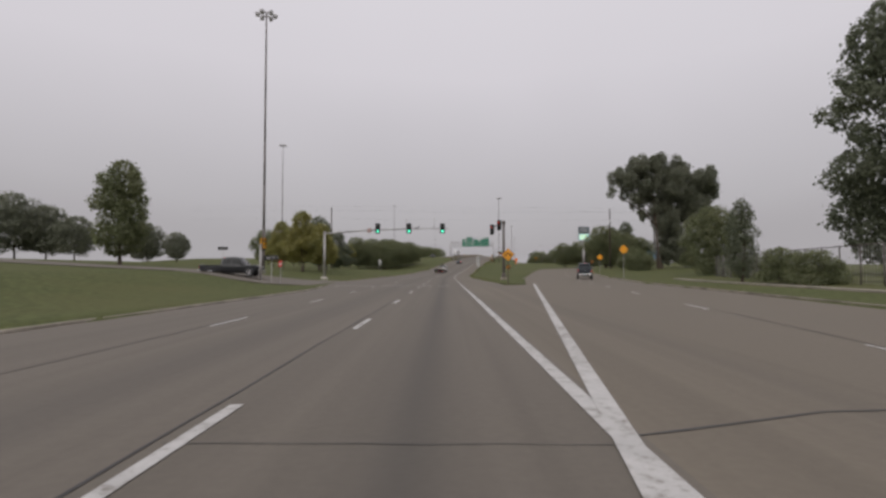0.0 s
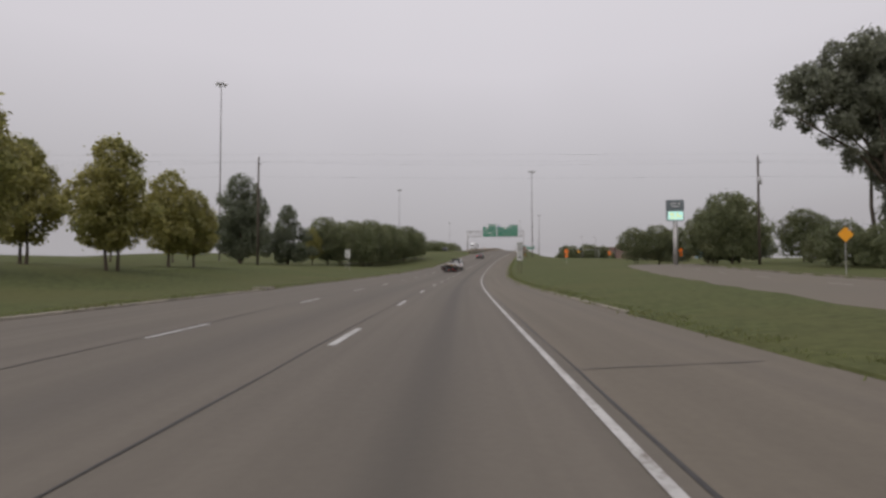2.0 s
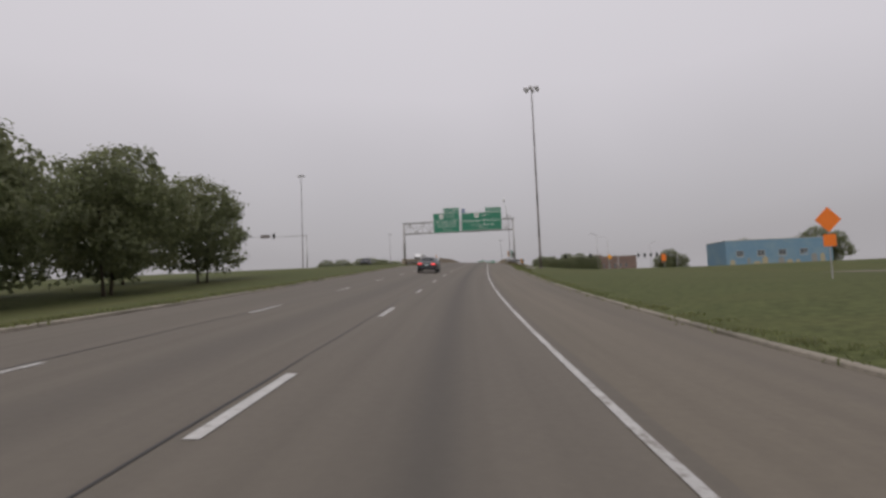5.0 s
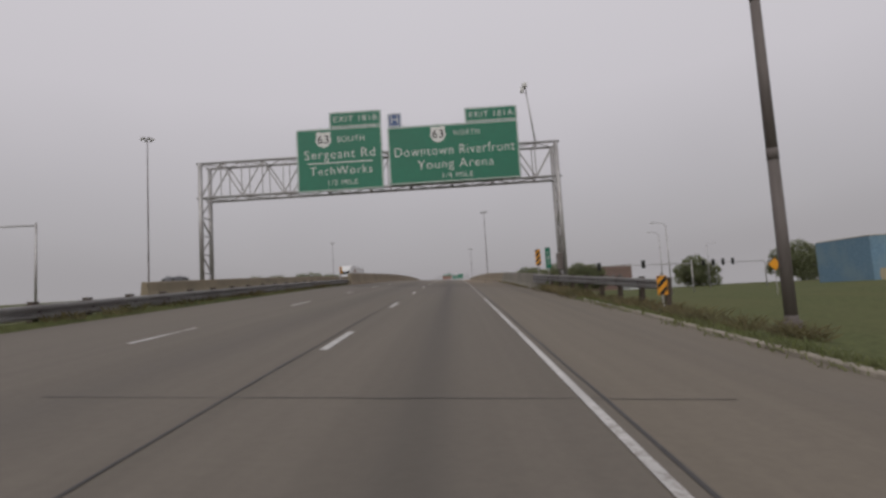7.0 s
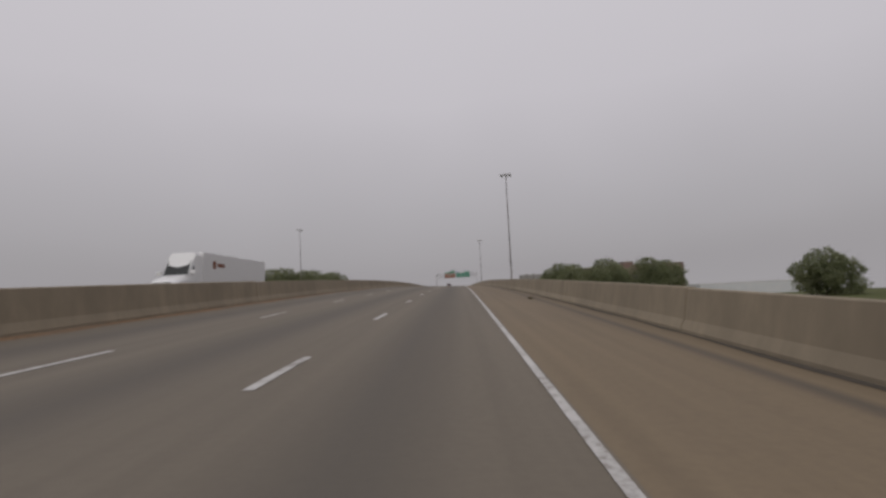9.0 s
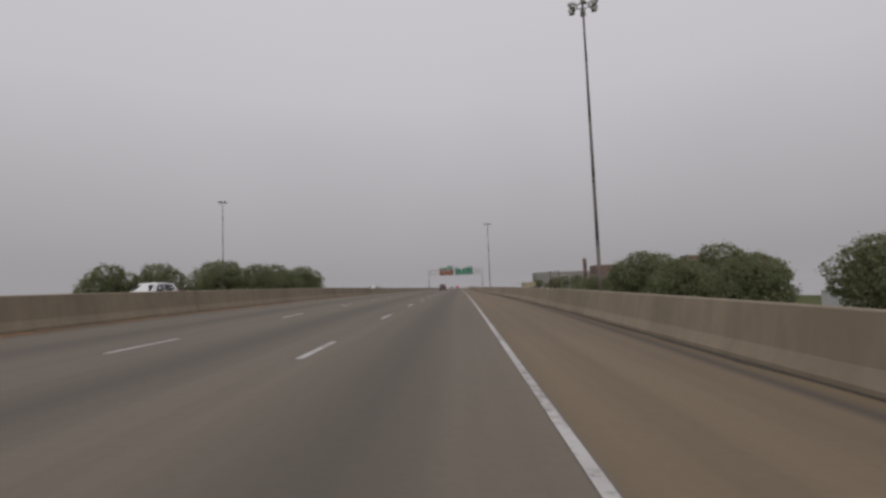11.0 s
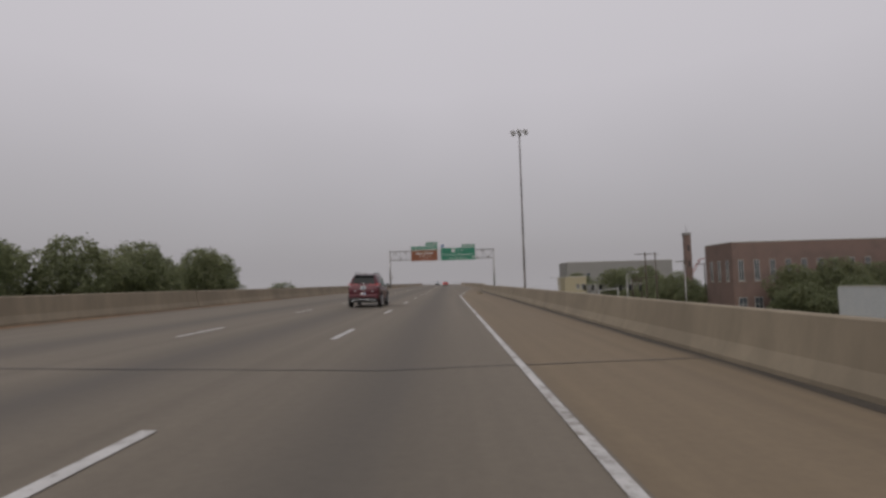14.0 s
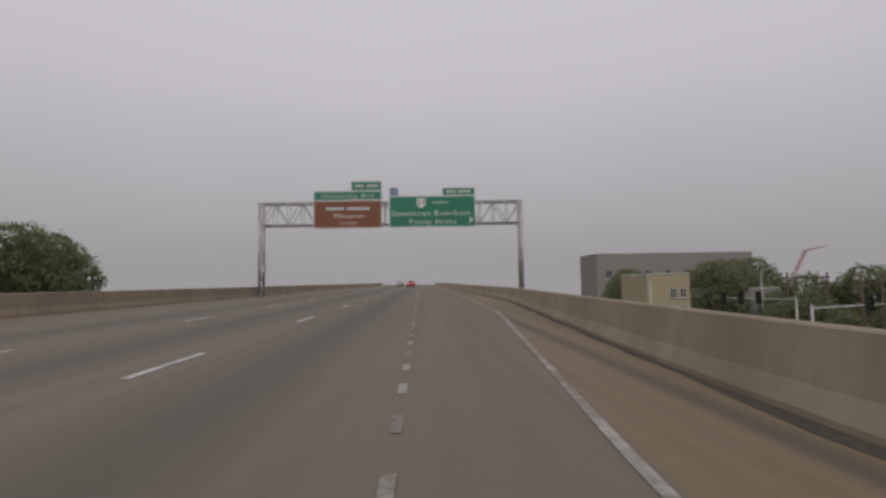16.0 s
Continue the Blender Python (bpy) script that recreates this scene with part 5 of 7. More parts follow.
def clip_band(pts, low, high):
    """Keeps the part of an outline between two heights."""
    for keep, level in ((1, low), (-1, high)):
        out = []
        for (xa, za), (xb, zb) in zip(pts, pts[1:] + pts[:1]):
            ia, ib = keep * (za - level) >= 0, keep * (zb - level) >= 0
            if ia:
                out.append((xa, za))
            if ia != ib:
                k = (level - za) / (zb - za)
                out.append((xa + (xb - xa) * k, level))
        pts = out
    return pts
def hazard_marker(s, u, z0, label, low=1.0, high=2.0, w=.32, slant=1):
    b = thing("object_marker", label, "road sign", stand(s, u, z0))
    posts(b, (0,), high + .1)
    bm = bmesh.new()
    add_prism(bm, rounded(w, high - low, .02), .02, Matrix.Translation((0, 0, (low + high) / 2)))
    p = part("sign_panel", bm, SIGN_YELLOW, b)
    band, half = w * .5, w / 2 - .012
    for k in range(-1, math.ceil((high - low) / (2 * band)) + 1):
        z = low + 2 * band * k
        pts = clip_band([(-half, z - half * slant), (half, z + half * slant), (half, z + half * slant + band), (-half, z - half * slant + band)], low + .012, high - .012)
        if len(pts) > 2:
            bm = bmesh.new()
            add_prism(bm, pts, .004, Matrix.Translation((0, -.006, 0)))
            part("stripe", bm, SIGN_BLACK, p, "black slanting stripe")
    return b
hazard_marker(272.5, 7.75, road_point(272.5, 7.7)[2], "yellow and black striped marker at the barrier end", 1.57, 2.6, .33)
hazard_marker(287.0, -8.0, road_point(287.0, -7.6)[2], "yellow and black striped marker at the median barrier end", .98, 1.65, .22, -1)
b, p = plate_sign(272.6, 8.4, 2.05, .33, 1.35, GREEN_SIGN, "narrow green mile marker beside the barrier end", "mile_marker", foot=road_point(272.6, 8.2)[2])
for k, ch in enumerate("181"):
    lettering(ch, .34, SIGN_WHITE, p, (0, -.006, 2.38 - .33 * k))

# ---------------------------------------------------------------- guard rails
def guard_rail(s0, s1, track, label, side, lift=0.0, triple=0.0):
    """A corrugated rail on timber posts, raised by lift; past triple it has three waves instead of two."""
    b = thing("guard_rail", label, "guard rail", pose(*road_point(s0, track(s0))))
    inv = b.matrix_world.inverted()
    wave = [(.0, .42), (.08, .47), (.08, .53), (.0, .585), (.0, .615), (.08, .67), (.08, .73), (.0, .78)]
    third = [(.0, .22), (.08, .27), (.08, .34), (.0, .4)]
    n = max(1, round((s1 - s0) / 3.8))
    for i in range(n):
        a, c = s0 + (s1 - s0) * i / n, s0 + (s1 - s0) * (i + 1) / n + .15
        shape = third + wave if triple and a >= triple else wave
        bm = ribbon(a, min(c, s1), 2, lambda s: [(track(s) - side * (d - (.006 if i % 2 else 0)), v + lift) for d, v in shape])
        bmesh.ops.solidify(bm, geom=bm.faces[:], thickness=.012)
        bmesh.ops.transform(bm, matrix=inv, verts=bm.verts)
        part("rail", bm, STEEL, b)
    k = round((s1 - s0) / 1.9)
    for i in range(k + 1):
        s = s0 + (s1 - s0) * i / k
        if side > 0 and s > 272:
            continue
        foot = min(land(s, track(s) + side * .22), road_point(s, track(s))[2]) - road_point(s, track(s))[2]
        m = inv @ plain_road(s, track(s) + side * .2)
        top, low = .84 + lift, foot - .3
        bm = bmesh.new()
        add_box(bm, (.16, .2, top - low), (0, 0, (top + low) / 2))
        add_box(bm, (.14, .18, .36), (-side * .13, 0, .6 + lift))
        bmesh.ops.transform(bm, matrix=m, verts=bm.verts)
        part("post", bm, WOOD_POLE, b)
    return b
right_rail = table([(250, 9.9), (256, 9.35), (262, 8.7), (268, 8.0), (274, 7.55)])
guard_rail(256.4, 274, right_rail, "weathered galvanised guard rail leading to the barrier", 1, .22, 269)
guard_rail(243, 287.4, table([(240, -8.2), (250, -7.8), (289.5, -7.45)]), "weathered galvanised guard rail along the median", -1, -.3)
hazard_marker(256.2, 9.3, road_point(256.2, 9.3)[2], "yellow and black striped marker on the rail end", .48, 1.12, .34)

# ---------------------------------------------------------------- billboard and utility poles
SCREEN = glowing("lit_billboard_screen", (.55, .9, .82), .55)
SCREEN_B = glowing("lit_billboard_yellow", (.75, .85, .35), .6)
STEEL_BLUE = material("grey_blue_sign_steel", (.12, .14, .15), .6, .2, spread=.15)
zb = land(183, 42.6)
zr = road_point(183, 0)[2]
b = thing("billboard", "tall grey pillar billboard with a lit pale green screen", "billboard", stand(183, 42.6, zb))
bm = bmesh.new()
add_tube(bm, (0, .4, -.5), (0, .4, zr - zb + 9.3), .5, .46, 18)
part("pillar", bm, STEEL, b)
k = zr - zb
bm = bmesh.new(); add_box(bm, (3.5, .8, 2.25), (0, .4, k + 12.55), bevel=.05); upper = part("upper_cabinet", bm, STEEL_BLUE, b)
bars(upper, 0, k + 12.9, -.01, (1.1, .7), .22, LAMP_GREY)
bars(upper, 0, k + 12.3, -.01, (1.6,), .2, LAMP_GREY)
bm = bmesh.new(); add_box(bm, (3.4, .8, 2.1), (0, .4, k + 10.33), bevel=.05); lower = part("lower_cabinet", bm, STEEL_BLUE, b)
bm = bmesh.new(); add_box(bm, (3.1, .02, 1.8), (0, -.012, k + 10.33)); scr = part("screen", bm, SCREEN, lower, "lit pale green screen")
for x, z, w, h in ((-.75, .25, .7, .5), (.4, .1, .35, .9), (.95, -.2, .5, .4), (-.5, -.5, 1.1, .22)):
    bm = bmesh.new(); add_box(bm, (w, .006, h), (x, -.026, k + 10.33 + z)); part("screen_patch", bm, SCREEN_B, scr)

def utility_pole(s, u, top, label, transformer=False):
    z0 = land(s, u)
    b = thing("utility_pole", label, "utility pole", stand(s, u, z0), "utility poles")
    h = top - z0
    bm = bmesh.new(); add_tube(bm, (0, 0, -.5), (0, 0, h), .19, .12, 10); part("pole", bm, WOOD_POLE, b)
    z = h - .95
    bm = bmesh.new(); add_box(bm, (.11, 1.1, .1), (.14, 0, z)); arm = part("crossarm", bm, WOOD_POLE, b)
    for y in (-.48, .48):
        bm = bmesh.new(); add_tube(bm, (.14, y, z + .05), (.14, y, z + .26), .05, .035, 8); part("insulator", bm, LAMP_GREY, arm)
    bm = bmesh.new(); add_tube(bm, (0, 0, h - .02), (0, 0, h + .35), .05, .03, 8); part("pole_top_pin", bm, LAMP_GREY, b)
    if transformer:
        bm = bmesh.new(); add_tube(bm, (0, -.42, h - 4.1), (0, -.42, h - 3.0), .25, .25, 14); can = part("transformer", bm, LAMP_GREY, b)
        bm = bmesh.new(); add_tube(bm, (0, -.42, h - 3.0), (0, -.42, h - 2.7), .05, .03, 8); part("bushing", bm, LAMP_GREY, can)
    return road_point(s, u)[:2], h + z0
WIRE = material("black_cable", (.05, .05, .052), .6, bump=0)
ends = [utility_pole(138.2, -29.15, 17.5, "slim weathered timber utility pole with a short crossarm"), utility_pole(143.6, 42.9, 17.2, "slim weathered timber utility pole carrying a transformer", True)]
bx, by = ends[0][0]; ex, ey = ends[1][0]
for high, dy, sag in ((.35, 0, .05), (-.7, -.48, .05), (-.7, .48, .4), (-2.9, 0, .2)):
    bm, prev = bmesh.new(), None
    for i in range(-14, 43):
        f = i / 28
        g = f - math.floor(f)
        q = Vector((bx + (ex - bx) * f, by + dy + (ey - by) * f, ends[0][1] + (ends[1][1] - ends[0][1]) * f + high - sag * 4 * g * (1 - g)))
        if prev is not None:
            add_tube(bm, prev, q, .006, sides=5, caps=False)
        prev = q
    tagged(mesh_object("overhead_wire", bm, WIRE), "thin black overhead wire slung across the highway", "cable", "wires between the poles")

# concrete drain block by the kerb and scattered litter
for s, u in ((136.4, 7.75), (90.8, -8.5)):
    b = thing("drain_inlet", "pale worn concrete drain inlet at the kerb", "drain", stand(s, u, road_point(s, u)[2] + .02), "drain inlets")
    bm = bmesh.new(); add_box(bm, (.85, 1.25, .2), (0, 0, .02), bevel=.07); part("slab", bm, KERB, b)
    bm = bmesh.new(); add_box(bm, (.4, .5, .04), (0, 0, .12)); part("cover", bm, STEEL_DARK, b)
pave = thing("pavement", "short pale concrete walk through the grass", "pavement", stand(243.5, 8.6), kind="structure")
bm = bmesh.new(); add_box(bm, (3.4, 1.3, .14), (0, 0, .02), Euler((0, 0, .2)), bevel=.02); part("slab", bm, CONC_LIGHT, pave)

# ---------------------------------------------------------------- vehicles
TYRE = material("tyre_rubber", (.02, .02, .021), .85, spread=.2, grain=20)
RIM = material("alloy_wheel", (.5, .5, .51), .3, .8, spread=.08, bump=0)
DARK_TRIM = material("black_plastic_trim", (.018, .018, .019), .6, spread=.15, grain=10)
CHROME = material("chrome", (.62, .62, .62), .15, 1.0, spread=.05, bump=0)
CAR_GLASS = material("tinted_car_glass", (.009, .011, .012), .12, spread=.1, bump=0, spec=.2)
CLEAR_GLASS = glass("car_side_glass", (.05, .055, .055), .05)
PLATE = material("number_plate", (.4, .45, .45), .5, spread=.08, bump=0)
PLATE_INK = material("plate_ink", (.06, .08, .14), .5, bump=0)
TAIL_OFF = material("red_tail_lens", (.3, .045, .045), .2, spread=.15, bump=0, spec=.6)
TAIL_ON = glowing("lit_red_tail_lamp", (1.0, .08, .08), 1.0)
MAROON = material("maroon_metallic_paint", (.072, .0105, .017), .26, .3, spread=.06, bump=0, spec=.6)
WHITE_CAR = material("white_vehicle_paint", (.6, .6, .6), .3, spread=.06, bump=0, spec=.5)
BLUE_CAR = material("dark_blue_vehicle_paint", (.013, .019, .026), .28, .2, spread=.08, bump=0, spec=.6)
BLACK_CAR = material("black_vehicle_paint", (.014, .015, .018), .28, .2, spread=.1, bump=0, spec=.6)
RED_CAR = material("bright_red_vehicle_paint", (.3, .02, .018), .28, .1, spread=.06, bump=0, spec=.6)
SILVER_CAR = material("silver_vehicle_paint", (.3, .31, .33), .3, .5, spread=.06, bump=0)
RUST_STEEL = material("black_trailer_steel", (.014, .0135, .0135), .8, 0, spread=.3, grain=8, second=(.03, .022, .018), spec=.2)
TIMBER = material("worn_deck_timber", (.055, .042, .032), .85, spread=.3, grain=6, stain=1.0, stretch=(4, .5, 1))
STRAP = material("yellow_webbing", (.62, .44, .04), .7, spread=.15, grain=20)
LAMP_GLASS = material("clear_lamp_lens", (.55, .56, .56), .12, spread=.05, bump=0, spec=.7)

def section(y, zb, zw, zt, wb, ww, wt):
    """Half of a body's cross-section, from the sill to the roof's middle."""
    return [(wb * .86, zb), (wb, zb + (zw - zb) * .18), (ww * 1.005, zb + (zw - zb) * .62), (ww, zw), (wt + (ww - wt) * .5, zw + (zt - zw) * .5), (wt, zw + (zt - zw) * .9), (wt * .82, zt), (0, zt + .015)]

def body_mesh(stations):
    bm, rows = bmesh.new(), []
    for s in stations:
        half = section(*s)
        row = [bm.verts.new((x, s[0], z)) for x, z in half]
        row += [bm.verts.new((-x, s[0], z)) for x, z in half[-2::-1]]
        rows.append(row)
    n = len(rows[0])
    for a, b in zip(rows, rows[1:]):
        for k in range(n - 1):
            bm.faces.new((a[k], b[k], b[k + 1], a[k + 1]))
        bm.faces.new((a[n - 1], b[n - 1], b[0], a[0]))
    bm.faces.new(rows[0])
    bm.faces.new(rows[-1][::-1])
    bmesh.ops.recalc_face_normals(bm, faces=bm.faces)
    return bm

def at_station(stations, y):
    for a, b in zip(stations, stations[1:]):
        if a[0] <= y <= b[0]:
            k = (y - a[0]) / (b[0] - a[0])
            return [p + (q - p) * k for p, q in zip(a, b)]

def side_window(stations, corners, side):
    """A pane on the body's side; corners are (y, share of the way from belt to roof)."""
    bm = bmesh.new()
    vs = []
    for y, f in corners:
        s = at_station(stations, y)
        half = section(*s)
        (xa, za), (xb, zb_), (xc, zc) = half[3], half[4], half[5]
        k = f * 2
        x, z = (xa + (xb - xa) * k, za + (zb_ - za) * k) if k < 1 else (xb + (xc - xb) * (k - 1), zb_ + (zc - zb_) * (k - 1))
        vs.append(bm.verts.new((side * (x + .02), y, z)))
    bm.faces.new(vs)
    bmesh.ops.triangulate(bm, faces=bm.faces[:])
    return bm

def pane(points):
    bm = bmesh.new()
    bm.faces.new([bm.verts.new(p) for p in points])
    return bm

def add_wheel(parent, x, y, r, wide, side, spokes=10, rim=None, name="wheel"):
    bm = bmesh.new()
    prof = [(r * .62, -wide / 2 * .8), (r * .9, -wide / 2), (r, -wide / 2 * .75), (r, wide / 2 * .75), (r * .9, wide / 2), (r * .62, wide / 2 * .8)]
    n, rings = 28, []
    for k in range(n):
        a = 2 * math.pi * k / n
        rings.append([bm.verts.new((x + d, y + math.cos(a) * q, r + math.sin(a) * q)) for q, d in prof])
    for k in range(n):
        for j in range(len(prof) - 1):
            f = bm.faces.new((rings[k][j], rings[(k + 1) % n][j], rings[(k + 1) % n][j + 1], rings[k][j + 1]))
            f.smooth = True
    tyre = part(name, bm, TYRE, parent)
    bm = bmesh.new()
    face = x + side * wide * .4
    add_tube(bm, (x - side * .02, y, r), (face - side * .07, y, r), r * .63, r * .63, 24)
    part("hub_back", bm, DARK_TRIM, tyre)
    bm = bmesh.new()
    add_tube(bm, (face - side * .03, y, r), (face + side * .015, y, r), r * .14, r * .1, 12)
    for k in range(spokes):
        a = 2 * math.pi * k / spokes + .2
        o, p = Vector((face, y, r)), Vector((face - side * .01, y + math.cos(a) * r * .6, r + math.sin(a) * r * .6))
        add_tube(bm, o, p, .035, .025, 6)
    m = 20
    for k in range(m):
        a, b = 2 * math.pi * k / m, 2 * math.pi * (k + 1) / m
        add_tube(bm, (face, y + math.cos(a) * r * .61, r + math.sin(a) * r * .61), (face, y + math.cos(b) * r * .61, r + math.sin(b) * r * .61), .022, sides=5, caps=False)
    part("rim", bm, rim or RIM, tyre, "spoked alloy rim")

def arch(parent, x, y, r, side, mat=None):
    bm = bmesh.new()
    n = 16
    inner = [(y + math.cos(math.pi * k / n) * (r + .035), r + math.sin(math.pi * k / n) * (r + .035)) for k in range(n + 1)]
    outer = [(y + math.cos(math.pi * k / n) * (r + .085), r + math.sin(math.pi * k / n) * (r + .085)) for k in range(n + 1)]
    a = [bm.verts.new((x + side * .03, p, q)) for p, q in inner]
    b = [bm.verts.new((x + side * .022, p, q)) for p, q in outer]
    c = [bm.verts.new((x - side * .06, p, q)) for p, q in outer]
    for k in range(n):
        bm.faces.new((a[k], a[k + 1], b[k + 1], b[k]))
        bm.faces.new((b[k], b[k + 1], c[k + 1], c[k]))
    part("wheel_arch", bm, mat or DARK_TRIM, parent)
    bm = bmesh.new()
    hole = [bm.verts.new((x + side * .006, p, q)) for p, q in inner] + [bm.verts.new((x + side * .006, y - r - .05, r * .9)), bm.verts.new((x + side * .006, y + r + .05, r * .9))]
    bm.faces.new(hole[:n + 1])
    part("wheel_well", bm, DARK_TRIM, parent)

def mirror(parent, x, y, z, side, mat, size=1.0):
    bm = bmesh.new()
    add_box(bm, (.2 * size, .11 * size, .16 * size), (x + side * .12 * size, y, z), bevel=.03)
    add_box(bm, (.1, .05, .04), (x + side * .02, y, z - .04))
    ob = part("door_mirror", bm, mat, parent)
    bm = pane([(x + side * (.12 + q * .085) * size, y - .058 * size, z + w * .06 * size) for q, w in ((-1, -1), (1, -1), (1, 1), (-1, 1))])
    part("mirror_glass", bm, CHROME, ob)

def plate(parent, x, y, z, w=.31, h=.155):
    bm = bmesh.new(); add_box(bm, (w, .012, h), (x, y, z)); p = part("number_plate", bm, PLATE, parent, "pale number plate")
    bars(p, x, z, y - .008, (w * .55,), h * .35, PLATE_INK)

SUV = [(0.0, .46, 1.06, 1.10, .74, .80, .66), (.05, .40, 1.12, 1.22, .82, .86, .64), (.2, .34, 1.12, 1.54, .87, .895, .6), (.34, .31, 1.1, 1.63, .885, .91, .62), (1.0, .26, 1.07, 1.68, .905, .92, .67), (1.8, .25, 1.05, 1.70, .91, .92, .68),
       (2.5, .25, 1.02, 1.66, .91, .92, .67), (2.95, .25, 1.01, 1.50, .91, .92, .66), (3.45, .26, .99, 1.09, .90, .91, .72), (3.6, .27, .98, 1.02, .90, .905, .75), (4.2, .31, .90, .94, .87, .87, .70), (4.48, .40, .78, .81, .78, .79, .62), (4.57, .47, .70, .72, .70, .71, .55)]

def suv(label, paint, m, name="suv", lit=False, group=""):
    b = thing(name, label, "car", m, group)
    body = part("body", body_mesh(SUV), paint, b, smooth=True)
    for q in (-1, 1):
        for k, c in enumerate((((.62, .34), (1.0, .1), (1.02, .86), (.8, .8)), ((1.07, .06), (1.98, .06), (1.86, .88), (1.08, .88)), ((2.06, .06), (3.2, .08), (2.88, .6), (2.6, .86), (1.95, .88)))):
            part("side_window", side_window(SUV, c if q > 0 else c[::-1], q), CAR_GLASS if k < 2 else CLEAR_GLASS, body)
        bm = bmesh.new()
        for y0, y1 in ((1.32, 1.52), (2.3, 2.5)):
            add_box(bm, (.035, .2, .035), (q * .945, (y0 + y1) / 2, .9), bevel=.01)
        part("door_handle", bm, CHROME, body, "chrome door handles")
        bm = bmesh.new(); add_box(bm, (.03, 2.5, .13), (q * .915, 2.2, .34), bevel=.012); part("sill_trim", bm, DARK_TRIM, body)
        bm = bmesh.new(); add_box(bm, (.012, 2.35, .022), (q * .925, 1.9, 1.025), Euler((-.012, 0, 0))); part("window_trim", bm, CHROME, body)
        bm = bmesh.new()
        add_tube(bm, (q * .53, .6, 1.735), (q * .54, 2.3, 1.75), .016, sides=8)
        for y in (.58, 2.32):
            add_box(bm, (.04, .16, .07), (q * .535, y, 1.7), bevel=.012)
        part("roof_rail", bm, DARK_TRIM, b, "black roof rail")
        bm = bmesh.new()
        add_box(bm, (.17, .4, .18), (q * .8, .2, 1.12), Euler((0, 0, q * -.22)), bevel=.06)
        lamp = part("tail_lamp", bm, TAIL_ON if lit else TAIL_OFF, b, "red tail lamp")
        bm = bmesh.new(); add_box(bm, (.1, .08, .07), (q * .8, .03, 1.07), Euler((0, 0, q * -.22)), bevel=.03); part("clear_lens", bm, SILVER_CAR, lamp, "clear lamp lens")
        bm = bmesh.new(); add_box(bm, (.36, .05, .09), (q * .5, .035, 1.13), Euler((0, q * .1, 0)), bevel=.025); part("hatch_lamp", bm, TAIL_OFF, b, "red hatch lamp")
        bm = bmesh.new(); add_box(bm, (.1, .05, .04), (q * .74, -.015, .5), bevel=.02); part("reflector", bm, TAIL_OFF, b, "red reflector")
        bm = bmesh.new(); add_box(bm, (.3, .3, .12), (q * .64, 4.36, .78), Euler((0, 0, q * -.5)), bevel=.04); part("headlamp", bm, LAMP_GLASS, b)
        mirror(b, q * .9, 2.95, 1.12, q, DARK_TRIM)
        for y in (.86, 3.62):
            add_wheel(b, q * .85, y, .36, .225, q)
            arch(b, q * .925, y, .36, q)
    part("rear_window", pane([(-.64, .028, 1.19), (.64, .028, 1.19), (.55, .176, 1.545), (-.55, .176, 1.545)]), CAR_GLASS, body)
    part("windscreen", pane([(-.68, 3.44, 1.1), (-.6, 2.96, 1.5), (.6, 2.96, 1.5), (.68, 3.44, 1.1)]), CAR_GLASS, body)
    bm = bmesh.new(); add_box(bm, (1.12, .32, .05), (0, .2, 1.6), Euler((.12, 0, 0)), bevel=.02); part("spoiler", bm, DARK_TRIM, b, "black roof spoiler")
    bm = bmesh.new(); add_box(bm, (1.56, .2, .24), (0, .05, .38), bevel=.07); bump = part("rear_bumper", bm, DARK_TRIM, b, "black plastic bumper")
    bm = bmesh.new()
    pts = [(-.66, -.05, .33), (-.5, -.06, .39), (0, -.065, .41), (.5, -.06, .39), (.66, -.05, .33)]
    for a, c in zip(pts, pts[1:]):
        add_tube(bm, a, c, .022, sides=6)
    part("bumper_trim", bm, CHROME, bump, "silver bumper strip")
    bm = bmesh.new(); add_box(bm, (1.68, .16, .18), (0, .03, .58), bevel=.06); part("bumper_top", bm, paint, b)
    plate(b, -.02, -.012, .98)
    bm = bmesh.new(); add_box(bm, (.3, .01, .1), (0, -.045, .7)); st = part("bumper_sticker", bm, SIGN_WHITE, b, "white and blue bumper sticker")
    bm = bmesh.new(); add_box(bm, (.16, .004, .06), (.06, -.053, .7)); part("sticker_print", bm, SIGN_BLUE, st)
    bm = bmesh.new()
    for k in range(14):
        a, c = 2 * math.pi * k / 14, 2 * math.pi * (k + 1) / 14
        add_tube(bm, (math.cos(a) * .07, .0, 1.15 + math.sin(a) * .05), (math.cos(c) * .07, .0, 1.15 + math.sin(c) * .05), .012, sides=5, caps=False)
    part("badge", bm, CHROME, b, "round chrome badge")
    bm = bmesh.new(); add_tube(bm, (-.28, .02, 1.26), (.1, .02, 1.27), .016, sides=6); part("wiper", bm, DARK_TRIM, b)
    bm = bmesh.new(); add_prism(bm, [(0, 0), (.16, 0), (.04, .1)], .02, Matrix.Translation((0, .62, 1.68)) @ Matrix.Rotation(radians(90), 4, "Z")); part("antenna", bm, DARK_TRIM, b)
    bm = bmesh.new()
    for q in (-1, 1):
        add_box(bm, (.14, .004, .03), (q * .5, -.012, .82))
    part("lettering_bars", bm, RIM, b)
    return b

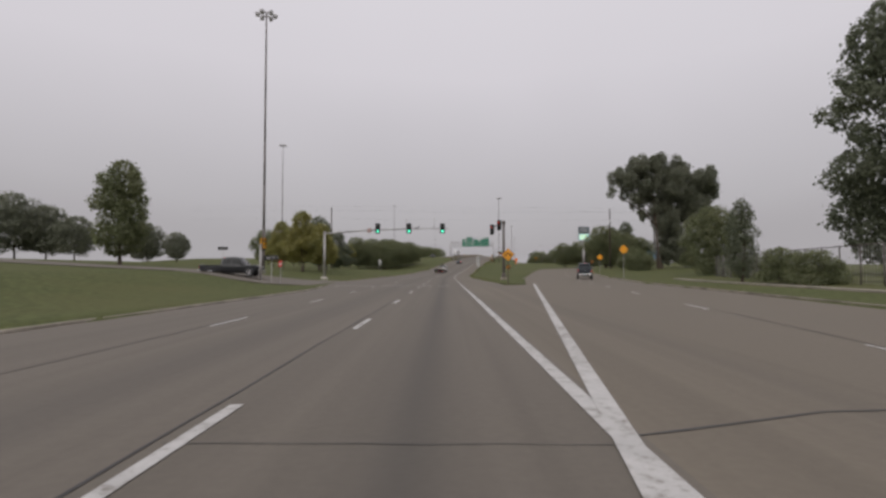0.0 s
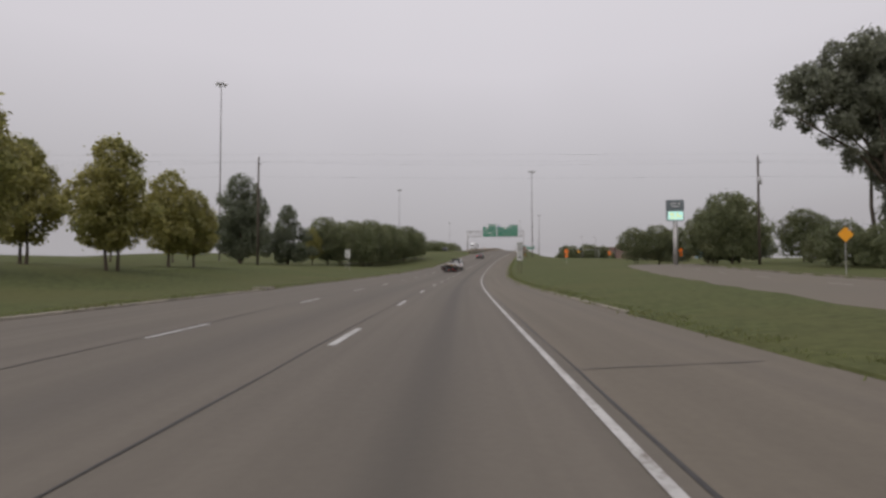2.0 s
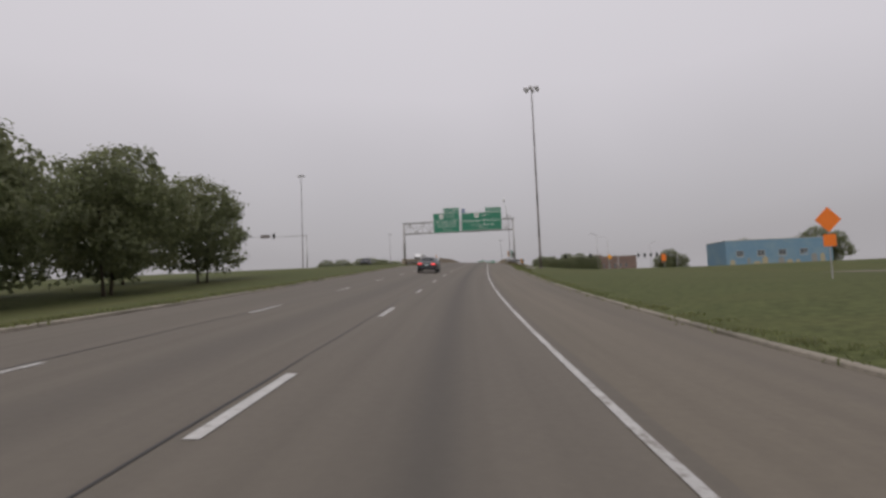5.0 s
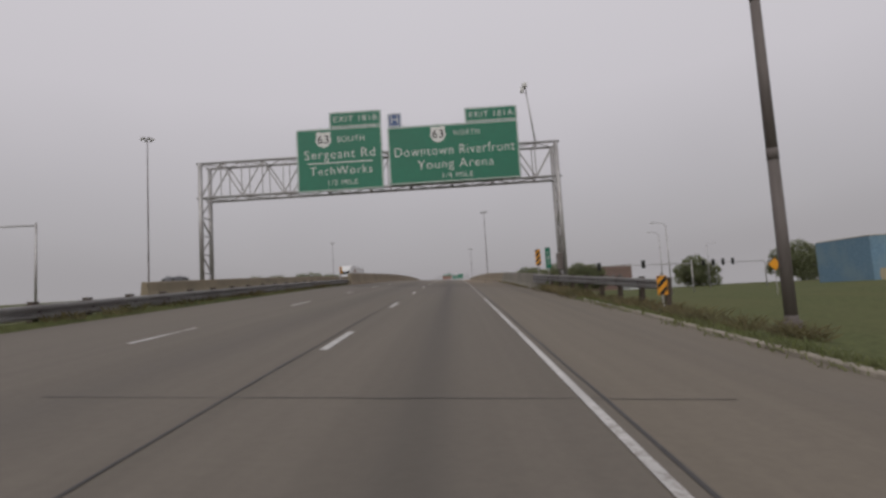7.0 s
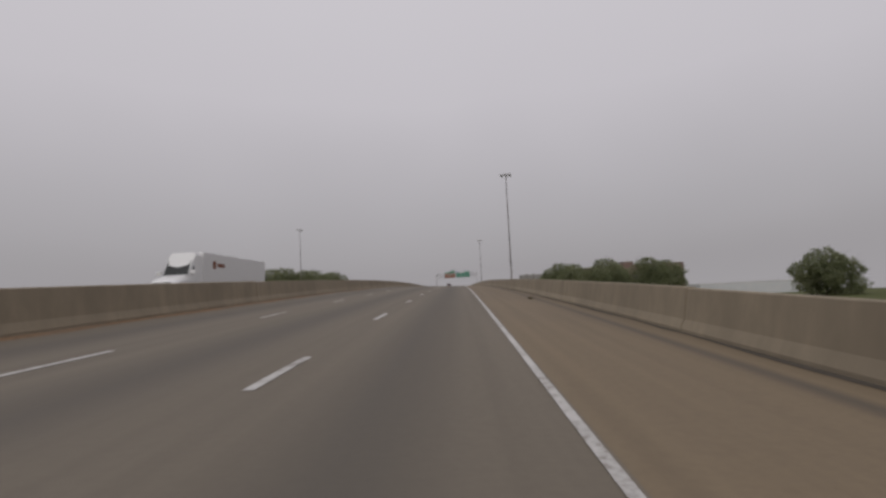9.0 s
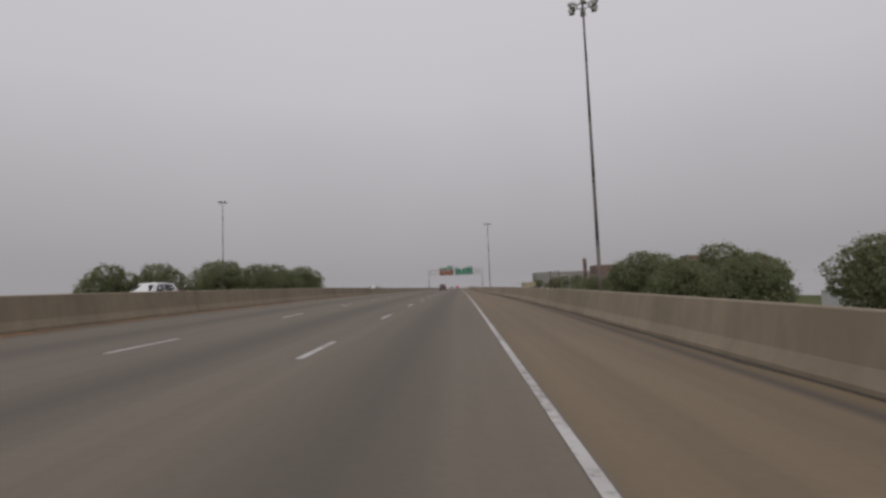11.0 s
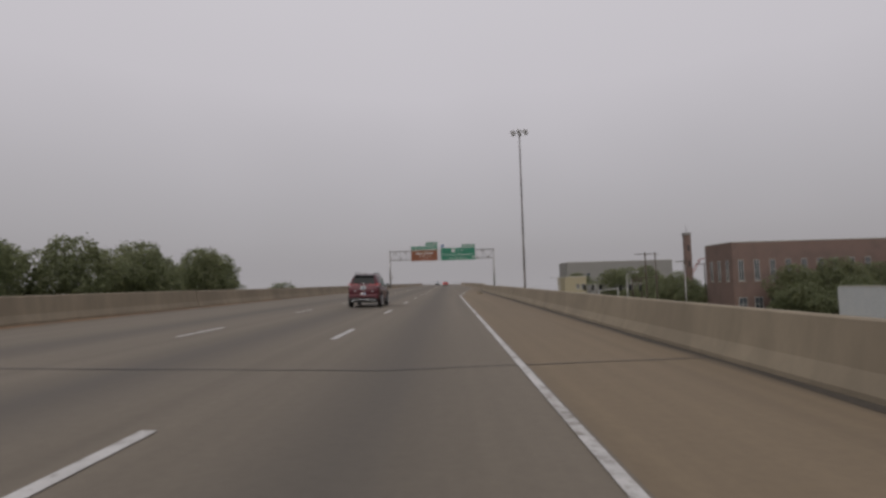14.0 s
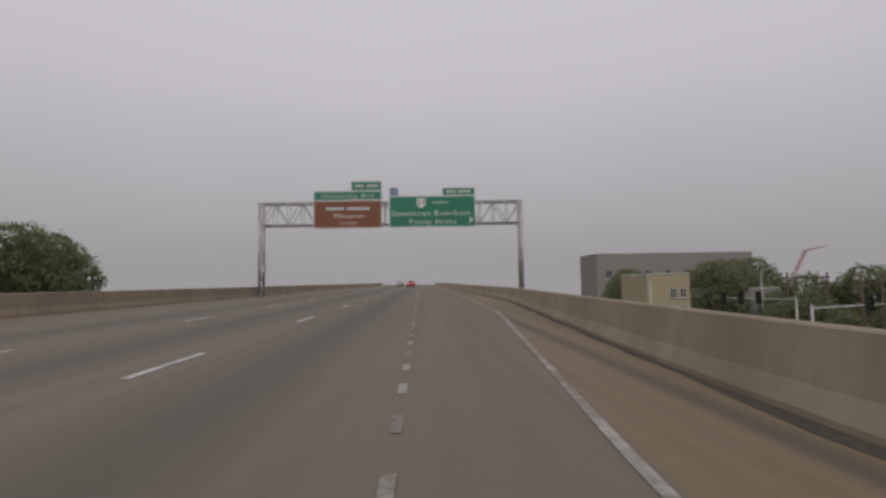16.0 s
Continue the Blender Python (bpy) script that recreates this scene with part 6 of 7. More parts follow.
PICK = [(2.0, .45, 1.08, 1.12, .92, .95, .8), (2.06, .42, 1.12, 1.80, .93, .96, .72), (2.5, .40, 1.14, 1.90, .93, .96, .73), (3.3, .40, 1.13, 1.91, .93, .96, .73), (3.75, .40, 1.12, 1.84, .93, .96, .72), (4.3, .40, 1.12, 1.22, .93, .96, .82), (4.45, .42, 1.12, 1.16, .93, .95, .84), (5.3, .46, 1.08, 1.12, .92, .93, .82), (5.62, .52, .98, 1.02, .88, .9, .78), (5.7, .56, .9, .92, .82, .84, .7)]
def pickup(label, paint, m, lit=False, name="pickup_truck", flatbed=False, dual=False):
    b = thing(name, label, "pickup truck", m)
    body = part("cab", body_mesh(PICK), paint, b, smooth=True)
    for q in (-1, 1):
        for c in (((2.2, .1), (3.0, .1), (3.0, .9), (2.3, .9)), ((3.08, .1), (4.15, .1), (3.78, .86), (3.08, .9))):
            part("side_window", side_window(PICK, c if q > 0 else c[::-1], q), CAR_GLASS, body)
        mirror(b, q * .95, 4.0, 1.3, q, DARK_TRIM, 1.7 if flatbed else 1.2)
        for y in (1.05, 4.75):
            add_wheel(b, q * .88, y, .4, .27, q, 6)
            if dual and y < 2:
                add_wheel(b, q * 1.08, y, .4, .22, q, 6)
            arch(b, q * .955, y, .4, q, paint)
        bm = bmesh.new()
        add_box(bm, (.09, 2.0, .56), (q * .9, 1.0, .86), bevel=.03)
        part("bed_side", bm, paint, b)
        if dual:
            bm = bmesh.new(); add_box(bm, (.34, 1.3, .5), (q * 1.06, 1.05, .92), bevel=.14); part("rear_fender", bm, paint, b)
        bm = bmesh.new(); add_box(bm, (.1, .08, .28), (q * .89, .0, .97), bevel=.03); tl = part("tail_lamp", bm, TAIL_OFF, b, "red tail lamp")
        if lit:
            bm = bmesh.new(); add_box(bm, (.07, .02, .08), (q * .89, -.05, 1.02), bevel=.008); part("brake_light", bm, TAIL_ON, tl, "glowing red brake light")
        bm = bmesh.new(); add_box(bm, (.3, .12, .22), (q * .72, 5.62, .84), bevel=.04); part("headlamp", bm, LAMP_GLASS, b)
    part("rear_window", pane([(-.66, 2.022, 1.3), (.66, 2.022, 1.3), (.62, 2.05, 1.74), (-.62, 2.05, 1.74)]), CAR_GLASS, body)
    part("windscreen", pane([(-.76, 4.29, 1.25), (-.66, 3.77, 1.8), (.66, 3.77, 1.8), (.76, 4.29, 1.25)]), CAR_GLASS, body)
    bm = bmesh.new(); add_box(bm, (1.8, 2.0, .12), (0, 1.0, .62)); part("bed_floor", bm, DARK_TRIM, b)
    bm = bmesh.new(); add_box(bm, (1.62, .08, .56), (0, .02, .9), bevel=.03); gate = part("tailgate", bm, paint, b)
    bm = bmesh.new(); add_box(bm, (.2, .02, .06), (0, -.025, 1.0), bevel=.01); part("gate_handle", bm, CHROME, gate)
    bm = bmesh.new(); add_box(bm, (1.86, .2, .16), (0, -.08, .54), bevel=.04); part("rear_bumper", bm, CHROME, b, "chrome step bumper")
    plate(b, 0, -.185, .54)
    bm = bmesh.new(); add_box(bm, (1.84, .16, .2), (0, 5.72, .54), bevel=.04); part("front_bumper", bm, CHROME, b)
    bm = bmesh.new(); add_box(bm, (.2, .04, .035), (0, 2.06, 1.86), bevel=.008); part("brake_lamp", bm, TAIL_ON if lit else TAIL_OFF, b)
    bm = bmesh.new(); add_box(bm, (1.2, 5.2, .2), (0, 2.9, .42)); part("chassis", bm, DARK_TRIM, b)
    if flatbed:
        bm = bmesh.new()
        for q in (-1, 1):
            add_tube(bm, (q * .5, 1.2, 1.78), (q * .5, 1.2, 1.3), .16, .13, 8)
            add_tube(bm, (q * .5, 1.2, 1.42), (q * .9, 1.1, .95), .15, .2, 8)
        add_box(bm, (1.34, .36, .34), (0, 1.25, 1.78), bevel=.06)
        add_box(bm, (1.5, .12, .1), (0, 1.2, .98), bevel=.01)
        part("headache_rack", bm, DARK_TRIM, b, "black steel rack behind the cab")
        for q in (-1, 1):
            bm = bmesh.new(); add_box(bm, (.26, .02, .04), (q * .42, 1.092, 1.78)); part("reflector", bm, PLATE, b)
    return b

def flat_trailer(m):
    b = thing("flatbed_trailer", "long black flatbed trailer with straps and timber on deck", "trailer", m)
    L = 8.2
    bm = bmesh.new(); add_box(bm, (2.36, .08, .31), (0, 0, .745), bevel=.02); tail = part("tail_board", bm, RUST_STEEL, b, "black steel tail board")
    for q, xs in ((-1, (-.98, -.68, -.4)), (1, (.22, .52, .84))):
        for x in xs:
            bm = bmesh.new(); add_box(bm, (.13, .006, .035), (x, -.045, .70)); part("reflector", bm, PLATE, tail, "white reflective tape")
        for x in (xs[0] + .15, xs[1] + .15):
            bm = bmesh.new(); add_box(bm, (.1, .005, .03), (x, -.045, .70)); part("reflector_red", bm, TAIL_OFF, tail)
    bm = bmesh.new(); add_box(bm, (2.3, .1, .22), (0, .05, .44), bevel=.02); low = part("lamp_beam", bm, RUST_STEEL, b)
    for x, on in ((-1.0, 0), (-.82, 0), (-.02, 1), (.1, 1), (.74, 1), (.98, 1)):
        bm = bmesh.new(); add_box(bm, (.11 if abs(x) > .3 else .08, .03, .05), (x, -.01, .42), bevel=.012); part("tail_lamp", bm, TAIL_ON if on else TAIL_OFF, low, "red tail lamp")
    plate(low, -.36, -.015, .40, .26, .12)
    for q in (-1, 1):
        bm = bmesh.new(); add_box(bm, (.12, L, .22), (q * 1.12, L / 2, .64), bevel=.01); part("side_rail", bm, RUST_STEEL, b)
        bm = bmesh.new(); add_box(bm, (.05, L * .8, .03), (q * 1.2, L / 2, .73)); part("rub_rail", bm, RUST_STEEL, b)
        for y in (3.0, 3.9):
            add_wheel(b, q * .97, y, .36, .24, q, 8)
            add_wheel(b, q * .7, y, .36, .22, q, 8)
        bm = bmesh.new()
        add_box(bm, (.5, 2.1, .03), (q * .95, 3.45, .755)); part("mudguard", bm, RUST_STEEL, b)
    for k in range(9):
        bm = bmesh.new(); add_box(bm, (.235, L - .2, .045), (-1.0 + k * .25, L / 2, .755), bevel=.008); part("deck_plank", bm, TIMBER, b)
    bm = bmesh.new(); add_box(bm, (1.9, 1.1, .22), (0, 1.2, .6), Euler((.1, 0, 0))); part("ramp", bm, RUST_STEEL, b)
    bm = bmesh.new()
    for q in (-1, 1):
        add_tube(bm, (q * .55, L - .2, .7), (q * .2, L + 1.4, 1.25), .1, .1, 8)
        add_tube(bm, (q * .2, L + 1.4, 1.25), (q * .1, L + 2.2, 1.25), .1, .1, 8)
    add_tube(bm, (0, L + 2.2, 1.3), (0, L + 2.2, .7), .09, .09, 10)
    part("gooseneck", bm, RUST_STEEL, b, "black gooseneck hitch")
    return b

def deck_load(m):
    b = thing("steel_frame", "rusty angle frame lying on the trailer deck", "frame", m)
    for k, (x0, y0, x1, y1, z) in enumerate(((-.9, .2, .9, 3.2, .12), (.9, .2, -.7, 3.0, .16), (-.95, .3, -.95, 4.4, .08), (.95, .3, .95, 4.4, .08), (-.95, 4.4, .95, 4.4, .1), (-.9, 1.4, .9, 1.5, .12))):
        bm = bmesh.new(); add_tube(bm, (x0, y0, z), (x1, y1, z + .04), .055, sides=6); part("beam", bm, TIMBER, b)
    b2 = thing("tarpaulin_roll", "dark rolled bundle on the trailer deck", "bundle", m)
    bm = bmesh.new(); add_tube(bm, (-.4, .7, .14), (.2, 1.0, .14), .14, .12, 12); part("roll", bm, RUST_STEEL, b2)
    for q in (-1, 1):
        b3 = thing("ratchet_strap", "slack yellow webbing strap across the trailer deck", "strap", m, "straps on the trailer")
        bm = bmesh.new()
        pts = [(q * 1.12, .6, .0), (q * .7, 1.2, .16), (q * .2, 2.0, .22), (-q * .3, 3.2, .26), (-q * .8, 4.2, .2), (-q * 1.1, 4.8, .02)]
        for a, c in zip(pts, pts[1:]):
            add_tube(bm, a, c, .02, sides=5)
        part("webbing", bm, STRAP, b3)

flat_trailer(plain_road(145.2, -1.85))
deck_load(plain_road(147.2, -1.85, .778))
pickup("white dual-wheel pickup truck with a black rack, towing a trailer", WHITE_CAR, plain_road(154.0, -1.6), flatbed=True, dual=True)
z = ramp_level(73)
x, y, _ = road_point(70.4, 20.2)
pickup("dark blue pickup truck with lit brake lights on the side road", BLUE_CAR, pose(x, y, z, 0, 0, -13) @ Matrix.Diagonal((.96, .96, 1.12, 1)), lit=True)
x, y, _ = road_point(52.8, -21.5)
pickup("black pickup truck waiting on the cross street", BLACK_CAR, pose(x, y, land(54, -18) + .06, 0, 0, -88), lit=True)
suv("maroon sport utility vehicle with roof rails in the next lane", MAROON, plain_road(524.8, -1.6, 0, -.5) @ Matrix.Diagonal((.86, .87, .98, 1)))
SEDAN = [(0, .45, .82, .86, .7, .78, .66), (.06, .38, .92, .98, .8, .85, .7), (.5, .3, .96, 1.04, .86, .9, .72), (.75, .28, .95, 1.12, .87, .9, .66), (1.3, .25, .93, 1.36, .88, .9, .6), (1.8, .24, .92, 1.43, .88, .9, .6),
         (2.5, .24, .91, 1.42, .88, .9, .6), (3.0, .24, .9, 1.28, .88, .9, .62), (3.5, .25, .89, .98, .87, .89, .7), (3.8, .26, .86, .9, .86, .88, .7), (4.4, .3, .76, .8, .82, .83, .66), (4.65, .42, .66, .68, .72, .73, .55)]
def sedan(label, paint, m, lit=False):
    b = thing("car", label, "car", m)
    body = part("body", body_mesh(SEDAN), paint, b, smooth=True)
    for q in (-1, 1):
        for c in (((1.25, .12), (2.05, .1), (2.05, .86), (1.55, .86)), ((2.12, .1), (3.05, .12), (2.75, .84), (2.12, .86))):
            part("side_window", side_window(SEDAN, c if q > 0 else c[::-1], q), CAR_GLASS, body)
        bm = bmesh.new(); add_box(bm, (.34, .16, .13), (q * .62, .02, .84), Euler((0, 0, q * -.15)), bevel=.03); part("tail_lamp", bm, TAIL_ON if lit else TAIL_OFF, b, "red tail lamp")
        bm = bmesh.new(); add_box(bm, (.3, .24, .1), (q * .62, 4.42, .66), Euler((0, 0, q * -.4)), bevel=.03); part("headlamp", bm, LAMP_GLASS, b)
        mirror(b, q * .88, 2.95, 1.0, q, paint, .9)
        for y in (.95, 3.7):
            add_wheel(b, q * .8, y, .32, .21, q)
            arch(b, q * .885, y, .32, q, paint)
    part("rear_window", pane([(-.58, .62, 1.1), (.58, .62, 1.1), (.5, 1.26, 1.375), (-.5, 1.26, 1.375)]), CAR_GLASS, body)
    part("windscreen", pane([(-.62, 3.42, 1.06), (-.54, 2.82, 1.38), (.54, 2.82, 1.38), (.62, 3.42, 1.06)]), CAR_GLASS, body)
    bm = bmesh.new(); add_box(bm, (1.58, .16, .2), (0, .06, .5), bevel=.06); part("rear_bumper", bm, paint, b)
    bm = bmesh.new(); add_box(bm, (1.4, .14, .12), (0, .09, .36), bevel=.03); part("bumper_skirt", bm, DARK_TRIM, b, "black plastic skirt")
    plate(b, 0, -.025, .74)
    return b
sedan("dark blue saloon car ahead in the next lane", BLUE_CAR, plain_road(213.6, -1.95), True)
sedan("bright red saloon car far ahead in the lane", RED_CAR, plain_road(690, 1.8), True)
sedan("silver saloon car far ahead in the next lane", SILVER_CAR, plain_road(722, -1.8))
def opposite(s, u):
    x, y, _ = road_point(s, u)
    return pose(x, y, road_point(s, left_edge(s))[2], 0, 0, 180 - math.degrees(heading(s)))
suv("white sport utility vehicle on the opposite carriageway", WHITE_CAR, opposite(514, -17.5))
suv("white sport utility vehicle on the opposite carriageway", WHITE_CAR, opposite(424, -19))
suv("dark sport utility vehicle on the opposite carriageway", BLACK_CAR, opposite(292, -25))

def semi_truck(m):
    b = thing("semi_truck", "white articulated lorry with a long box trailer, oncoming", "lorry", m)
    cabs = [(0, .6, 1.5, 2.0, 1.2, 1.22, 1.1), (.1, .55, 1.6, 3.9, 1.22, 1.24, 1.15), (1.6, .5, 1.6, 3.95, 1.24, 1.25, 1.15), (2.1, .5, 1.6, 3.3, 1.22, 1.24, 1.1), (2.8, .5, 1.6, 2.0, 1.2, 1.22, 1.0), (4.4, .5, 1.35, 1.6, 1.15, 1.16, .95), (5.0, .55, 1.0, 1.2, 1.1, 1.1, .9)]
    cab = part("cab", body_mesh(cabs), WHITE_CAR, b, smooth=True)
    part("windscreen", pane([(-1.0, 2.82, 2.02), (-1.0, 2.13, 3.22), (1.0, 2.13, 3.22), (1.0, 2.82, 2.02)]), CAR_GLASS, cab)
    for q in (-1, 1):
        part("side_window", pane([(q * 1.2, 1.6, 1.95), (q * 1.2, 2.6, 1.9), (q * 1.17, 2.2, 2.7), (q * 1.17, 1.6, 2.8)]), CAR_GLASS, cab)
        bm = bmesh.new(); add_box(bm, (.35, .2, .25), (q * .85, 4.85, 1.0), bevel=.06); part("headlamp", bm, LAMP_GLASS, b)
        mirror(b, q * 1.2, 2.7, 2.2, q, WHITE_CAR, 2.0)
        for y in (4.0, -.6, -1.8):
            add_wheel(b, q * 1.0, y, .5, .32, q, 6)
        for y in (-11.6, -12.9):
            add_wheel(b, q * 1.0, y, .5, .5, q, 6)
    bm = bmesh.new(); add_box(bm, (1.5, .1, .9), (0, 5.0, .95), bevel=.03); part("grille", bm, CHROME, b)
    bm = bmesh.new(); add_box(bm, (2.55, 15.0, 2.8), (0, -7.0, 2.62), bevel=.04); box = part("box_trailer", bm, WHITE_CAR, b, "white box trailer")
    for q in (-1, 1):
        bm = bmesh.new(); add_box(bm, (.01, 1.6, .35), (q * 1.283, -3.0, 3.0)); part("word_bar", bm, BROWN_SIGN, box)
        bm = bmesh.new(); add_box(bm, (.01, .7, .7), (q * 1.283, -1.6, 3.0), bevel=.004); part("mark", bm, BROWN_SIGN, box, "brown painted mark")
    bm = bmesh.new(); add_box(bm, (1.0, 13, .3), (0, -5, 1.05)); part("chassis", bm, DARK_TRIM, b)
    return b
semi_truck(opposite(356, -21))

# ---------------------------------------------------------------- buildings beyond the bridge
BRICK = material("dark_red_brick_wall", (.165, .112, .095), .9, spread=.22, grain=8, stain=.3, second=(.12, .09, .078), bump=.3)
STUCCO = material("cream_stucco_wall", (.33, .285, .19), .85, spread=.1, grain=4, stain=.4, second=(.33, .29, .2))
BLUE_WALL = material("blue_painted_wall", (.13, .22, .3), .8, spread=.2, grain=2, stain=.25, second=(.18, .26, .3))
WHITE_METAL = material("white_metal_cladding", (.46, .47, .48), .55, spread=.1, grain=3, stain=.5, second=(.5, .5, .5))
GREY_WALL = material("grey_block_wall", (.22, .212, .2), .85, spread=.15, grain=4, stain=.3)
ROOF_GREY = material("flat_roof_felt", (.12, .12, .12), .9, spread=.2)
WINDOW = glass("window_glass", (.05, .06, .07), .1)
FRAME = material("white_window_frame", (.36, .35, .33), .6, spread=.15)

def building(label, s, u0, u1, deep, z0, z1, wall, windows=(), parapet=.5, name="building", roof=ROOF_GREY):
    """A block whose front faces back along the road; windows: (x from the left corner, z, width, height, face)."""
    turn = -math.degrees(heading(s))
    x, y, _ = road_point(s, u0)
    b = thing(name, label, "building", pose(x, y, z0, 0, 0, turn))
    w, h = u1 - u0, z1 - z0
    for nm, size, at in (("front_wall", (w, .35, h + .5), (w / 2, .175, h / 2 - .25)), ("back_wall", (w, .35, h + .5), (w / 2, deep - .175, h / 2 - .25)),
                         ("side_wall", (.35, deep - .7, h + .5), (.175, deep / 2, h / 2 - .25)), ("side_wall", (.35, deep - .7, h + .5), (w - .175, deep / 2, h / 2 - .25))):
        bm = bmesh.new(); add_box(bm, size, at); part(nm, bm, wall, b)
    bm = bmesh.new(); add_box(bm, (w - .7, deep - .7, .3), (w / 2, deep / 2, h - parapet)); part("roof", bm, roof, b)
    bm = bmesh.new()
    for size, at in (((w + .2, .5, .18), (w / 2, .18, h + .09)), ((.5, deep - .68, .18), (.18, deep / 2, h + .09)), ((.5, deep - .68, .18), (w - .18, deep / 2, h + .09))):
        add_box(bm, size, at, bevel=.03)
    part("coping", bm, CONC_LIGHT, b)
    for xx, zz, ww, hh, face in windows:
        def put(dx, dz, sx, sz, out, thick):
            bm = bmesh.new()
            if face == "front":
                add_box(bm, (sx, thick, sz), (xx + dx, -out, zz + dz))
            else:
                add_box(bm, (thick, sx, sz), (-out, xx + dx, zz + dz))
            return bm
        win = part("window", put(0, 0, ww, hh, .012, .03), WINDOW, b)
        for dx in (-ww / 2, 0, ww / 2):
            part("window_frame", put(dx, 0, .09, hh + .12, .035, .07), FRAME, win)
        for dz in (-hh / 2, 0, hh / 2):
            part("window_bar", put(0, dz, ww, .1, .03, .06), FRAME, win)
        part("window_sill", put(0, -hh / 2 - .12, ww + .3, .14, .08, .16), CONC_LIGHT, win)
    return b

wins = [(1.6 + 3.1 * k, 9.8, .95, 4.0, "front") for k in range(9)] + [(1.6 + 3.1 * k, 3.2, 1.5, 2.6, "front") for k in range(9)] + [(2.0 + 3.2 * k, 9.8, .95, 4.0, "side") for k in range(3)]
building("dark red brick warehouse with tall pale-framed windows", 605, 58.4, 90, 11, 5, 20.3, BRICK, wins)
building("dark red brick building with a raised corner", 578, 83.4, 113, 16, 5, 20.0, BRICK, [(2 + 4 * k, 8, 1.4, 3, "front") for k in range(6)])
building("raised red brick corner of a warehouse", 577.4, 83.2, 88.4, 5.6, 5, 21.4, BRICK)
building("white metal-clad shed with faded lettering", 570, 60, 72, 9, 5, 11.6, WHITE_METAL)
shed = [o for o in scene.objects if o.get("label") == "white metal-clad shed with faded lettering"][0]
bars(shed, 4.2, 4.6, -.01, (2.4,), .5, BROWN_SIGN)
bars(shed, 4.4, 3.7, -.01, (2.0,), .45, BROWN_SIGN)
building("cream stucco two-storey house with square windows", 640, 33, 38.6, 9, 5, 14.8, STUCCO, [(3.4 + 1.3 * k, z, .8, 1.1, "front") for k in range(2) for z in (5.2, 7.4)])
building("long grey low-rise block behind the trees", 705, 48, 88, 14, 5, 21, GREY_WALL, [(3 + 5 * k, 11, 1.6, 1.8, "front") for k in range(7)])
building("low grey flat-roofed workshop on the street below", 655, 44, 62, 9, 5, 12.5, GREY_WALL)
building("blue mural-painted warehouse on the street below", 332, 74, 104, 14, 3.6, 12.5, BLUE_WALL, [(4 + 6 * k, 5, 2.0, 1.6, "front") for k in range(4)])
mural = [o for o in scene.objects if o.get("label", "").startswith("blue mural")][0]
rnd = random.Random(9)
for k in range(12):
    bm = bmesh.new()
    w, h = rnd.uniform(.8, 2.2), rnd.uniform(1.2, 3.6)
    add_prism(bm, rounded(w, h, min(w, h) * .4), .01, Matrix.Translation((1.8 + k * 2.3, -.02 - .003 * k, 1.2 + h / 2)))
    part("mural_patch", bm, (STUCCO, BLUE_WALL, GREY_WALL, STUCCO)[k % 4], mural)
building("white metal-roofed low hall", 500, 86, 122, 12, 5, 8.8, WHITE_METAL, roof=WHITE_METAL, parapet=.1)

x, y, _ = road_point(624.5, 58.4)
b = thing("brick_tower", "slim square brick tower with a capped top", "tower", pose(x, y, 5, 0, 0, -math.degrees(heading(624))))
bm = bmesh.new(); add_box(bm, (1.35, 1.35, 18.6), (0, 0, 9.3), bevel=.05); part("shaft", bm, BRICK, b)
bm = bmesh.new(); add_box(bm, (1.6, 1.6, .6), (0, 0, 18.9), bevel=.08); part("cap", bm, GREY_WALL, b)
bm = bmesh.new(); add_tube(bm, (0, 0, 19.2), (0, 0, 21), .06, .03, 6); part("spike", bm, STEEL_DARK, b)
for z in (15.6, 12.0):
    bm = bmesh.new(); add_box(bm, (.4, .04, 1.3), (0, -.69, z)); part("louvre", bm, DARK_TRIM, b)

# slim street lamps and bare poles on the streets below
def street_lamp(s, u, h, z=5.0, turn=0.0):
    b = thing("street_lamp", "slim grey street lamp with a curved arm", "street lamp", stand(s, u, z, turn), "street lamps")
    bm = bmesh.new(); add_tube(bm, (0, 0, -.2), (0, 0, h), .1, .07, 10); part("pole", bm, STEEL, b)
    bm = bmesh.new()
    pts = [(0, 0, h), (.3, 0, h + .35), (.9, 0, h + .55), (1.7, 0, h + .6)]
    for a, c in zip(pts, pts[1:]):
        add_tube(bm, a, c, .045, sides=8)
    part("arm", bm, STEEL, b)
    bm = bmesh.new(); add_box(bm, (.6, .25, .14), (1.95, 0, h + .58), bevel=.04); part("lamp", bm, LAMP_GREY, b)
for s, u, h, t in ((342, 42, 11, 180), (318, 34, 10, 180), (366, 62, 10, 0), (600, 36, 9.5, 0), (632, 30, 9, 180), (646, 52, 10, 0), (598, 46, 11, 180)):
    street_lamp(s, u, h, 4.8 if s < 400 else 5.0, t)
for s, u, top in ((597, 38.5, 18.5), (604, 43, 18.8), (612, 52, 17.5), (620, 60, 17)):
    z0 = 5
    b = thing("utility_pole", "plain dark timber pole with a crossarm", "utility pole", stand(s, u, z0), "poles on the street")
    bm = bmesh.new(); add_tube(bm, (0, 0, -.4), (0, 0, top - z0), .16, .12, 8); part("pole", bm, WOOD_POLE, b)
    bm = bmesh.new(); add_box(bm, (2.6, .1, .12), (-.6, 0, top - z0 - .35)); part("crossarm", bm, WOOD_POLE, b)

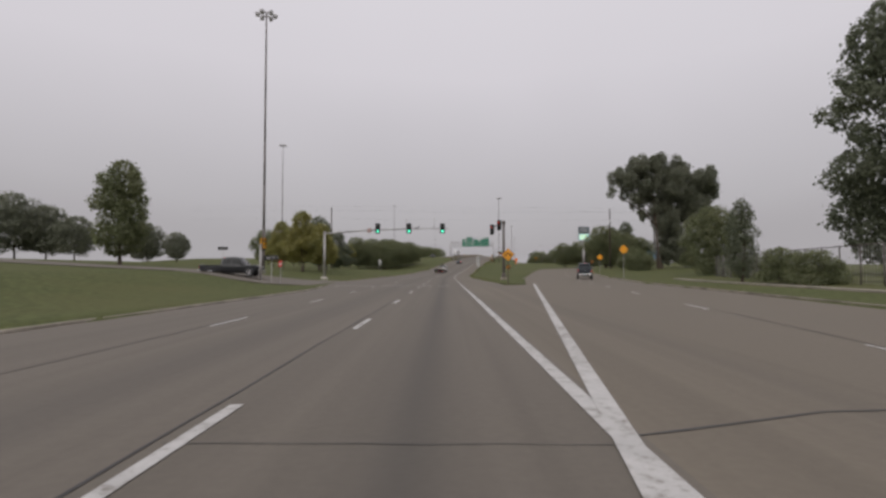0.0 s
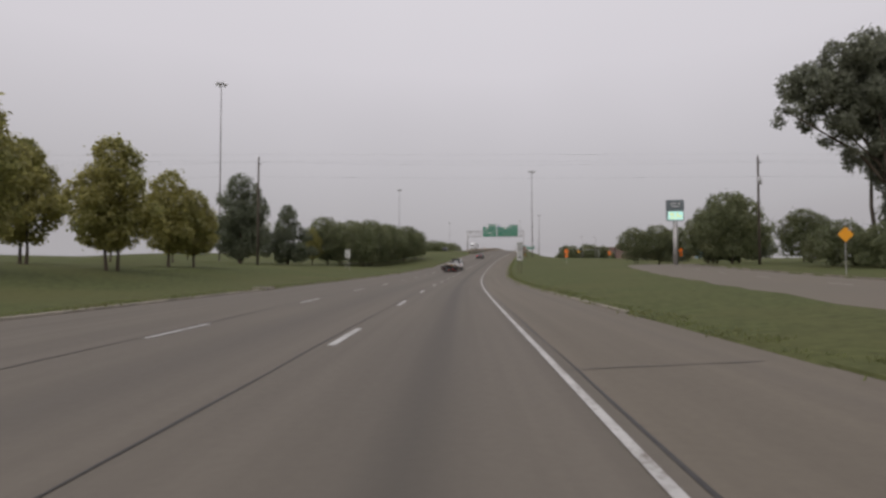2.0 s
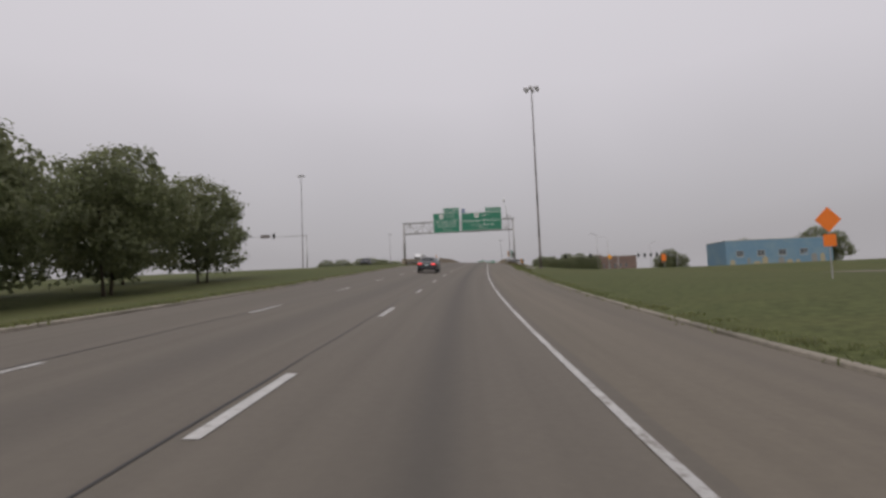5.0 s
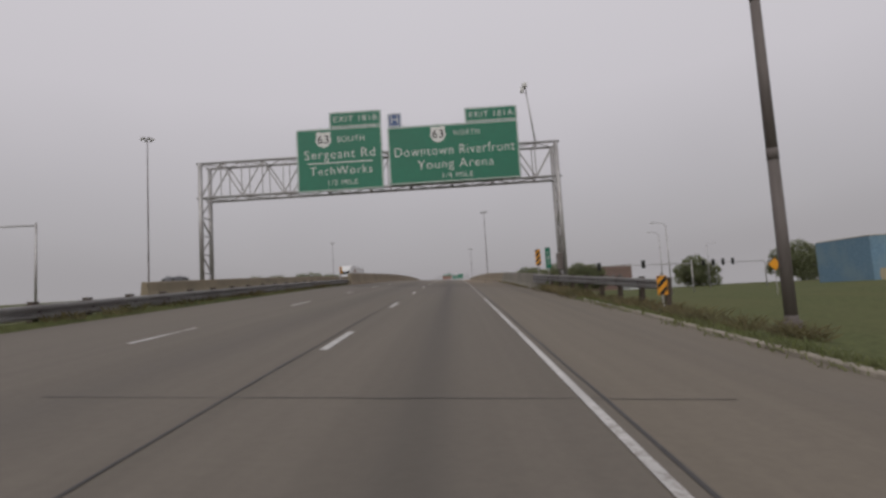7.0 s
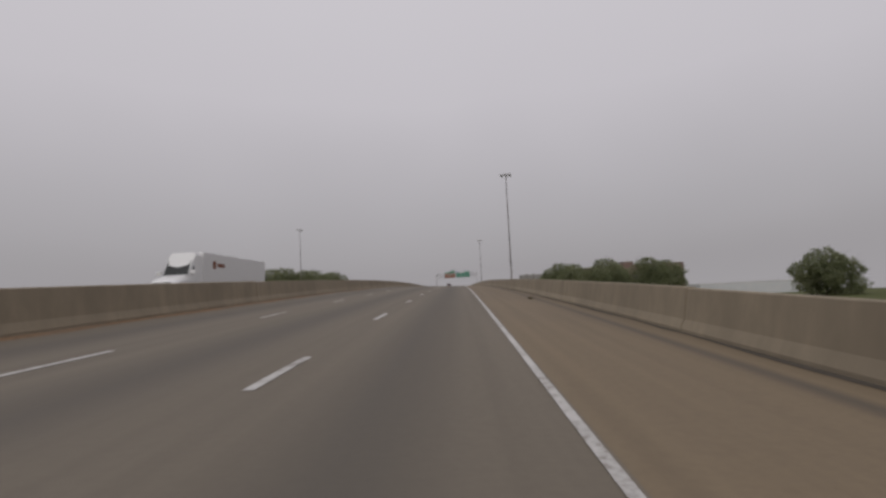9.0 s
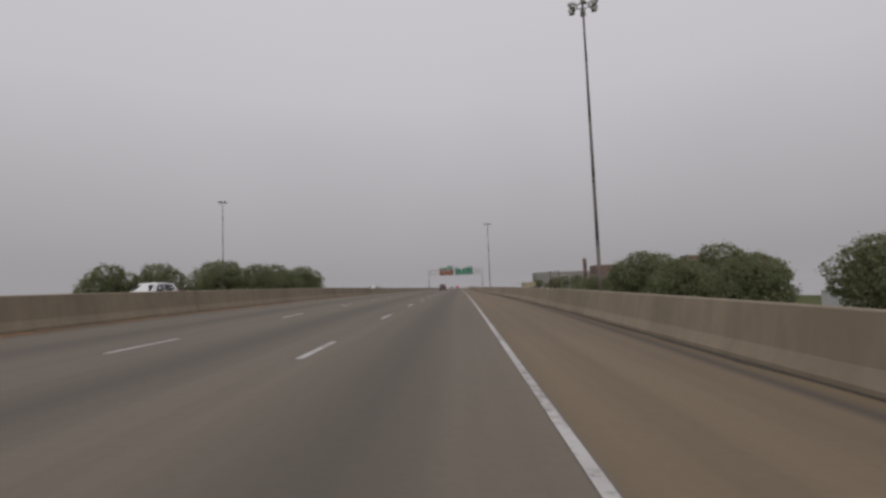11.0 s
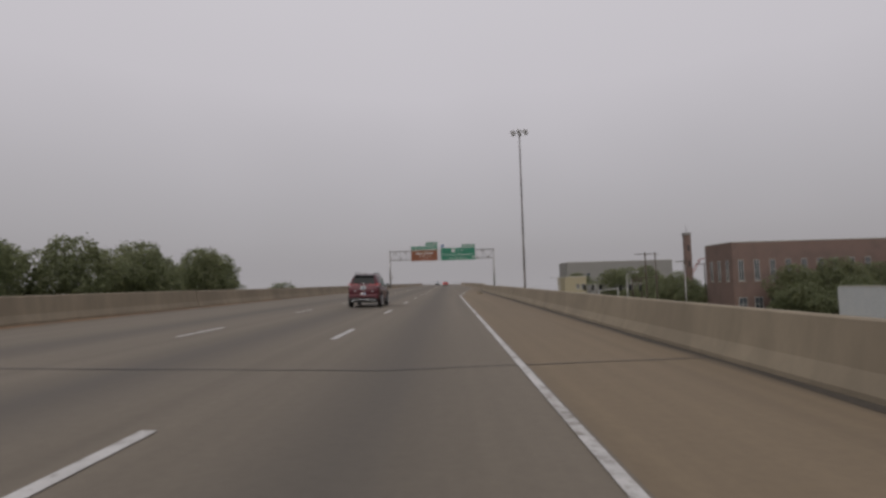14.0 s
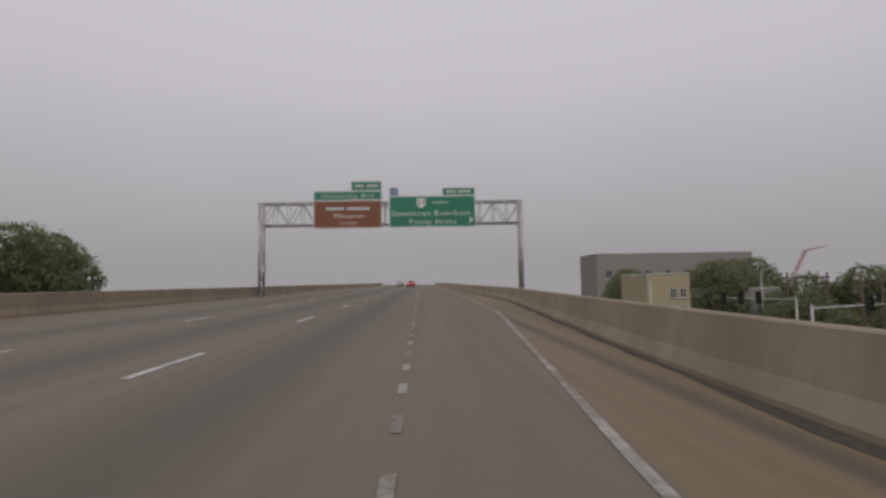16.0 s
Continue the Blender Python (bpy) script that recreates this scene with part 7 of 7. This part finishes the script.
# a red crane far off and braced timber poles on the street
x, y, _ = road_point(690, 85)
b = thing("mobile_crane", "red mobile crane with a folded lattice boom", "crane", pose(x, y, 5, 0, 0, 10))
CRANE_RED = material("faded_red_crane_paint", (.22, .05, .035), .55, spread=.2, grain=4)
bm = bmesh.new(); add_box(bm, (5, 2.6, 1.2), (0, 0, 1.3), bevel=.1); part("carrier", bm, CRANE_RED, b)
bm = bmesh.new(); add_box(bm, (2.4, 2.2, 2.4), (-.6, 0, 3.1), bevel=.2); part("cab", bm, CRANE_RED, b)
for x0 in (-1.7, 1.7):
    for q in (-1, 1):
        bm = bmesh.new(); add_tube(bm, (x0, q * .9, .6), (x0, q * 1.3, .6), .6, .6, 16); part("wheel", bm, TYRE, b)
bm = bmesh.new()
foot, tip = Vector((.2, 0, 4.0)), Vector((8.5, 0, 15.5))
for q in (-.3, .3):
    for h in (0, .7):
        add_tube(bm, foot + Vector((-h, q, h * .6)), tip + Vector((-h * .4, q, h * .3)), .07, .05, 6)
for k in range(14):
    a, c = foot.lerp(tip, k / 14), foot.lerp(tip, (k + 1) / 14)
    add_tube(bm, a + Vector((0, -.3, 0)), c + Vector((-.55, .3, .38)), .035, sides=5)
    add_tube(bm, a + Vector((-.55, .3, .38)), c + Vector((0, -.3, 0)), .035, sides=5)
part("boom", bm, CRANE_RED, b, "red lattice boom")
bm = bmesh.new(); add_tube(bm, tip, tip + Vector((7.5, 0, 1.2)), .16, .08, 8); part("jib", bm, CRANE_RED, b)

def pole_frame(s, u, h, wide):
    b = thing("pole_frame", "two dark timber poles joined by a crossbar", "utility pole", stand(s, u, 5.0), "braced poles")
    for q in (0, wide):
        bm = bmesh.new(); add_tube(bm, (q, 0, -.3), (q, 0, h + .5), .15, .11, 8); part("pole", bm, WOOD_POLE, b)
    bm = bmesh.new(); add_box(bm, (wide + .8, .12, .16), (wide / 2, 0, h - .2), bevel=.02); part("crossbar", bm, WOOD_POLE, b)
pole_frame(640, 51.6, 9.3, 5.4)
pole_frame(618, 43.1, 8.6, 1.9)

# wire fence and shrubs beside the side road
b = thing("mesh_fence", "tall grey wire-mesh fence behind the verge", "fence", stand(66, 35, .35))
for k in range(19):
    bm = bmesh.new(); add_tube(bm, (-k * .45, -k * 2.5, -.3), (-k * .45, -k * 2.5, 2.75), .05, sides=8); part("post", bm, STEEL_DARK, b)
for z in (.3, 2.7):
    bm = bmesh.new(); add_tube(bm, (0, 0, z), (-18 * .45, -18 * 2.5, z), .03, sides=6); part("rail", bm, STEEL_DARK, b)
n_wire = 150
for k in range(n_wire):
    f = k / n_wire * 18
    bm = bmesh.new(); add_tube(bm, (-f * .45, -f * 2.5, .1), (-f * .45, -f * 2.5, 2.7), .012, sides=3, caps=False); part("wire", bm, STEEL, b)

for s, u, k, r in ((57, 34.5, .7, 0), (51, 33, .6, 50), (43, 28.7, .8, 100), (38, 28, .7, 150), (72, 38, .9, 20)):
    plant("bush", s, u, k, r)
# trees on the lower ground along the bridge
for s, u, k, r in ((452, 38, 1.05, 0), (461, 34, 1.08, 70), (470, 38, 1.12, 130), (478, 34, 1.3, 200), (486, 39, 1.3, 260), (466, 47, 1.15, 20), (480, 49, 1.4, 110), (446, 50, 1.2, 10), (494, 37, 1.0, 300), (455, 58, 1.15, 44), (506, 33, .97, 15), (508, 40, 1.15, 95), (511, 48, 1.25, 185)):
    plant("round", s, u, k, r, 5.0, "broad dark green tree on low ground beyond the barrier")
for s, u, k, r in ((503, 30, .9, 0), (511, 33, .8, 60), (592, 64, 1.0, 20), (590, 72, 1.1, 90), (588, 80, 1.0, 160), (628, 66, 1.1, 200), (634, 50, 1.0, 33), (622, 56, 1.2, 10), (648, 60, 1.3, 140), (560, 66, .8, 77)):
    plant("hedge", s, u, k, r, 5.0, "dense green trees on the street below the barrier")
for s, u, k, r in ((600, -92, 2.5, 0), (618, -104, 2.6, 80), (590, -112, 2.4, 150), (632, -90, 2.5, 210), (652, -84, 2.3, 260), (668, -96, 2.7, 310), (570, -120, 2.3, 20), (700, -88, 2.7, 111), (724, -97, 2.7, 190)):
    plant("round", s, u, k, r, 4.0, "tall dark tree far beyond the median barrier")
for s, u, k, r in ((598, 66, 1.1, 0), (597, 73.5, 1.2, 80), (599, 82, 1.1, 160), (596, 91, 1.25, 240), (656, 50.5, 1.25, 20), (662, 57, 1.3, 140), (668, 64, 1.35, 220), (641, 63, 1.1, 300), (676, 45, 1.2, 60)):
    plant("round", s, u, k, r, 5.0, "dark green street tree below the bridge")
plant("hedge", 538, -60, 1.5, 30, 4.0, "yellow-green thicket beyond the median barrier")
plant("hedge", 532, -68, 1.45, 120, 4.0, "yellow-green thicket beyond the median barrier")
plant("hedge", 606, -30, 1.2, 120, 6.0, "yellow-green thicket beyond the median barrier")
for s, u, k, r in ((430, 124, 1.9, 0), (450, 96, 1.6, 120), (385, 130, 2.0, 180)):
    plant("hedge", s, u, k, r, 5.0, "dense green trees far below the bridge")

# weeds under the rail and along the kerb
def weeds(name, label, spots, high, seed, leaf="brown", n=60):
    rnd = np.random.RandomState(seed)
    verts, faces = [], []
    for s, u in spots:
        x, y, _ = road_point(s, u)
        z = max(land(s, u), road_point(s, u)[2]) if left_edge(s) < u < right_edge(s) else land(s, u)
        for k in range(n):
            a, q = rnd.uniform(0, 6.28), abs(rnd.normal(0, .25))
            bx, by = x + math.cos(a) * q, y + math.sin(a) * q
            h, w, lean = high * rnd.uniform(.35, 1.1), rnd.uniform(.01, .03), rnd.normal(0, high * .42, 2)
            c = len(verts)
            verts += [(bx - w, by, z - .03), (bx + w, by + w, z - .03), (bx + lean[0] + w * .6, by + lean[1], z + h * .7), (bx + lean[0] * 1.7, by + lean[1] * 1.7, z + h)]
            faces.append((c, c + 1, c + 2, c + 3))
    me = bpy.data.meshes.new(name)
    me.from_pydata(verts, [], faces)
    me.materials.append(LEAF[leaf])
    tagged(new(name, me), label, "weeds", kind="stuff")
rnd = random.Random(3)
weeds("weeds", "dry brown-green weeds under the guard rail", [(s := rnd.uniform(250, 272), max(right_edge(s) + .2, right_rail(s) + rnd.uniform(-1.0, .5))) for _ in range(130)], .42, 4, "brown", 26)
weeds("weeds", "dry brown-green weeds under the median guard rail", [(s := rnd.uniform(243, 288), left_edge(s) - rnd.uniform(.25, 1.1)) for _ in range(80)], .22, 5, "brown", 22)
weeds("kerb_grass", "ragged grass along the kerb", [(s := rnd.uniform(57, 250), right_edge(s) + abs(rnd.gauss(.3, .2)) + .1) for _ in range(560)], .075, 6, "lawn", 20)
weeds("kerb_grass", "tall grass hanging over the kerb near the rail", [(s := rnd.uniform(226, 262), right_edge(s) + rnd.uniform(.12, 1.2)) for _ in range(420)], .12, 9, "lawn", 26)
weeds("kerb_grass", "ragged grass along the kerb", [(s := rnd.uniform(64, 226), left_edge(s) - abs(rnd.gauss(.3, .2)) - .1) for _ in range(300)], .06, 7, "lawn", 18)

weeds("weeds", "small weeds in the joint along the barrier foot", [(s := rnd.uniform(274, 300), right_edge(s) - rnd.uniform(.02, .12)) for _ in range(40)], .16, 8, "brown", 16)

# fallen twigs on the shoulder
def fallen_branch(s, u, length, seed):
    rnd = random.Random(seed)
    b = thing("fallen_branch", "small leafy broken branch lying on the shoulder", "branch", plain_road(s, u, .02, rnd.uniform(0, 360)))
    bm = bmesh.new()
    for k in range(9):
        a = Vector((rnd.uniform(-.2, .2) * length, rnd.uniform(-.5, .2) * length, .02))
        add_tube(bm, a, a + Vector((rnd.uniform(-.4, .4) * length, rnd.uniform(.1, .5) * length, rnd.uniform(.0, .08))), .012, .004, 5)
    part("twigs", bm, BARK, b)
    me = crown_mesh([((rnd.uniform(-.25, .25) * length, rnd.uniform(-.3, .4) * length, .02 + .03 * min(1, length)), (.16 * length, .2 * length, .04 * min(1, length + .2))) for _ in range(7)], int(160 * min(1, length + .1)), .05 if length > .4 else .03, seed)
    me.materials.append(LEAF["brown"])
    ob = new("leaves", me)
    ob.parent = b
for s, u, w, k in ((490.5, 6.3, 1.25, 1), (338.2, 6.35, .5, 2), (296.6, 5.7, .26, 3), (555, 5.9, .5, 5)):
    fallen_branch(s, u, w, k)
stick = thing("fallen_stick", "long pale peeled stick lying on the shoulder", "stick", plain_road(489.9, 5.95, .03))
bm = bmesh.new()
knots = [(0, .1, 0), (.06, -.5, .01), (.02, -1.1, .02), (.14, -1.9, 0)]
for k, (a, b) in enumerate(zip(knots, knots[1:])):
    add_tube(bm, a, b, .026 - .006 * k, .02 - .006 * k, 7)
part("stem", bm, KERB, stick)
bm = bmesh.new(); add_tube(bm, (.04, -.8, .015), (-.16, -1.25, .03), .012, .005, 6); part("twig", bm, BARK, stick)

# ---------------------------------------------------------------- glowing wall painted as distant fog
def fog_glow_wall():
    m = bpy.data.materials.new("painted_fog_glow")
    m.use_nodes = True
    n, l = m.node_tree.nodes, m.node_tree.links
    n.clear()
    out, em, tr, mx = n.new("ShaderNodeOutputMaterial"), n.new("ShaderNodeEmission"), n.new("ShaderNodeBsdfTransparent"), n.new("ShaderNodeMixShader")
    # haze painted as horizon-grey emission, fading to clear towards the top
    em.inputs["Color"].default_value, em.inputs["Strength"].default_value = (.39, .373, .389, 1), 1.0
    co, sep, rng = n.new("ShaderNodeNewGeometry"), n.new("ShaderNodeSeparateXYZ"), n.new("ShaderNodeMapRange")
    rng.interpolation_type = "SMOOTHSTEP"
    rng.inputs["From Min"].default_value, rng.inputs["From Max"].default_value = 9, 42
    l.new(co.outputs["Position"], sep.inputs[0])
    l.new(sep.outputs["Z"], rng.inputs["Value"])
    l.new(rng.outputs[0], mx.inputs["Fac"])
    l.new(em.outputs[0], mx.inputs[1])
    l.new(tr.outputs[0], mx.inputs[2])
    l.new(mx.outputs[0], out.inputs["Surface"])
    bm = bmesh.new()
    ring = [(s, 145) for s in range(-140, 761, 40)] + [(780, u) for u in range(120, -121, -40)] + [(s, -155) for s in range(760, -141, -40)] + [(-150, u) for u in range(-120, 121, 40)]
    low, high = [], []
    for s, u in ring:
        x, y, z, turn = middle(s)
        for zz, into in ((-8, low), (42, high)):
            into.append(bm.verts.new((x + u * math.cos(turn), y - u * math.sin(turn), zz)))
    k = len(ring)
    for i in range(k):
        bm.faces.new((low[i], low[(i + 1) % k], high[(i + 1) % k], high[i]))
    tagged(mesh_object("backdrop", bm, m), "plain glowing grey wall painted as distant fog haze", "backdrop", kind="structure")
fog_glow_wall()
